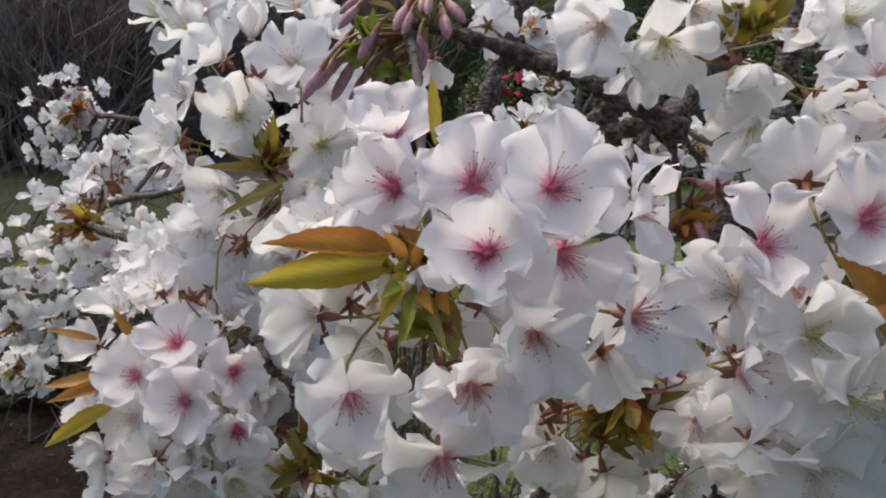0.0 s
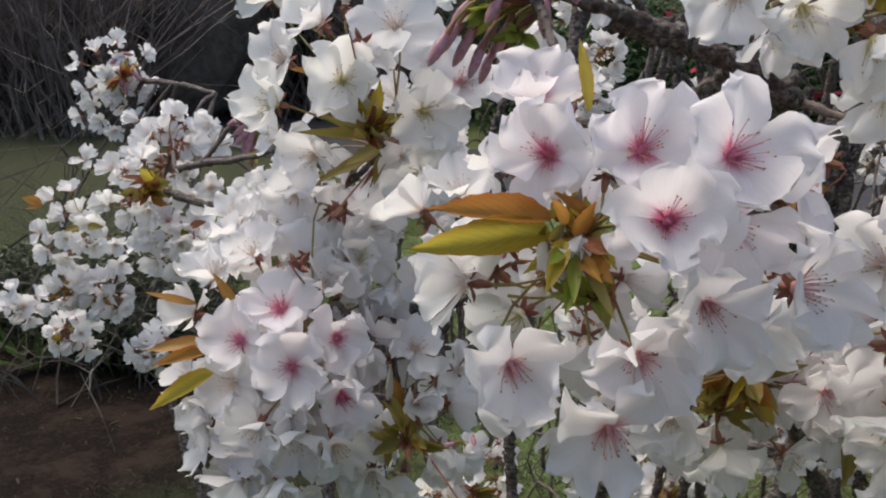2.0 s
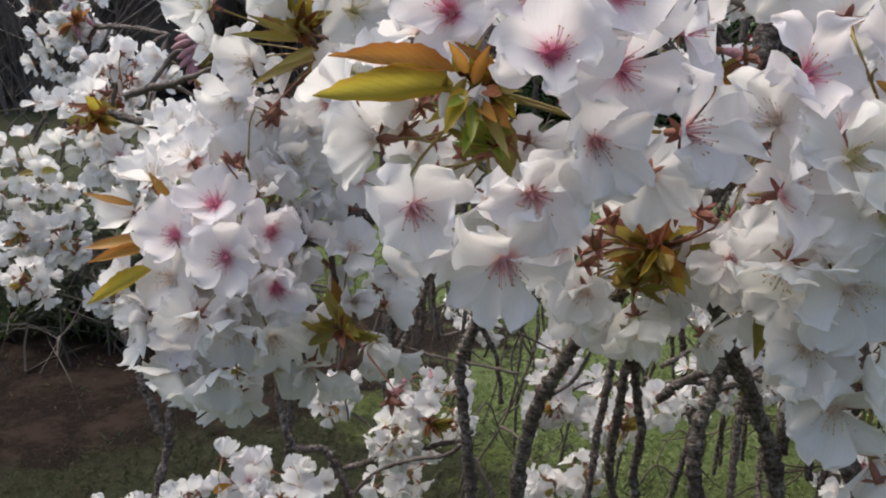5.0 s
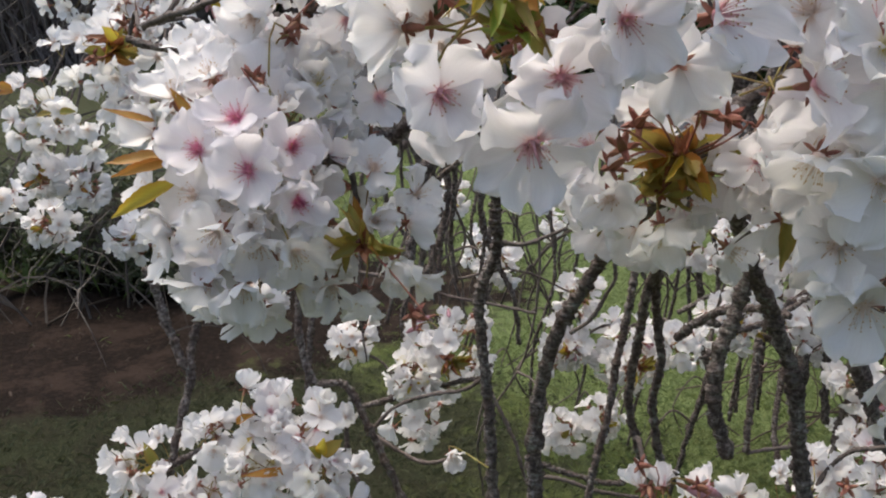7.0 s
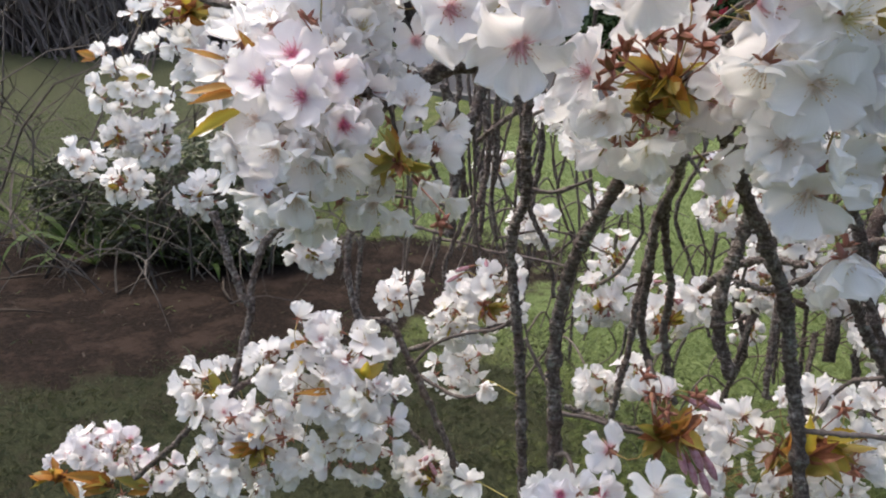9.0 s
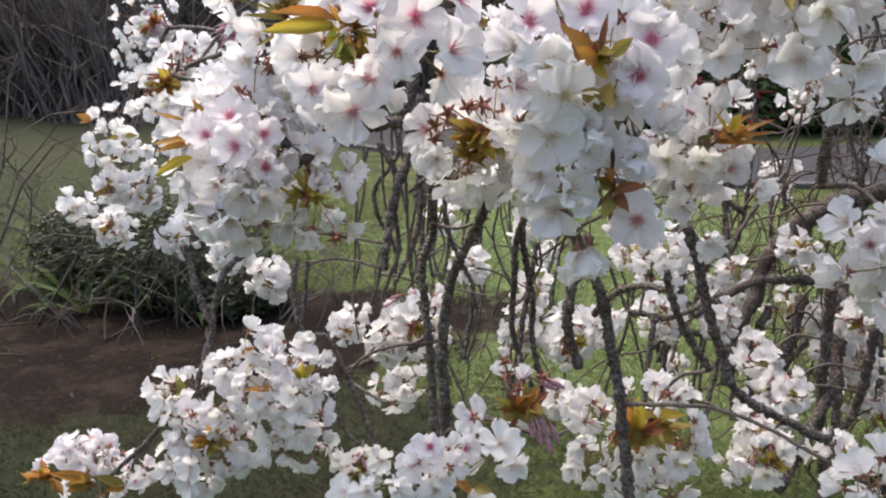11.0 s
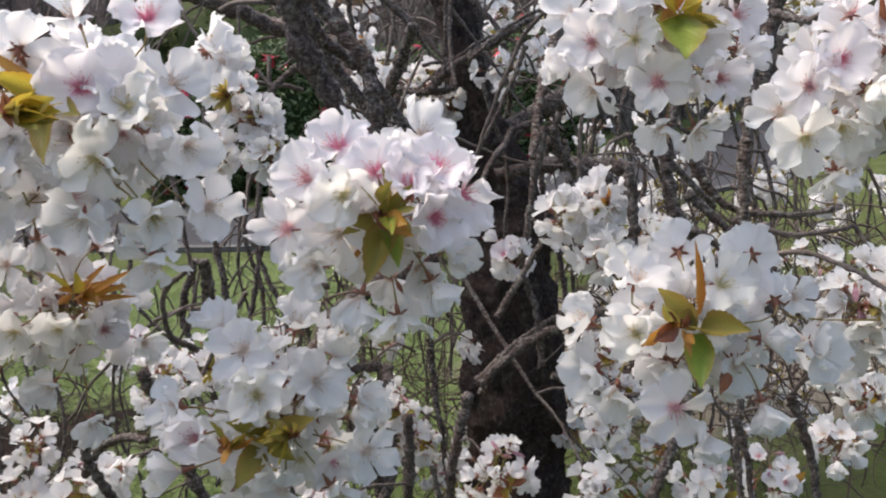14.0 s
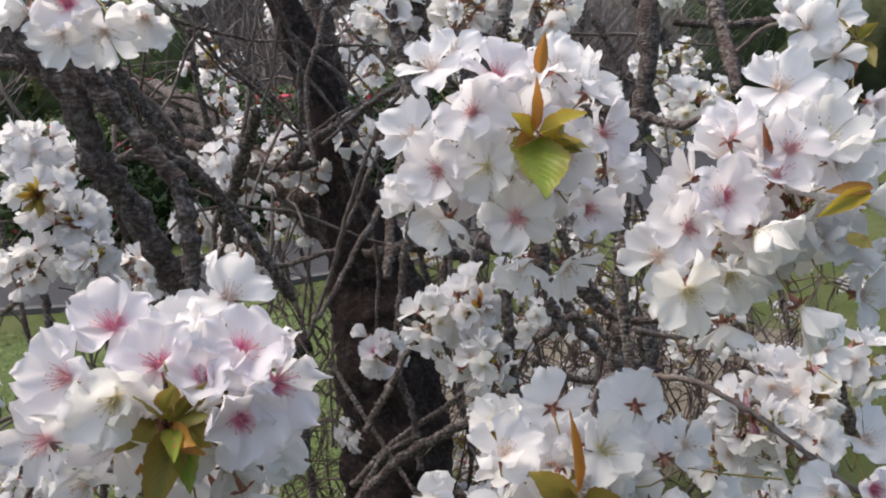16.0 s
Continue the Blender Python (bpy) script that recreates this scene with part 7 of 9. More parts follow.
flower(c, 0.3712, 0.4541, 1.3419, -112, -10, 0.99, "w")
flower(c, 0.4885, 0.4363, 1.4088, -40, 30, 0.99, "w")
flower(c, 0.4477, 0.4318, 1.4321, -84, 46, 1.04, "p")
flower(c, 0.3991, 0.4354, 1.4350, -113, 45, 1.04, "w")
leaf(c, 0.3726, 0.4242, 1.3757, 0.3335, 0.4123, 1.3685, 0.033, -100, 39, "g")
leaf(c, 0.3754, 0.4239, 1.3782, 0.3410, 0.4169, 1.3985, 0.030, -110, 28, "y")
leaf(c, 0.3724, 0.4236, 1.3731, 0.3692, 0.3894, 1.3349, 0.033, -109, 37, "g")
leaf(c, 0.3775, 0.4222, 1.3730, 0.3965, 0.3889, 1.3667, 0.027, -108, 46, "g")
leaf(c, 0.3731, 0.4252, 1.3809, 0.3397, 0.4369, 1.4149, 0.018, -101, 43, "o")
fill(c, 9, .058, 253, Vector((0.0032, 0.0113, -0.0025)))
fill(c, 25, .06, 53, Vector((0.0092, 0.0329, -0.0074)))
tuft(c, 9, .05, 531, Vector((-0.0293, -0.0992, -0.0049)), "gyg")
fill(c, 16, .075, 533, Vector((0.0079, 0.0282, -0.0064)))
fill(c, 8, .05, 831, Vector((-0.0994, 0.0063, 0.0153)))
fill(c, 8, .05, 832, Vector((-0.0538, -0.0052, -0.0693)))
fill(c, 16, .036, 913, Vector((0.0330, -0.0261, -0.0120)), "wwwyqw", 1.06)
c = cluster(0.5947, 0.3560, 1.2724, "white and rose pink cherry blossom cluster over green leaves")
flower(c, 0.5357, 0.3265, 1.3152, -130, 20, 1.01, "q")
flower(c, 0.5624, 0.3426, 1.3336, -124, 48, 1.01, "p")
flower(c, 0.5548, 0.3067, 1.3050, -106, 2, 1.01, "y")
flower(c, 0.5781, 0.3067, 1.3180, -113, 28, 0.96, "p")
flower(c, 0.5973, 0.2979, 1.3082, -90, 41, 0.90, "p")
flower(c, 0.6196, 0.3026, 1.3164, -82, 32, 1.01, "p")
flower(c, 0.6349, 0.2987, 1.2978, -53, 12, 1.05, "p")
flower(c, 0.6110, 0.2883, 1.2860, -90, -4, 1.01, "p")
flower(c, 0.5213, 0.3352, 1.2818, -142, -2, 0.96, "q")
flower(c, 0.5376, 0.3343, 1.2538, -125, -8, 0.96, "w")
flower(c, 0.5635, 0.3150, 1.2319, -137, -57, 0.96, "w")
flower(c, 0.5872, 0.3086, 1.2156, -97, -55, 0.96, "w")
flower(c, 0.6124, 0.3045, 1.2375, -69, -51, 0.96, "w")
flower(c, 0.6262, 0.3097, 1.2592, -64, -8, 0.96, "w")
flower(c, 0.5316, 0.3636, 1.3054, -172, 4, 0.90, "w")
flower(c, 0.6254, 0.3483, 1.3373, -79, 45, 0.96, "w")
leaf(c, 0.5850, 0.3188, 1.2848, 0.5495, 0.2979, 1.2802, 0.026, -106, 46, "g")
leaf(c, 0.5837, 0.3080, 1.2825, 0.5600, 0.2818, 1.2476, 0.036, -101, 35, "g")
leaf(c, 0.5837, 0.3080, 1.2825, 0.5804, 0.2767, 1.2573, 0.026, -100, 39, "f")
leaf(c, 0.5884, 0.3172, 1.2827, 0.5944, 0.2863, 1.2748, 0.024, -118, 32, "g")
leaf(c, 0.5875, 0.3192, 1.2905, 0.5844, 0.2971, 1.3087, 0.022, -95, 32, "g")
leaf(c, 0.5921, 0.3465, 1.2740, 0.5546, 0.3220, 1.2499, 0.010, -122, 44, "o")
fill(c, 6, .058, 259, Vector((0.0039, 0.0111, -0.0024)))
fill(c, 12, .05, 59, Vector((0.0078, 0.0222, -0.0048)))
tuft(c, 5, .03, 61)
tuft(c, 5, .044, 541, Vector((-0.0190, -0.0646, 0.0180)), "gfgo")
fill(c, 16, .036, 941, Vector((-0.0075, -0.0099, 0.0153)), "wwwyqw", 1.06)
c = cluster(0.5116, 0.3952, 1.1135, "round white cherry blossom cluster with a leafy green centre")
flower(c, 0.4833, 0.3574, 1.1934, -112, 29, 0.97, "w")
flower(c, 0.4876, 0.3441, 1.1633, -105, 19, 1.03, "y")
flower(c, 0.4437, 0.3506, 1.1376, -121, 14, 1.03, "q")
flower(c, 0.5233, 0.3642, 1.2026, -75, 60, 0.97, "w")
flower(c, 0.5486, 0.3522, 1.1807, -79, 35, 0.97, "w")
flower(c, 0.5624, 0.3455, 1.1446, -59, 16, 0.97, "w")
flower(c, 0.5618, 0.3372, 1.1072, -73, 4, 0.97, "w")
flower(c, 0.5342, 0.3348, 1.0856, -64, -36, 0.97, "w")
flower(c, 0.4979, 0.3310, 1.0942, -108, -9, 0.97, "w")
flower(c, 0.4617, 0.3402, 1.0900, -110, -17, 0.97, "q")
flower(c, 0.4304, 0.3638, 1.1086, -176, -3, 0.97, "w")
flower(c, 0.4330, 0.3781, 1.1521, -149, 18, 0.97, "w")
flower(c, 0.4708, 0.3946, 1.2013, -152, 70, 0.88, "w")
flower(c, 0.5310, 0.3480, 1.1638, -65, 13, 0.97, "w")
flower(c, 0.4820, 0.3499, 1.0641, -102, -60, 0.92, "w")
leaf(c, 0.4899, 0.3464, 1.1294, 0.4636, 0.3274, 1.1536, 0.030, -88, 36, "g")
leaf(c, 0.4897, 0.3459, 1.1268, 0.4647, 0.3169, 1.1083, 0.033, -90, 42, "g")
leaf(c, 0.4951, 0.3450, 1.1293, 0.5229, 0.3104, 1.1519, 0.030, -101, 34, "g")
leaf(c, 0.4948, 0.3444, 1.1267, 0.5062, 0.3040, 1.1262, 0.025, -104, 31, "g")
leaf(c, 0.4925, 0.3457, 1.1293, 0.4934, 0.3127, 1.1490, 0.027, -118, 43, "y")
fill(c, 9, .058, 267, Vector((0.0032, 0.0113, -0.0025)))
fill(c, 12, .05, 67, Vector((0.0063, 0.0226, -0.0051)))
tuft(c, 6, .03, 71)
tuft(c, 6, .034, 551, Vector((-0.0495, -0.0714, 0.0225)), "ggo")
tuft(c, 6, .034, 552, Vector((-0.0044, -0.0826, 0.0288)), "ggy")
fill(c, 16, .036, 968, Vector((-0.0088, -0.0144, 0.0258)), "wwwyqw", 1.06)
c = cluster(0.8521, 0.3585, 1.4133, "round white cherry blossom cluster with a broad green leaf")
flower(c, 0.8110, 0.3359, 1.4536, -110, 32, 0.94, "p")
flower(c, 0.7891, 0.3317, 1.4325, -125, 12, 0.98, "q")
flower(c, 0.7686, 0.3472, 1.3983, -133, 3, 0.98, "q")
flower(c, 0.7917, 0.3239, 1.3984, -130, -3, 0.94, "y")
flower(c, 0.8038, 0.3114, 1.3652, -118, -6, 0.98, "q")
flower(c, 0.8516, 0.3040, 1.3652, -97, 0, 0.98, "q")
flower(c, 0.8801, 0.3320, 1.4396, -66, 42, 0.94, "w")
flower(c, 0.8696, 0.3520, 1.4568, -108, 37, 0.94, "w")
flower(c, 0.7840, 0.3742, 1.4624, -140, 61, 0.98, "w")
flower(c, 0.7677, 0.3746, 1.4204, -146, 14, 0.94, "w")
flower(c, 0.7640, 0.3747, 1.3808, -161, -0, 0.94, "w")
flower(c, 0.7778, 0.3585, 1.3629, -161, -28, 0.98, "w")
flower(c, 0.8221, 0.3297, 1.3307, -145, -53, 0.94, "w")
flower(c, 0.8496, 0.3263, 1.3268, -92, -46, 0.94, "w")
flower(c, 0.8782, 0.3164, 1.4126, -83, 9, 0.94, "q")
flower(c, 0.8809, 0.3157, 1.3858, -53, -15, 0.94, "w")
flower(c, 0.8070, 0.3870, 1.4720, -119, 53, 0.94, "w")
leaf(c, 0.8234, 0.3162, 1.4135, 0.7957, 0.2672, 1.3806, 0.062, -108, 32, "f")
leaf(c, 0.8253, 0.3156, 1.4151, 0.8340, 0.2735, 1.4274, 0.030, -110, 43, "y")
leaf(c, 0.8237, 0.3164, 1.4153, 0.7993, 0.3034, 1.4308, 0.020, -100, 24, "y")
leaf(c, 0.8239, 0.3166, 1.4170, 0.8162, 0.2986, 1.4517, 0.015, -103, 42, "o")
leaf(c, 0.8326, 0.3192, 1.4541, 0.8308, 0.3078, 1.4793, 0.015, -121, 34, "o")
leaf(c, 0.8234, 0.3162, 1.4135, 0.7976, 0.3001, 1.4087, 0.018, -111, 44, "o")
fill(c, 9, .058, 273, Vector((0.0054, 0.0105, -0.0020)))
fill(c, 16, .05, 73, Vector((0.0108, 0.0211, -0.0040)))
tuft(c, 5, .036, 572, Vector((-0.0224, -0.0429, -0.0026)), "gyg")
fill(c, 16, .036, 996, Vector((-0.0286, 0.0104, -0.0095)), "wwwyqw", 1.06)
c = cluster(0.9640, 0.2403, 1.3630, "white cherry blossom cluster with bronze leaves and wavy petals")
flower(c, 0.8862, 0.2195, 1.3733, -123, 19, 0.96, "p")
flower(c, 0.8701, 0.2305, 1.3579, -127, 7, 0.96, "q")
flower(c, 0.8932, 0.2007, 1.3536, -106, -14, 0.96, "y")
flower(c, 0.9282, 0.2082, 1.3974, -113, 28, 0.91, "q")
flower(c, 0.9141, 0.2397, 1.4053, -149, 53, 0.87, "q")
flower(c, 0.9541, 0.2356, 1.4317, -129, 42, 0.96, "w")
flower(c, 0.8566, 0.2194, 1.3230, -122, -6, 0.96, "y")
flower(c, 0.8870, 0.2163, 1.3284, -127, -22, 0.91, "y")
flower(c, 0.9091, 0.1843, 1.3097, -89, -41, 0.96, "y")
flower(c, 0.9651, 0.2041, 1.3855, -104, 4, 0.91, "w")
flower(c, 0.9941, 0.2081, 1.3949, -93, 13, 0.87, "w")
flower(c, 0.9552, 0.2063, 1.3399, -92, 0, 0.87, "w")
flower(c, 0.8588, 0.2442, 1.3394, -148, 21, 0.87, "w")
flower(c, 0.9764, 0.2045, 1.3282, -75, -6, 0.87, "w")
flower(c, 0.9784, 0.2201, 1.4156, 25, 55, 0.83, "w")
flower(c, 0.8871, 0.2215, 1.2966, -117, -62, 0.83, "w")
flower(c, 0.9702, 0.1921, 1.3060, -96, -0, 0.87, "w")
flower(c, 0.9371, 0.2366, 1.3911, -120, 26, 0.87, "w")
leaf(c, 0.9531, 0.1734, 1.3713, 0.9113, 0.1759, 1.3619, 0.018, -111, 37, "y")
leaf(c, 0.9550, 0.1730, 1.3743, 0.9218, 0.1787, 1.3746, 0.015, -115, 26, "o")
leaf(c, 0.9383, 0.1767, 1.3487, 0.9362, 0.1596, 1.3427, 0.018, -120, 35, "g")
leaf(c, 0.9174, 0.2174, 1.3866, 0.9011, 0.2027, 1.4156, 0.013, -125, 44, "r")
fill(c, 9, .058, 279, Vector((0.0054, 0.0105, -0.0020)))
fill(c, 16, .05, 79, Vector((0.0108, 0.0211, -0.0040)))
tuft(c, 4, .03, 83)
fill(c, 16, .036, 926, Vector((-0.0346, 0.0039, -0.0031)), "wwwyqw", 1.06)
c = cluster(0.8496, 0.3196, 1.1675, "white cherry blossom cluster with yellow green and bronze leaves")
flower(c, 0.7606, 0.2786, 1.1833, -119, 17, 1.10, "y")
flower(c, 0.7787, 0.3058, 1.2141, -93, 57, 1.05, "w")
flower(c, 0.8400, 0.2830, 1.2082, -83, 31, 1.05, "y")
flower(c, 0.7425, 0.3177, 1.1848, 179, 29, 0.99, "w")
flower(c, 0.7396, 0.3057, 1.1496, -152, 3, 1.05, "w")
flower(c, 0.7816, 0.2594, 1.1281, -107, -9, 1.10, "q")
flower(c, 0.8630, 0.2602, 1.1142, -103, -50, 0.99, "w")
flower(c, 0.8760, 0.2764, 1.1606, -59, 4, 0.99, "w")
flower(c, 0.9274, 0.2761, 1.1426, -75, 16, 1.05, "w")
flower(c, 0.8951, 0.2863, 1.1880, 62, 18, 0.94, "w")
flower(c, 0.7617, 0.3095, 1.1279, -134, -41, 0.99, "w")
flower(c, 0.8247, 0.2790, 1.0887, -108, -26, 0.99, "w")
flower(c, 0.8273, 0.3193, 1.2303, 64, 16, 0.99, "w")
flower(c, 0.8825, 0.2986, 1.2247, 47, 11, 0.99, "w")
flower(c, 0.8592, 0.2889, 1.1408, -86, -18, 0.99, "w")
leaf(c, 0.8136, 0.2755, 1.1801, 0.7720, 0.2660, 1.2192, 0.035, -124, 35, "g")
leaf(c, 0.8156, 0.2747, 1.1800, 0.8317, 0.2377, 1.1852, 0.035, -100, 33, "g")
leaf(c, 0.8130, 0.2748, 1.1759, 0.7889, 0.2392, 1.1471, 0.037, -121, 44, "f")
leaf(c, 0.8146, 0.2769, 1.1886, 0.8043, 0.2669, 1.2508, 0.015, -96, 44, "o")
leaf(c, 0.8115, 0.2762, 1.1803, 0.7757, 0.2543, 1.1960, 0.033, -115, 37, "g")
leaf(c, 0.8316, 0.2616, 1.1450, 0.8141, 0.2492, 1.1344, 0.015, -117, 39, "r")
fill(c, 9, .058, 289, Vector((0.0039, 0.0111, -0.0024)))
fill(c, 12, .05, 89, Vector((0.0078, 0.0222, -0.0048)))
tuft(c, 4, .03, 97)
tuft(c, 3, .042, 571, Vector((-0.0744, -0.0753, 0.0286)), "ogro")
fill(c, 16, .036, 953, Vector((-0.0196, -0.0020, -0.0018)), "wwwyqw", 1.06)
c = cluster(0.5948, 0.5678, 1.5513, "white cherry blossoms hanging from a rough branch")
flower(c, 0.5513, 0.5166, 1.5241, -146, -8, 0.96, "w")
flower(c, 0.5703, 0.4919, 1.5057, -110, -12, 0.96, "w")
flower(c, 0.5940, 0.4797, 1.5055, -109, -35, 0.96, "w")
flower(c, 0.6205, 0.4792, 1.5142, -92, -16, 0.96, "w")
flower(c, 0.5741, 0.4821, 1.5244, -112, 11, 0.96, "p")
flower(c, 0.6406, 0.4840, 1.5336, -75, 10, 0.96, "w")
c = cluster(1.2169, 0.3701, 1.4696, "white cherry blossoms beside olive leaves")
flower(c, 1.1427, 0.3647, 1.4806, -138, 23, 0.96, "w")
flower(c, 1.1446, 0.3893, 1.4957, -128, 18, 0.87, "w")
flower(c, 1.1604, 0.3507, 1.4550, -137, -15, 0.87, "w")
flower(c, 1.1804, 0.3329, 1.4148, -112, -6, 0.87, "q")
flower(c, 1.1836, 0.3682, 1.4898, -121, 33, 0.87, "w")
flower(c, 1.1690, 0.3916, 1.4535, -155, -1, 0.87, "w")
leaf(c, 1.1983, 0.3567, 1.4687, 1.1966, 0.3371, 1.4807, 0.020, -110, 32, "g")
leaf(c, 1.1979, 0.3565, 1.4663, 1.1888, 0.3339, 1.4429, 0.024, -122, 33, "g")
leaf(c, 1.1961, 0.3579, 1.4689, 1.1654, 0.3545, 1.4883, 0.016, -120, 41, "g")
leaf(c, 1.1975, 0.3562, 1.4638, 1.1746, 0.3502, 1.4305, 0.012, -115, 37, "r")
c = cluster(0.9633, 0.1711, 1.1761, "blush pink cherry blossoms at the branch tip")
flower(c, 0.9344, 0.1568, 1.2032, -126, 14, 0.91, "p")
flower(c, 0.9602, 0.1805, 1.2176, -112, 40, 0.87, "w")
flower(c, 0.9322, 0.1789, 1.1934, -178, 23, 0.87, "w")
flower(c, 0.9298, 0.3030, 1.1802, -85, 42, 0.87, "w")
flower(c, 1.1576, 0.3595, 1.1928, -102, 23, 0.87, "w")
c = cluster(-0.2496, 0.8264, 0.7602, "white cherry blossom cluster on a low drooping branch")
fill(c, 8, 0.026, 1200, Vector((0.0209, -0.0264, 0.0941)), "wwwwyq", 0.88)
fill(c, 8, 0.026, 1201, Vector((0.0700, -0.0464, 0.0892)), "wwwwyq", 0.88)
fill(c, 7, 0.023, 1202, Vector((-0.0532, -0.0264, 0.0571)), "wwwwyq", 0.88)
fill(c, 11, 0.033, 1203, Vector((0.0153, -0.0664, 0.0364)), "wwwwyq", 0.88)
fill(c, 10, 0.030, 1204, Vector((0.0760, -0.0764, 0.0358)), "wwwwyq", 0.88)
fill(c, 9, 0.032, 1205, Vector((0.0378, -0.0564, -0.0489)), "wwwwyq", 0.88)
fill(c, 8, 0.030, 1206, Vector((0.0762, -0.0264, -0.0751)), "wwwwyq", 0.88)
flower(c, -0.2553, 0.7835, 0.8839, 82, 26, 0.89, "w")
flower(c, -0.2315, 0.7987, 0.8625, -59, 37, 0.82, "q")
flower(c, -0.2168, 0.7723, 0.8446, -92, 33, 0.89, "w")
flower(c, -0.2520, 0.7840, 0.8226, -104, 48, 0.82, "w")
flower(c, -0.1921, 0.7402, 0.8085, -76, 39, 0.85, "w")
flower(c, -0.1666, 0.7230, 0.7848, -86, 8, 0.96, "w")
flower(c, -0.1364, 0.7225, 0.7784, 70, -16, 0.92, "q")
flower(c, -0.1314, 0.7435, 0.8084, -44, 51, 0.85, "w")
flower(c, -0.1631, 0.7507, 0.8036, -54, 46, 0.74, "w")
flower(c, -0.1757, 0.7292, 0.7422, -99, -34, 0.89, "w")
flower(c, -0.1359, 0.7412, 0.7399, -51, -12, 0.82, "w")
flower(c, -0.3047, 0.8220, 0.8185, -88, 30, 0.82, "w")
flower(c, -0.3321, 0.8363, 0.8027, -122, 23, 0.77, "w")
flower(c, -0.2967, 0.8083, 0.7769, -115, 4, 0.82, "w")
flower(c, -0.2391, 0.7754, 0.7642, -85, 12, 0.85, "w")
flower(c, -0.2480, 0.7740, 0.7926, -93, 32, 0.82, "y")
flower(c, -0.2189, 0.7704, 0.7150, -83, -9, 0.85, "w")
flower(c, -0.1986, 0.7697, 0.6786, -107, -51, 0.82, "w")
flower(c, -0.2660, 0.7770, 0.6800, -83, -13, 0.85, "w")
flower(c, -0.1864, 0.8194, 0.8226, -65, 60, 0.74, "w")
flower(c, -0.1560, 0.8665, 0.8006, -71, 35, 0.74, "w")
leaf(c, -0.2022, 0.7397, 0.8085, -0.2515, 0.7180, 0.8152, 0.018, -72, 49, "o")
leaf(c, -0.2612, 0.7610, 0.8186, -0.2433, 0.7494, 0.8438, 0.018, -96, 52, "y")
leaf(c, -0.2651, 0.7707, 0.8480, -0.2424, 0.7662, 0.8620, 0.016, -82, 52, "o")
leaf(c, -0.1673, 0.7380, 0.8291, -0.1418, 0.7267, 0.8539, 0.026, -71, 43, "g")
leaf(c, -0.1673, 0.7380, 0.8291, -0.1615, 0.7267, 0.8571, 0.022, -80, 46, "y")
leaf(c, -0.1673, 0.7374, 0.8272, -0.1777, 0.7227, 0.8478, 0.022, -68, 50, "g")
leaf(c, -0.2761, 0.7736, 0.7960, -0.2509, 0.7637, 0.8251, 0.020, -77, 51, "y")
fill(c, 9, .07, 301, Vector((-0.0021, 0.0378, -0.0129)))
fill(c, 9, .034, 931, Vector((0.0352, -0.0378, 0.0230)), "wwwyw", 0.86)
c = cluster(-0.3398, 0.8298, 0.6606, "white cherry blossoms around an orange leaf tuft")
fill(c, 8, 0.023, 1220, Vector((-0.0788, 0.0102, 0.0876)), "wwwwyq", 0.88)
fill(c, 9, 0.028, 1221, Vector((-0.0290, -0.0198, 0.0634)), "wwwwyq", 0.88)
fill(c, 8, 0.025, 1222, Vector((0.0274, -0.0298, 0.0751)), "wwwwyq", 0.88)
fill(c, 10, 0.032, 1223, Vector((-0.0469, -0.0298, 0.0001)), "wwwwyq", 0.88)
fill(c, 10, 0.033, 1224, Vector((0.0373, -0.0298, 0.0030)), "wwwwyq", 0.88)
fill(c, 8, 0.030, 1225, Vector((-0.0121, -0.0298, -0.0429)), "wwwwyq", 0.88)
flower(c, -0.4236, 0.8526, 0.7413, -101, 25, 0.85, "w")
flower(c, -0.4338, 0.8705, 0.7645, -157, 57, 0.74, "w")
flower(c, -0.4344, 0.8509, 0.7069, -107, 4, 0.82, "w")
flower(c, -0.3665, 0.8075, 0.7238, 105, 4, 0.77, "q")
flower(c, -0.3355, 0.8014, 0.7317, -82, 39, 0.71, "q")
flower(c, -0.3116, 0.8134, 0.7322, -71, 37, 0.71, "q")
flower(c, -0.2968, 0.8250, 0.7018, -42, 19, 0.82, "w")
flower(c, -0.3883, 0.7948, 0.6900, -119, 10, 0.89, "w")
flower(c, -0.3467, 0.7816, 0.7065, -81, 11, 0.85, "w")
flower(c, -0.3538, 0.7566, 0.6653, -98, 5, 0.96, "w")
flower(c, -0.4002, 0.7779, 0.6421, -103, 12, 0.82, "w")
flower(c, -0.3193, 0.7728, 0.6450, -57, -11, 0.82, "w")
flower(c, -0.2860, 0.7982, 0.6523, -56, -4, 0.85, "w")
flower(c, -0.3974, 0.8820, 0.7613, -86, 49, 0.74, "w")
flower(c, -0.3722, 0.8821, 0.7575, -52, 45, 0.74, "w")
leaf(c, -0.3862, 0.8355, 0.7473, -0.3951, 0.8280, 0.7888, 0.024, -91, 48, "g")
leaf(c, -0.3862, 0.8355, 0.7473, -0.4019, 0.8145, 0.7500, 0.020, -94, 41, "y")
leaf(c, -0.3862, 0.8355, 0.7473, -0.3650, 0.8225, 0.7675, 0.016, -86, 47, "r")
leaf(c, -0.3209, 0.7787, 0.6939, -0.3251, 0.7604, 0.7342, 0.028, -84, 54, "o")
leaf(c, -0.3209, 0.7787, 0.6939, -0.3010, 0.7618, 0.7341, 0.026, -100, 47, "y")
leaf(c, -0.3209, 0.7787, 0.6939, -0.2892, 0.7533, 0.7072, 0.026, -67, 48, "o")
leaf(c, -0.3209, 0.7787, 0.6939, -0.3216, 0.7453, 0.6891, 0.026, -84, 43, "g")
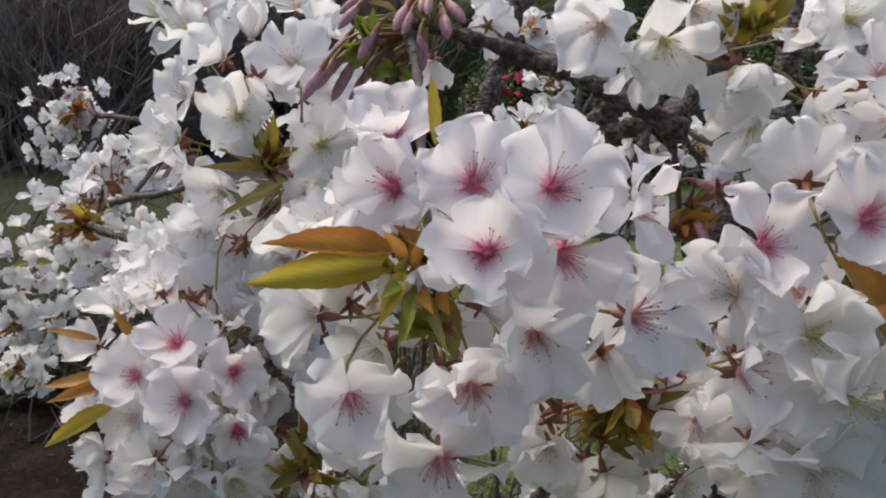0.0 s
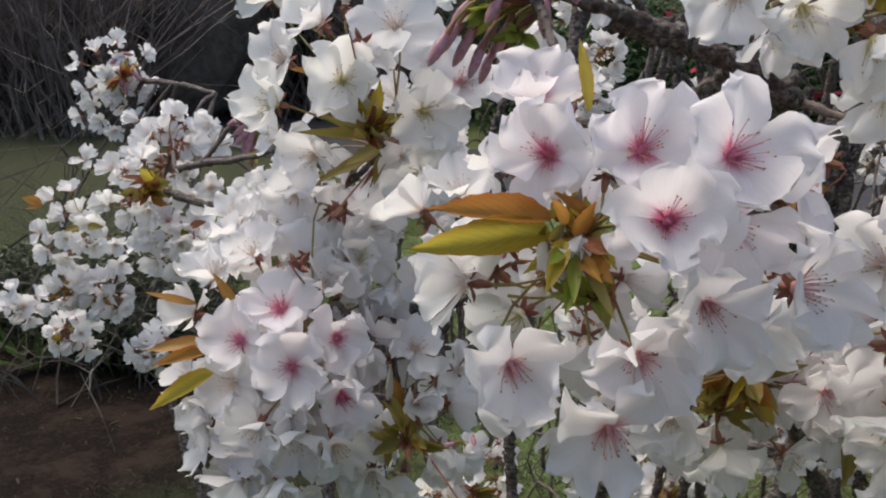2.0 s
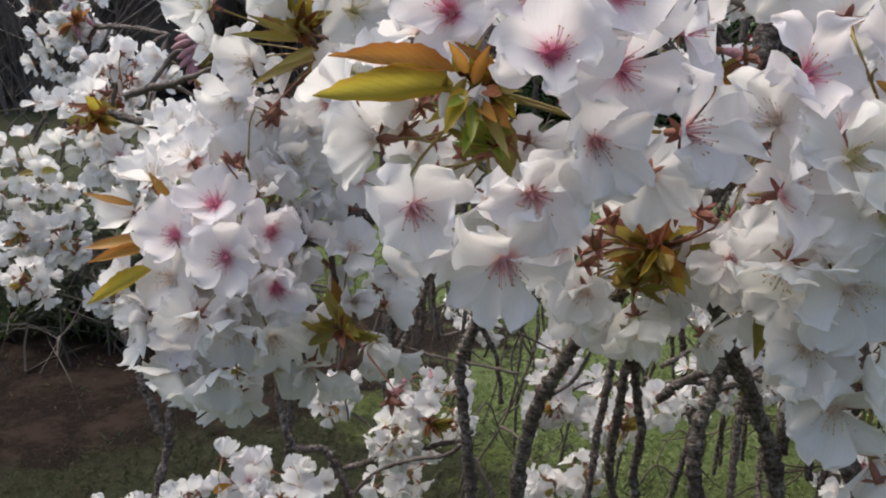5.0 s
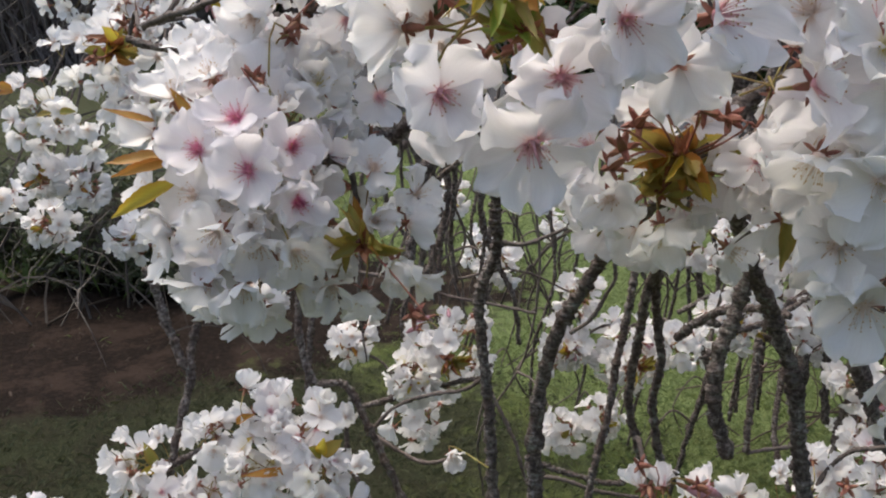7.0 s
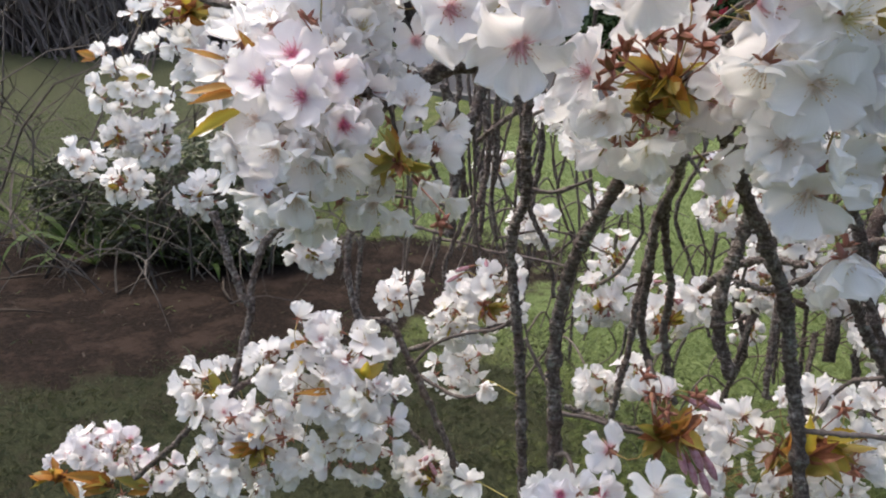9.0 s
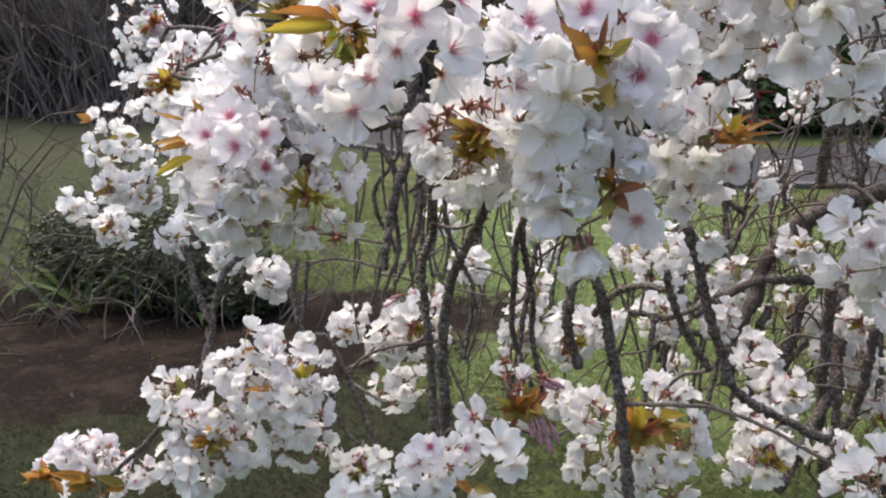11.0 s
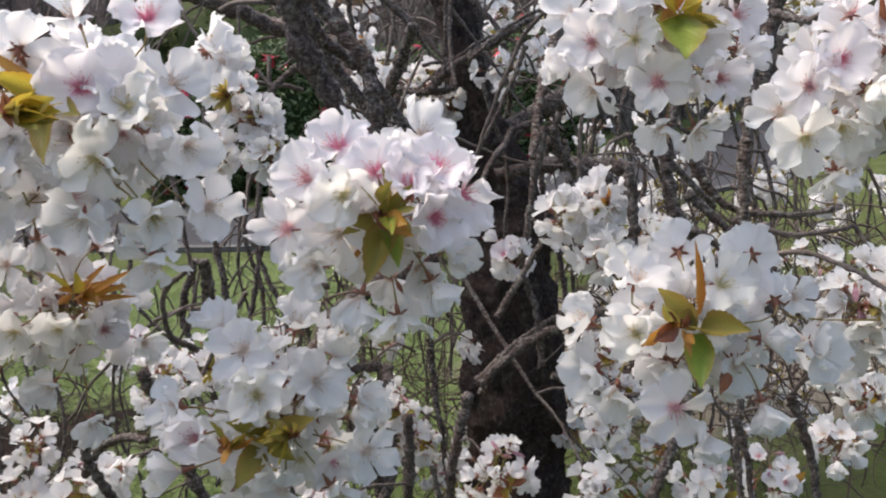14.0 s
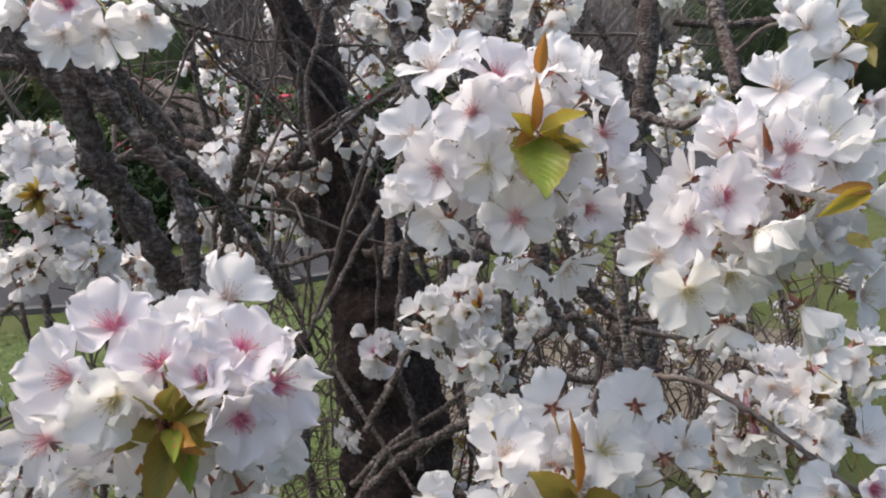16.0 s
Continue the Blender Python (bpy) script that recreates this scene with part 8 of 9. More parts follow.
leaf(c, -0.3209, 0.7787, 0.6939, -0.3339, 0.7497, 0.7039, 0.022, -91, 53, "o")
fill(c, 8, .07, 307, Vector((-0.0021, 0.0378, -0.0129)))
tuft(c, 8, .05, 621, Vector((0.0215, -0.0585, 0.0423)), "rogg")
sepal_star(c, -0.3483, 0.7737, 0.7459, 72, -9)
sepal_star(c, -0.2981, 0.7742, 0.7390, 73, 4)
sepal_star(c, -0.2810, 0.7606, 0.7273, 72, -24)
fill(c, 9, .034, 932, Vector((-0.0246, 0.0000, 0.0435)), "wwwyw", 0.86)
c = cluster(-0.6510, 1.0062, 0.4835, "blush pink cherry blossoms above bronze leaves")
fill(c, 10, 0.030, 1240, Vector((-0.0084, -0.0362, 0.0872)), "qwwqp", 0.88)
fill(c, 9, 0.028, 1241, Vector((0.0552, -0.0462, 0.0854)), "qwwqp", 0.88)
fill(c, 8, 0.026, 1242, Vector((0.1095, -0.0462, 0.0459)), "qwwqp", 0.88)
flower(c, -0.6602, 0.9715, 0.5698, -87, 52, 0.89, "q")
flower(c, -0.6365, 0.9879, 0.5830, -78, 58, 0.85, "q")
flower(c, -0.7008, 0.9722, 0.5473, -115, 33, 0.82, "q")
flower(c, -0.6109, 0.9940, 0.5656, -57, 36, 0.82, "q")
flower(c, -0.6932, 0.9994, 0.5638, -124, 59, 0.75, "w")
flower(c, -0.6369, 0.9474, 0.5573, -92, 27, 0.85, "q")
flower(c, -0.5971, 0.9562, 0.5456, -76, 33, 0.75, "p")
flower(c, -0.5718, 0.9490, 0.5203, -68, 16, 0.68, "p")
flower(c, -0.7312, 0.9748, 0.5288, -122, 25, 0.75, "q")
flower(c, -0.5528, 0.9802, 0.5154, -49, 37, 0.68, "w")
flower(c, -0.6739, 0.9792, 0.5012, -81, 3, 0.68, "w")
leaf(c, -0.6187, 0.9379, 0.5263, -0.6825, 0.9115, 0.5524, 0.034, -76, 44, "o")
leaf(c, -0.6187, 0.9371, 0.5238, -0.6521, 0.9068, 0.5336, 0.030, -78, 45, "o")
leaf(c, -0.5569, 0.9376, 0.5153, -0.6007, 0.9146, 0.5481, 0.036, -68, 48, "g")
leaf(c, -0.5568, 0.9370, 0.5136, -0.5788, 0.9075, 0.5236, 0.030, -102, 36, "o")
leaf(c, -0.6849, 0.9357, 0.5307, -0.7137, 0.9170, 0.5425, 0.026, -69, 38, "o")
fill(c, 8, .06, 311, Vector((-0.0016, 0.0284, -0.0096)))
tuft(c, 7, .06, 651, Vector((-0.0419, -0.0795, 0.0531)), "og")
tuft(c, 6, .06, 652, Vector((0.0416, -0.0877, 0.0464)), "og")
fill(c, 9, .034, 933, Vector((0.0087, -0.0204, 0.0578)), "wwwyw", 0.86)
c = cluster(0.0743, 0.5088, 0.8015, "white cherry blossoms with pink hearts low on the tree")
flower(c, 0.0457, 0.4627, 0.8700, -97, 24, 0.90, "p")
flower(c, 0.0251, 0.4744, 0.8402, -111, 18, 0.86, "q")
flower(c, 0.0670, 0.4580, 0.8466, 89, -18, 0.86, "q")
flower(c, 0.0831, 0.4824, 0.8570, -61, 33, 0.82, "p")
flower(c, 0.1233, 0.4502, 0.8825, -82, 41, 1.03, "w")
flower(c, 0.1368, 0.4727, 0.8463, -71, -6, 0.86, "w")
flower(c, 0.0508, 0.4595, 0.8167, -91, 7, 0.86, "w")
flower(c, 0.0902, 0.4712, 0.8125, -45, -24, 0.86, "w")
flower(c, -0.0185, 0.4104, 0.8437, -85, 19, 0.95, "w")
flower(c, 0.0094, 0.4303, 0.8341, -66, 16, 0.90, "w")
flower(c, -0.0432, 0.4261, 0.8306, -117, 20, 0.86, "w")
flower(c, -0.0396, 0.6613, 0.7392, -87, 24, 0.86, "w")
leaf(c, 0.0958, 0.4538, 0.8238, 0.1148, 0.4450, 0.8249, 0.020, -72, 46, "g")
leaf(c, 0.0751, 0.4909, 0.8120, 0.0959, 0.4514, 0.8146, 0.020, -80, 32, "o")
fill(c, 4, .05, 313, Vector((-0.0024, 0.0386, -0.0101)))
fill(c, 9, .034, 934, Vector((-0.0301, -0.0252, 0.0295)), "wwwyw", 0.86)
c = cluster(0.1452, 0.5714, 0.8654, "drooping pink cherry buds under bronze leaves")
flower(c, 0.1280, 0.5526, 0.9164, 117, 41, 0.82, "w")
flower(c, 0.1509, 0.5627, 0.9096, 77, 23, 0.77, "q")
flower(c, 0.0925, 0.5108, 0.8837, 120, -5, 0.95, "q")
flower(c, -0.0253, 0.8262, 0.7722, -76, 2, 0.95, "w")
bud(c, 0.1924, 0.5621, 0.8975, 0.93)
bud(c, 0.2027, 0.5631, 0.8988, 1.03)
bud(c, 0.1743, 0.5162, 0.8454, 0.89)
bud(c, 0.1864, 0.5145, 0.8357, 0.95)
bud(c, 0.1641, 0.5181, 0.8551, 0.93)
bud(c, 0.1951, 0.5275, 0.8438, 1.03)
bud(c, 0.1794, 0.5200, 0.8583, 1.05)
leaf(c, 0.1446, 0.5530, 0.8743, 0.1335, 0.5399, 0.9060, 0.016, -94, 41, "r")
leaf(c, 0.1446, 0.5530, 0.8743, 0.1634, 0.5317, 0.9069, 0.026, -72, 41, "o")
leaf(c, 0.1446, 0.5530, 0.8743, 0.1569, 0.5279, 0.8940, 0.020, -97, 46, "o")
leaf(c, 0.1446, 0.5525, 0.8723, 0.1167, 0.5270, 0.9005, 0.022, -92, 41, "g")
leaf(c, 0.1446, 0.5525, 0.8723, 0.1238, 0.5199, 0.8714, 0.024, -105, 49, "g")
leaf(c, 0.1446, 0.5521, 0.8709, 0.1606, 0.5213, 0.8681, 0.022, -80, 49, "g")
leaf(c, 0.1446, 0.5530, 0.8743, 0.1203, 0.5331, 0.8832, 0.016, -70, 35, "r")
leaf(c, 0.1446, 0.5525, 0.8723, 0.1376, 0.5273, 0.8570, 0.014, -85, 40, "r")
tuft(c, 9, .05, 631, Vector((0.0102, -0.0353, 0.0172)), "goggr")
sepal_star(c, 0.1310, 0.5346, 0.9288, 79, 0)
sepal_star(c, 0.1740, 0.5451, 0.9215, 110, -30)
sepal_star(c, 0.1438, 0.5297, 0.9121, 81, -23)
sepal_star(c, 0.1274, 0.5573, 0.9338, 117, -33)
c = cluster(0.3146, 0.6652, 0.7872, "ring of white cherry blossoms seen from behind")
fill(c, 9, 0.028, 1260, Vector((-0.0720, 0.0148, 0.0328)), "wwwwyq", 0.86)
fill(c, 9, 0.029, 1261, Vector((-0.0627, 0.0148, -0.0472)), "wwwwyq", 0.86)
fill(c, 8, 0.023, 1262, Vector((0.0497, 0.0348, 0.0425)), "wwwwyq", 0.86)
fill(c, 9, 0.026, 1263, Vector((0.0679, 0.0148, -0.0150)), "wwwwyq", 0.86)
fill(c, 9, 0.029, 1264, Vector((-0.0087, -0.0252, -0.0355)), "wwwwyq", 0.86)
fill(c, 8, 0.028, 1265, Vector((0.0398, -0.0252, -0.0545)), "wwwwyq", 0.86)
flower(c, 0.2473, 0.6359, 0.8495, 114, 19, 0.85, "w")
flower(c, 0.2377, 0.6378, 0.8197, 115, -6, 0.85, "w")
flower(c, 0.2355, 0.6382, 0.7821, 136, -36, 0.82, "w")
flower(c, 0.2950, 0.6611, 0.8554, -99, 43, 0.79, "w")
flower(c, 0.3367, 0.6846, 0.8559, 80, 14, 0.79, "w")
flower(c, 0.3679, 0.6813, 0.8357, 81, 10, 0.79, "w")
flower(c, 0.3914, 0.6750, 0.8057, 57, -10, 0.79, "w")
flower(c, 0.3958, 0.6664, 0.7721, 42, -34, 0.79, "w")
flower(c, 0.3517, 0.6036, 0.7801, -60, -9, 0.92, "w")
flower(c, 0.3025, 0.5924, 0.7888, -85, -22, 0.96, "w")
flower(c, 0.2648, 0.6233, 0.7578, -106, -9, 0.79, "w")
flower(c, 0.2228, 0.6477, 0.7425, -103, 10, 0.71, "w")
flower(c, 0.3214, 0.6014, 0.7394, -74, -21, 0.85, "w")
flower(c, 0.2787, 0.6076, 0.7341, -102, -21, 0.79, "w")
flower(c, 0.3764, 0.6326, 0.7268, -76, -19, 0.71, "w")
leaf(c, 0.3002, 0.6096, 0.8156, 0.2801, 0.5909, 0.8676, 0.036, -95, 32, "o")
leaf(c, 0.3002, 0.6096, 0.8156, 0.2977, 0.5947, 0.8779, 0.034, -85, 45, "y")
leaf(c, 0.3002, 0.6096, 0.8156, 0.2698, 0.5840, 0.8436, 0.030, -84, 45, "o")
leaf(c, 0.3039, 0.6089, 0.8120, 0.3234, 0.5810, 0.8194, 0.034, -96, 34, "g")
leaf(c, 0.3038, 0.6098, 0.8156, 0.3337, 0.5862, 0.8366, 0.022, -84, 48, "r")
leaf(c, 0.3038, 0.6098, 0.8156, 0.3321, 0.5988, 0.8458, 0.018, -89, 30, "r")
leaf(c, 0.3002, 0.6087, 0.8120, 0.2682, 0.5857, 0.8112, 0.022, -104, 36, "r")
leaf(c, 0.3002, 0.6087, 0.8120, 0.2845, 0.5759, 0.8092, 0.024, -82, 32, "g")
tuft(c, 7, .07, 641, Vector((0.0090, -0.0377, 0.0413)), "goy")
tuft(c, 6, .045, 642, Vector((-0.0314, -0.0427, 0.0331)), "rg")
sepal_star(c, 0.2895, 0.6146, 0.8581, 108, -8)
sepal_star(c, 0.3402, 0.6210, 0.8687, 65, -25)
sepal_star(c, 0.3524, 0.6016, 0.8097, 87, -18)
sepal_star(c, 0.2558, 0.6091, 0.8475, 121, -25)
fill(c, 9, .034, 935, Vector((-0.0062, -0.0139, -0.0015)), "wwwyw", 0.86)
c = cluster(-0.6303, 1.4229, 1.3345, "far cherry cluster with opening buds and white flowers")
flower(c, -0.6940, 1.4080, 1.3605, -144, 14, 0.87, "w")
flower(c, -0.6657, 1.4130, 1.3793, -101, 58, 0.87, "w")
flower(c, -0.6348, 1.4277, 1.3954, -109, 43, 0.87, "w")
flower(c, -0.5914, 1.4338, 1.3762, -37, 25, 0.75, "w")
flower(c, -0.6225, 1.4084, 1.3585, 93, 1, 0.71, "q")
flower(c, -0.6838, 1.3976, 1.3181, -135, -5, 0.79, "w")
flower(c, -0.6692, 1.3913, 1.2924, -123, -6, 0.87, "w")
flower(c, -0.6365, 1.3826, 1.2972, -76, 4, 0.83, "w")
flower(c, -0.6042, 1.3886, 1.2784, 74, -36, 0.87, "w")
flower(c, -0.6953, 1.3960, 1.2710, -136, -12, 0.83, "w")
flower(c, -0.6545, 1.3846, 1.2649, -95, -7, 0.87, "w")
flower(c, -0.6346, 1.3918, 1.2512, -86, -20, 0.79, "w")
flower(c, -0.5991, 1.4074, 1.3120, 65, -15, 0.75, "q")
bud(c, -0.6374, 1.3986, 1.3613, 0.97)
bud(c, -0.6129, 1.3790, 1.3227, 1.02)
bud(c, -0.6028, 1.4126, 1.3744, 0.93)
bud(c, -0.6043, 1.3757, 1.3091, 0.99)
bud(c, -0.6320, 1.3866, 1.3128, 0.97)
bud(c, -0.5888, 1.4020, 1.3312, 0.96)
leaf(c, -0.6223, 1.4038, 1.3400, -0.6024, 1.3916, 1.3729, 0.022, -87, 41, "g")
leaf(c, -0.6222, 1.4026, 1.3354, -0.6468, 1.3800, 1.3287, 0.020, -94, 48, "g")
leaf(c, -0.6222, 1.4026, 1.3354, -0.6089, 1.3745, 1.3045, 0.018, -85, 42, "g")
leaf(c, -0.6270, 1.4037, 1.3400, -0.6420, 1.3967, 1.3540, 0.014, -106, 39, "o")
tuft(c, 4, .035, 401)
tuft(c, 7, .045, 681, Vector((0.0234, -0.0495, 0.0037)), "gro")
fill(c, 14, .034, 405, Vector((0.0000, 0.0049, -0.0011)))
fill(c, 9, .034, 936, Vector((-0.0147, -0.0085, -0.0189)), "wwwyw", 0.86)
c = cluster(-0.4209, 1.0525, 1.2441, "white cherry blossoms seen from behind with red stalks")
flower(c, -0.4432, 1.0313, 1.2839, 123, -0, 0.83, "w")
flower(c, -0.4185, 1.0469, 1.3040, 93, 25, 0.87, "w")
flower(c, -0.4018, 1.0440, 1.2917, 78, 0, 0.79, "w")
flower(c, -0.4574, 1.0364, 1.2639, -126, 10, 0.79, "w")
flower(c, -0.3986, 1.0385, 1.2695, -56, -0, 0.79, "w")
flower(c, -0.4283, 1.0325, 1.2882, 95, 20, 0.79, "w")
flower(c, -0.4683, 1.0440, 1.2534, -116, -0, 0.79, "w")
leaf(c, -0.4213, 1.0335, 1.2504, -0.4497, 1.0153, 1.2617, 0.016, -77, 44, "o")
leaf(c, -0.4213, 1.0335, 1.2504, -0.4134, 1.0217, 1.2853, 0.012, -83, 30, "r")
leaf(c, -0.4177, 1.0327, 1.2470, -0.4026, 1.0298, 1.2761, 0.012, -97, 44, "r")
leaf(c, -0.4177, 1.0327, 1.2470, -0.4355, 1.0133, 1.2530, 0.018, -103, 47, "g")
tuft(c, 4, .03, 403)
sepal_star(c, -0.3951, 1.0011, 1.2775, 109, 8)
sepal_star(c, -0.4088, 0.9966, 1.2572, 105, 6)
tuft(c, 5, .04, 661, Vector((0.0113, -0.0384, -0.0000)), "rgo")
fill(c, 9, .034, 937, Vector((-0.0100, -0.0014, 0.0311)), "wwwyw", 0.86)
c = cluster(-0.2527, 0.8009, 1.3013, "bunch of closed pink cherry buds")
bud(c, -0.2763, 0.7971, 1.3286, 1.02)
bud(c, -0.2781, 0.7898, 1.3201, 0.92)
bud(c, -0.2725, 0.7875, 1.3107, 1.03)
bud(c, -0.2702, 0.7854, 1.3023, 0.88)
bud(c, -0.2649, 0.7889, 1.2954, 1.02)
bud(c, -0.2626, 0.7867, 1.2865, 0.93)
bud(c, -0.2588, 0.7951, 1.3198, 0.94)
bud(c, -0.2683, 0.8013, 1.3246, 0.87)
bud(c, -0.2682, 0.7886, 1.3150, 0.97)
bud(c, -0.2579, 0.7954, 1.2798, 0.90)
leaf(c, -0.2557, 0.7888, 1.2945, -0.2477, 0.7763, 1.2854, 0.016, -83, 46, "y")
flower(c, -0.3435, 0.9549, 1.3037, -107, 12, 0.86, "w")
flower(c, -0.3379, 0.9498, 1.2828, -75, 13, 0.86, "w")
c = cluster(-0.3744, 0.8674, 1.2435, "white cherry blossoms around an olive and red leaf tuft")
flower(c, -0.4721, 0.9804, 1.2468, -111, 38, 0.83, "w")
flower(c, -0.6010, 1.1902, 1.2265, -99, 57, 0.87, "w")
flower(c, -0.5163, 1.0580, 1.1882, -91, 22, 0.91, "y")
flower(c, -0.4160, 0.9055, 1.2331, 102, -2, 0.79, "w")
flower(c, -0.4450, 0.9507, 1.2502, 77, 12, 0.79, "w")
flower(c, -0.3408, 0.8514, 1.2605, -71, 21, 0.79, "w")
flower(c, -0.3128, 0.8391, 1.2510, -61, 12, 0.79, "w")
flower(c, -0.3378, 0.8562, 1.2380, -76, -9, 0.79, "w")
flower(c, -0.4122, 0.9301, 1.2076, -112, -22, 0.83, "w")
flower(c, -0.4435, 0.9570, 1.1928, -123, -2, 0.79, "w")
leaf(c, -0.3751, 0.8495, 1.2543, -0.3836, 0.8329, 1.2710, 0.022, -95, 36, "y")
leaf(c, -0.3751, 0.8495, 1.2543, -0.3932, 0.8286, 1.2540, 0.014, -71, 47, "r")
leaf(c, -0.3751, 0.8489, 1.2520, -0.3987, 0.8336, 1.2330, 0.014, -84, 46, "r")
leaf(c, -0.3751, 0.8489, 1.2520, -0.3804, 0.8264, 1.2446, 0.022, -78, 35, "y")
leaf(c, -0.3734, 0.8498, 1.2555, -0.3605, 0.8333, 1.2712, 0.016, -79, 35, "g")
leaf(c, -0.3734, 0.8498, 1.2555, -0.4079, 0.8405, 1.2613, 0.014, -87, 38, "r")
tuft(c, 5, .03, 407)
tuft(c, 7, .045, 671, Vector((-0.0048, -0.0267, 0.0038)), "gro")
sepal_star(c, -0.3907, 0.8191, 1.2425, 108, 3)
sepal_star(c, -0.3565, 0.8260, 1.2733, 66, -21)
fill(c, 9, .034, 938, Vector((-0.0554, 0.0965, -0.0180)), "wwwyw", 0.86)
c = cluster(-0.3956, 0.9943, 1.1749, "white cherry blossom cluster hanging below a twig")
flower(c, -0.4245, 0.9610, 1.1665, -98, 2, 0.87, "w")
flower(c, -0.3995, 0.9565, 1.1887, -95, 36, 0.83, "q")
flower(c, -0.3822, 0.9405, 1.1650, -80, -14, 0.87, "w")
flower(c, -0.3586, 0.9509, 1.1642, -70, -4, 0.83, "w")
flower(c, -0.4138, 0.9545, 1.1401, -110, -13, 0.87, "w")
flower(c, -0.4481, 0.9881, 1.1525, -131, 16, 0.79, "w")
flower(c, -0.3817, 0.9540, 1.1365, -77, -22, 0.83, "w")
flower(c, -0.3719, 0.9760, 1.1828, -81, 33, 0.79, "w")
leaf(c, -0.3757, 0.9552, 1.1824, -0.3495, 0.9377, 1.1934, 0.016, -76, 33, "r")
leaf(c, -0.3757, 0.9547, 1.1804, -0.3777, 0.9325, 1.1739, 0.020, -84, 40, "g")
leaf(c, -0.3757, 0.9547, 1.1804, -0.3624, 0.9322, 1.1721, 0.016, -96, 44, "r")
fill(c, 6, .05, 409, Vector((-0.0004, 0.0291, -0.0073)))
fill(c, 9, .034, 939, Vector((-0.0019, -0.0221, -0.0169)), "wwwyw", 0.86)
c = cluster(-0.6355, 1.2438, 1.1123, "white cherry blossom cluster with an orange leaf tip")
flower(c, -0.6842, 1.2445, 1.1590, -96, 27, 0.87, "w")
flower(c, -0.6993, 1.2316, 1.1078, -113, 9, 0.87, "w")
flower(c, -0.6826, 1.2158, 1.0849, -100, -19, 0.91, "w")
flower(c, -0.6568, 1.2190, 1.1378, -97, 9, 0.87, "w")
flower(c, -0.6172, 1.1994, 1.0988, -94, 7, 0.91, "w")
flower(c, -0.5719, 1.2001, 1.0993, -63, 1, 0.91, "w")
flower(c, -0.5693, 1.2126, 1.0668, -67, -25, 0.79, "w")
flower(c, -0.6584, 1.2577, 1.1695, -91, 62, 0.79, "w")
flower(c, -0.6520, 1.2135, 1.0743, -89, -36, 0.87, "w")
leaf(c, -0.6872, 1.2227, 1.1542, -0.7140, 1.2149, 1.1658, 0.026, -92, 41, "o")
leaf(c, -0.6872, 1.2223, 1.1526, -0.7078, 1.2109, 1.1493, 0.020, -87, 49, "o")
leaf(c, -0.6261, 1.2055, 1.1236, -0.6404, 1.1837, 1.1196, 0.020, -78, 33, "g")
leaf(c, -0.6133, 1.2057, 1.1237, -0.5792, 1.1866, 1.1284, 0.020, -94, 32, "g")
fill(c, 4, .05, 411, Vector((-0.0004, 0.0291, -0.0073)))
fill(c, 9, .034, 940, Vector((-0.0080, -0.0102, -0.0054)), "wwwyw", 0.86)
c = cluster(0.1654, 0.5522, 1.2884, "brownish young leaves and pink buds on a cherry twig")
tuft(c, 10, .040, 701, Vector((-0.0090, -0.0081, 0.0094)), "rogr")
tuft(c, 6, .03, 702, Vector((0.0004, -0.0048, 0.0242)), "rgo")
bud(c, 0.1720, 0.5224, 1.2927, 0.86)
bud(c, 0.1829, 0.5300, 1.3267, 0.86)
sepal_star(c, 0.1792, 0.5300, 1.3267, 107, 2)
flower(c, 0.2182, 0.6600, 1.3127, -73, 39, 0.80, "q")
flower(c, 0.2464, 0.6819, 1.3192, -67, 22, 0.80, "w")
spray(-0.4002, 1.0213, 1.1550, 0.024, 11, "w", 5, 103)
spray(-0.6689, 1.2402, 1.0160, 0.033, 11, "w", 4, 106)
spray(-0.6098, 1.2563, 0.9982, 0.038, 15, "w", 1, 109)
spray(-0.7052, 1.3152, 0.9147, 0.041, 14, "w", 4, 112)
spray(-0.8032, 1.3453, 0.9496, 0.025, 9, "w", 5, 115)
spray(-0.5560, 1.2615, 0.9054, 0.021, 5, "w", 0, 118)
spray(-0.2575, 0.9011, 1.2300, 0.016, 8, "w", 0, 121)
spray(-0.3606, 1.0087, 0.9414, 0.025, 12, "w", 0, 124)
spray(-0.2919, 1.0453, 0.8821, 0.031, 18, "b", 4, 127)
spray(-0.5401, 1.2520, 0.9084, 0.026, 8, "w", 4, 130)
spray(-0.1934, 1.2612, 0.7233, 0.040, 12, "w", 1, 133)
spray(-0.0283, 1.0468, 0.8124, 0.071, 22, "m", 9, 136)
spray(-0.0789, 1.0116, 0.7795, 0.031, 12, "w", 1, 139)
spray(-0.0762, 1.1808, 0.6233, 0.053, 19, "w", 0, 142)
spray(-0.1037, 0.8586, 0.6133, 0.036, 16, "m", 6, 145)
spray(0.1718, 1.2282, 0.7221, 0.043, 20, "m", 4, 148)
spray(0.0803, 1.3844, 1.0410, 0.024, 9, "w", 3, 151)
spray(0.1146, 1.0250, 1.0672, 0.024, 11, "w", 3, 154)
spray(0.1738, 0.9578, 1.0153, 0.022, 8, "w", 0, 157)
spray(0.0602, 1.9901, 0.6482, 0.052, 16, "w", 0, 160)
spray(-0.0192, 1.7358, 0.8465, 0.043, 11, "m", 3, 163)
spray(0.2825, 2.2102, 0.6370, 0.051, 12, "w", 0, 166)
spray(0.4211, 1.4411, 0.8412, 0.054, 16, "w", 3, 169)
spray(0.3736, 1.2644, 0.9512, 0.031, 9, "p", 4, 172)
spray(0.1842, 1.3145, 0.5074, 0.043, 16, "w", 1, 175)
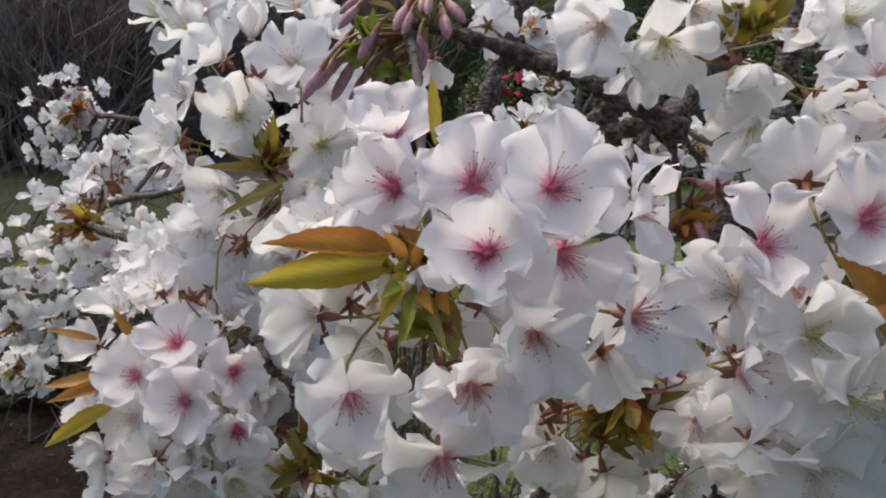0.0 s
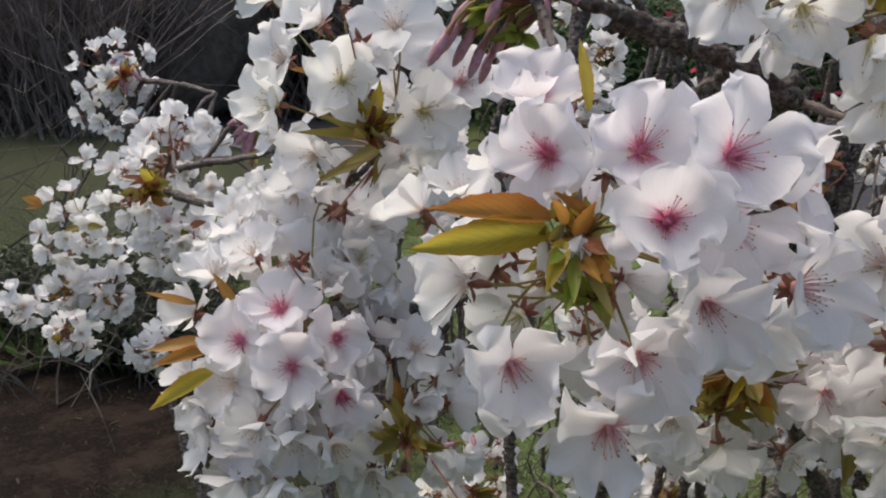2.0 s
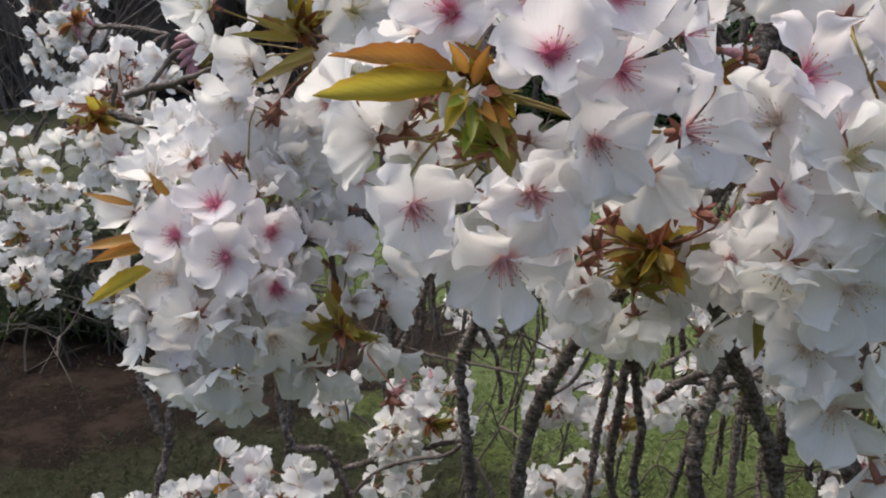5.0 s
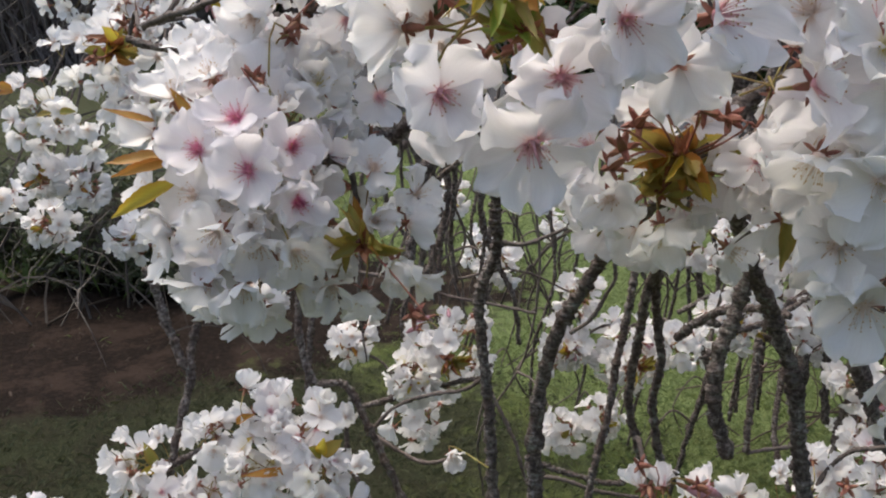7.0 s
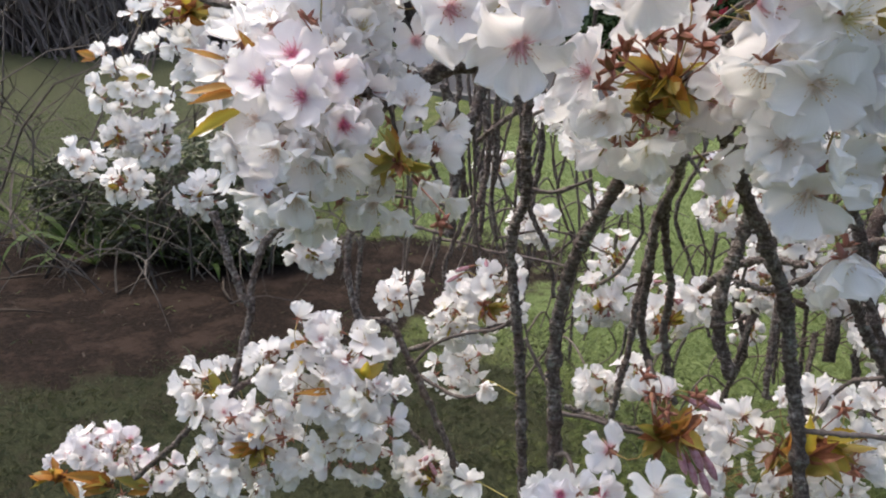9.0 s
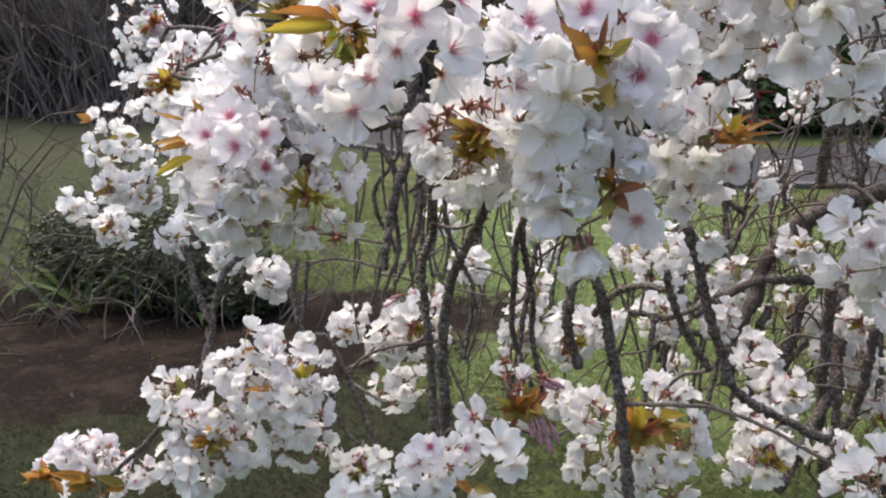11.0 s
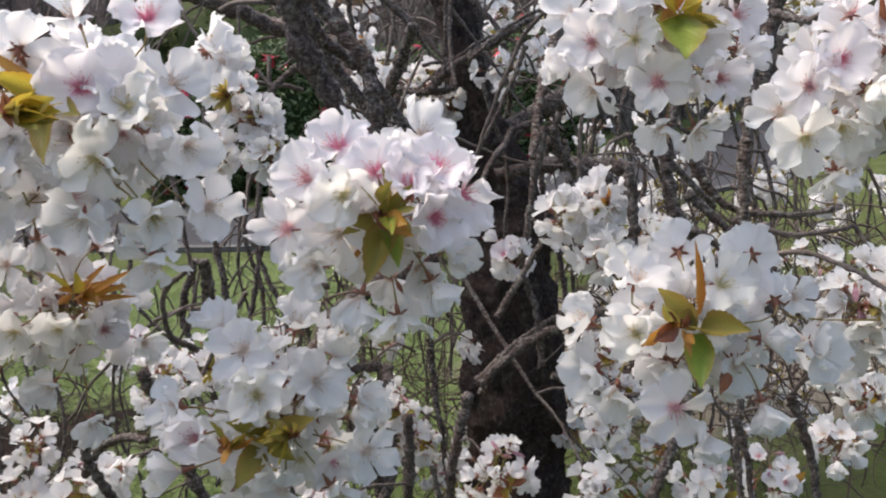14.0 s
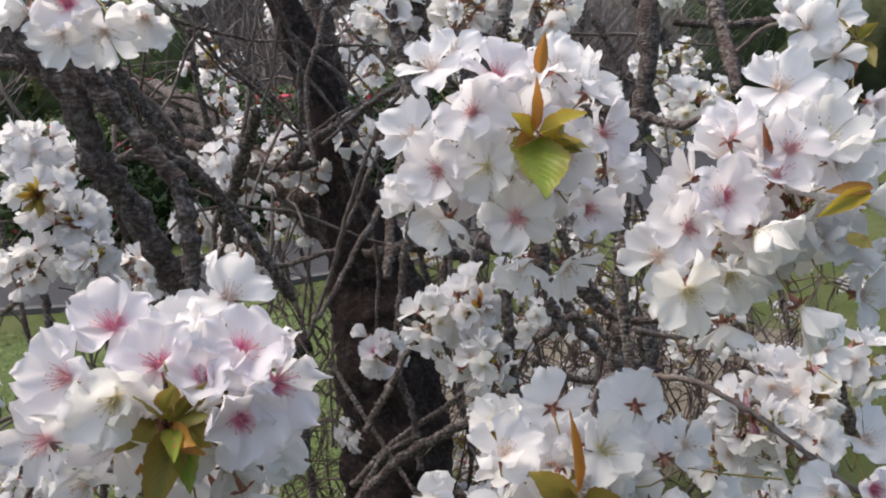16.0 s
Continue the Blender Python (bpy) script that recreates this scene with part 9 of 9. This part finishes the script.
spray(0.2609, 1.3276, 0.5334, 0.038, 14, "m", 5, 178)
spray(0.5443, 0.8370, 0.6757, 0.051, 16, "m", 8, 181)
spray(0.6096, 1.0408, 0.6470, 0.045, 11, "m", 4, 184)
spray(0.9689, 2.1502, 0.8810, 0.082, 15, "m", 3, 187)
spray(0.4742, 1.2665, 0.7509, 0.052, 12, "w", 2, 190)
spray(0.6723, 1.4920, 0.7728, 0.054, 12, "m", 0, 193)
spray(0.4147, 1.1006, 0.9226, 0.060, 14, "w", 0, 196)
spray(0.2640, 1.2444, 0.7173, 0.058, 14, "m", 3, 199)
spray(0.4834, 0.3715, 0.8901, 0.014, 8, "w", 0, 202)
spray(0.1048, 1.0836, 1.3278, 0.031, 12, "m", 5, 205)
spray(0.6548, 1.0755, 0.6792, 0.043, 11, "m", 4, 208)
spray(0.5564, 0.8906, 0.6795, 0.046, 12, "m", 6, 211)
spray(0.6670, 0.8568, 0.6670, 0.036, 11, "m", 3, 214)
spray(0.9213, 0.9578, 0.7238, 0.068, 22, "m", 7, 217)
spray(0.8261, 0.8567, 0.6287, 0.033, 11, "m", 6, 220)
spray(0.8208, 1.1862, 1.3769, 0.027, 8, "w", 0, 223)
spray(1.1123, 1.3218, 1.3982, 0.044, 9, "w", 2, 226)
spray(1.1663, 1.2043, 1.4158, 0.047, 11, "w", 2, 229)
spray(1.4047, 1.2637, 0.5605, 0.112, 11, "m", 4, 232)
spray(1.5280, 1.2040, 0.4490, 0.098, 10, "m", 3, 235)
spray(1.3845, 1.3416, 0.4096, 0.104, 10, "m", 3, 238)
spray(0.9797, 1.4187, 1.3622, 0.064, 14, "w", 2, 241)
spray(0.3152, 1.0986, 0.7969, 0.033, 11, "w", 1, 244)
spray(1.1145, 0.9258, 0.7979, 0.046, 14, "m", 3, 247)
spray(1.2213, 0.4928, 0.9711, 0.022, 9, "w", 4, 250)
spray(0.5538, 1.0324, 1.4269, 0.031, 12, "w", 0, 253)
spray(0.5506, 0.9890, 1.3690, 0.043, 8, "w", 12, 256)
spray(0.5861, 0.9650, 1.3384, 0.029, 11, "w", 2, 259)
spray(0.5264, 0.9862, 1.2887, 0.029, 9, "w", 3, 262)
spray(0.5943, 0.9515, 1.2896, 0.036, 11, "w", 7, 265)
spray(0.6712, 1.1303, 1.2384, 0.021, 8, "w", 0, 268)
spray(1.0063, 1.4409, 1.3784, 0.043, 12, "w", 2, 271)
spray(1.0485, 1.4102, 1.3308, 0.032, 8, "w", 0, 274)
spray(0.9334, 1.5535, 1.1738, 0.041, 11, "m", 3, 277)
spray(1.0867, 1.5955, 1.2088, 0.038, 9, "w", 0, 280)
spray(0.9421, 1.7399, 1.5800, 0.056, 12, "w", 3, 283)
spray(0.9192, 1.6030, 1.3968, 0.029, 9, "m", 3, 286)
spray(0.9644, 0.9533, 1.0974, 0.017, 9, "p", 3, 289)
spray(0.9411, 0.7207, 1.1902, 0.025, 11, "w", 0, 292)
spray(0.9794, 0.7042, 1.2068, 0.035, 12, "w", 9, 295)
spray(0.9721, 0.6737, 1.1461, 0.027, 11, "w", 2, 298)
spray(1.1915, 0.8975, 1.1165, 0.027, 8, "w", 2, 301)
spray(1.4888, 0.8594, 1.4193, 0.037, 11, "w", 2, 304)
spray(1.2146, 0.4656, 1.1252, 0.034, 14, "w", 3, 307)
spray(1.1370, 0.4341, 1.1096, 0.028, 7, "m", 14, 310)
spray(1.1626, 0.3948, 1.0920, 0.024, 11, "w", 2, 313)
spray(1.2256, 0.4250, 1.1210, 0.020, 5, "m", 9, 316)
spray(1.3096, 0.4406, 1.1297, 0.022, 5, "m", 9, 319)
spray(1.1267, 0.4630, 1.0538, 0.014, 9, "w", 2, 322)
spray(0.9624, 0.6384, 1.5352, 0.020, 11, "w", 0, 325)
spray(0.9160, 0.7203, 1.5412, 0.019, 9, "w", 0, 328)
spray(1.0651, 0.6431, 1.5374, 0.016, 8, "w", 0, 331)
spray(1.4073, 1.4489, 0.7012, 0.067, 12, "m", 3, 334)
spray(1.8804, 1.2431, 0.8946, 0.093, 14, "m", 2, 337)
spray(1.5611, 1.3070, 0.9695, 0.062, 11, "m", 2, 340)
spray(1.4240, 1.5005, 0.6921, 0.064, 6, "m", 3, 343)
spray(1.6659, 1.6454, 0.6932, 0.062, 6, "w", 2, 346)
spray(1.7834, 1.4973, 0.6535, 0.067, 6, "m", 2, 349)
spray(1.2479, 1.3147, 0.5919, 0.064, 7, "m", 2, 352)
spray(1.7288, 1.5836, 0.4969, 0.087, 7, "w", 2, 355)
spray(1.5323, 1.1236, 0.5692, 0.067, 7, "w", 2, 358)
spray(1.4807, 0.9332, 0.6033, 0.058, 12, "m", 2, 361)
spray(1.2951, 0.7723, 0.6013, 0.050, 12, "m", 3, 364)
spray(1.0991, 1.0167, 0.4992, 0.058, 12, "w", 2, 367)
spray(1.1845, 0.8945, 0.5347, 0.049, 12, "w", 2, 370)
spray(0.9736, 1.3690, 0.4915, 0.057, 6, "m", 3, 373)
spray(0.8104, 1.5477, 0.6775, 0.047, 11, "w", 2, 376)
spray(0.8915, 1.2972, 0.6509, 0.041, 11, "m", 2, 379)
spray(1.0361, 0.8317, 0.7348, 0.042, 11, "w", 2, 382)
spray(1.1969, 0.7749, 0.7337, 0.042, 12, "m", 3, 385)
spray(1.3317, 0.6396, 0.8281, 0.038, 12, "w", 2, 388)
spray(0.1941, 1.2515, 0.8071, 0.041, 11, "w", 2, 391)


spray(0.1212, 1.2427, 1.4591, 0.040, 11, "w", 2, 1300)
spray(0.1793, 1.3884, 1.3842, 0.040, 11, "w", 2, 1303)
spray(0.3072, 1.2599, 1.3095, 0.040, 11, "w", 2, 1306)
spray(0.4334, 1.4308, 1.2777, 0.040, 11, "w", 2, 1309)
spray(0.2546, 1.6802, 1.4472, 0.040, 11, "w", 2, 1312)
spray(0.0952, 1.4930, 1.5094, 0.040, 11, "w", 2, 1318)
spray(0.5996, 1.1000, 0.5128, 0.045, 9, "m", 7, 1309)
spray(0.4659, 1.3000, 0.7423, 0.050, 14, "w", 2, 1312)
spray(0.4972, 1.3500, 0.8694, 0.050, 16, "w", 2, 1315)
spray(0.2697, 1.1500, 0.7381, 0.055, 18, "m", 6, 1318)
spray(0.9852, 1.1000, 0.4572, 0.050, 15, "m", 7, 1330)
spray(0.7496, 1.3500, 0.8845, 0.040, 12, "m", 3, 1333)
spray(0.0601, 1.3000, 0.8462, 0.036, 12, "w", 0, 1339)
SPREAD = random.Random(71)
for i in range(26):
    spray(SPREAD.uniform(0.60, 1.75), SPREAD.uniform(1.50, 2.40), SPREAD.uniform(1.12, 1.78), SPREAD.uniform(0.034, 0.055), SPREAD.randint(9, 14), SPREAD.choice("wwm"), SPREAD.choice((0, 2, 3)), 1000 + 3 * i)
for i in range(30):
    spray(SPREAD.uniform(0.55, 1.50), SPREAD.uniform(1.15, 1.95), SPREAD.uniform(0.30, 0.85), SPREAD.uniform(0.036, 0.058), SPREAD.randint(9, 15), SPREAD.choice("wwm"), SPREAD.choice((0, 2, 4)), 1100 + 3 * i)


# ---- the twigs that bear the clusters ----
FIRM = list(BRANCH_POINTS)
for spur in CLUSTERS:
    near = min(FIRM, key=lambda p: (p - spur).length + 2 * max(0.0, spur.y - p.y) + 0.5 * max(0.0, spur.z - p.z))
    if 0.03 < (near - spur).length < 0.6:
        branch(0.0026, 0.0017, near, near.lerp(spur, 0.5) + Vector((0, 0.015, 0.025)), spur, name="twig")
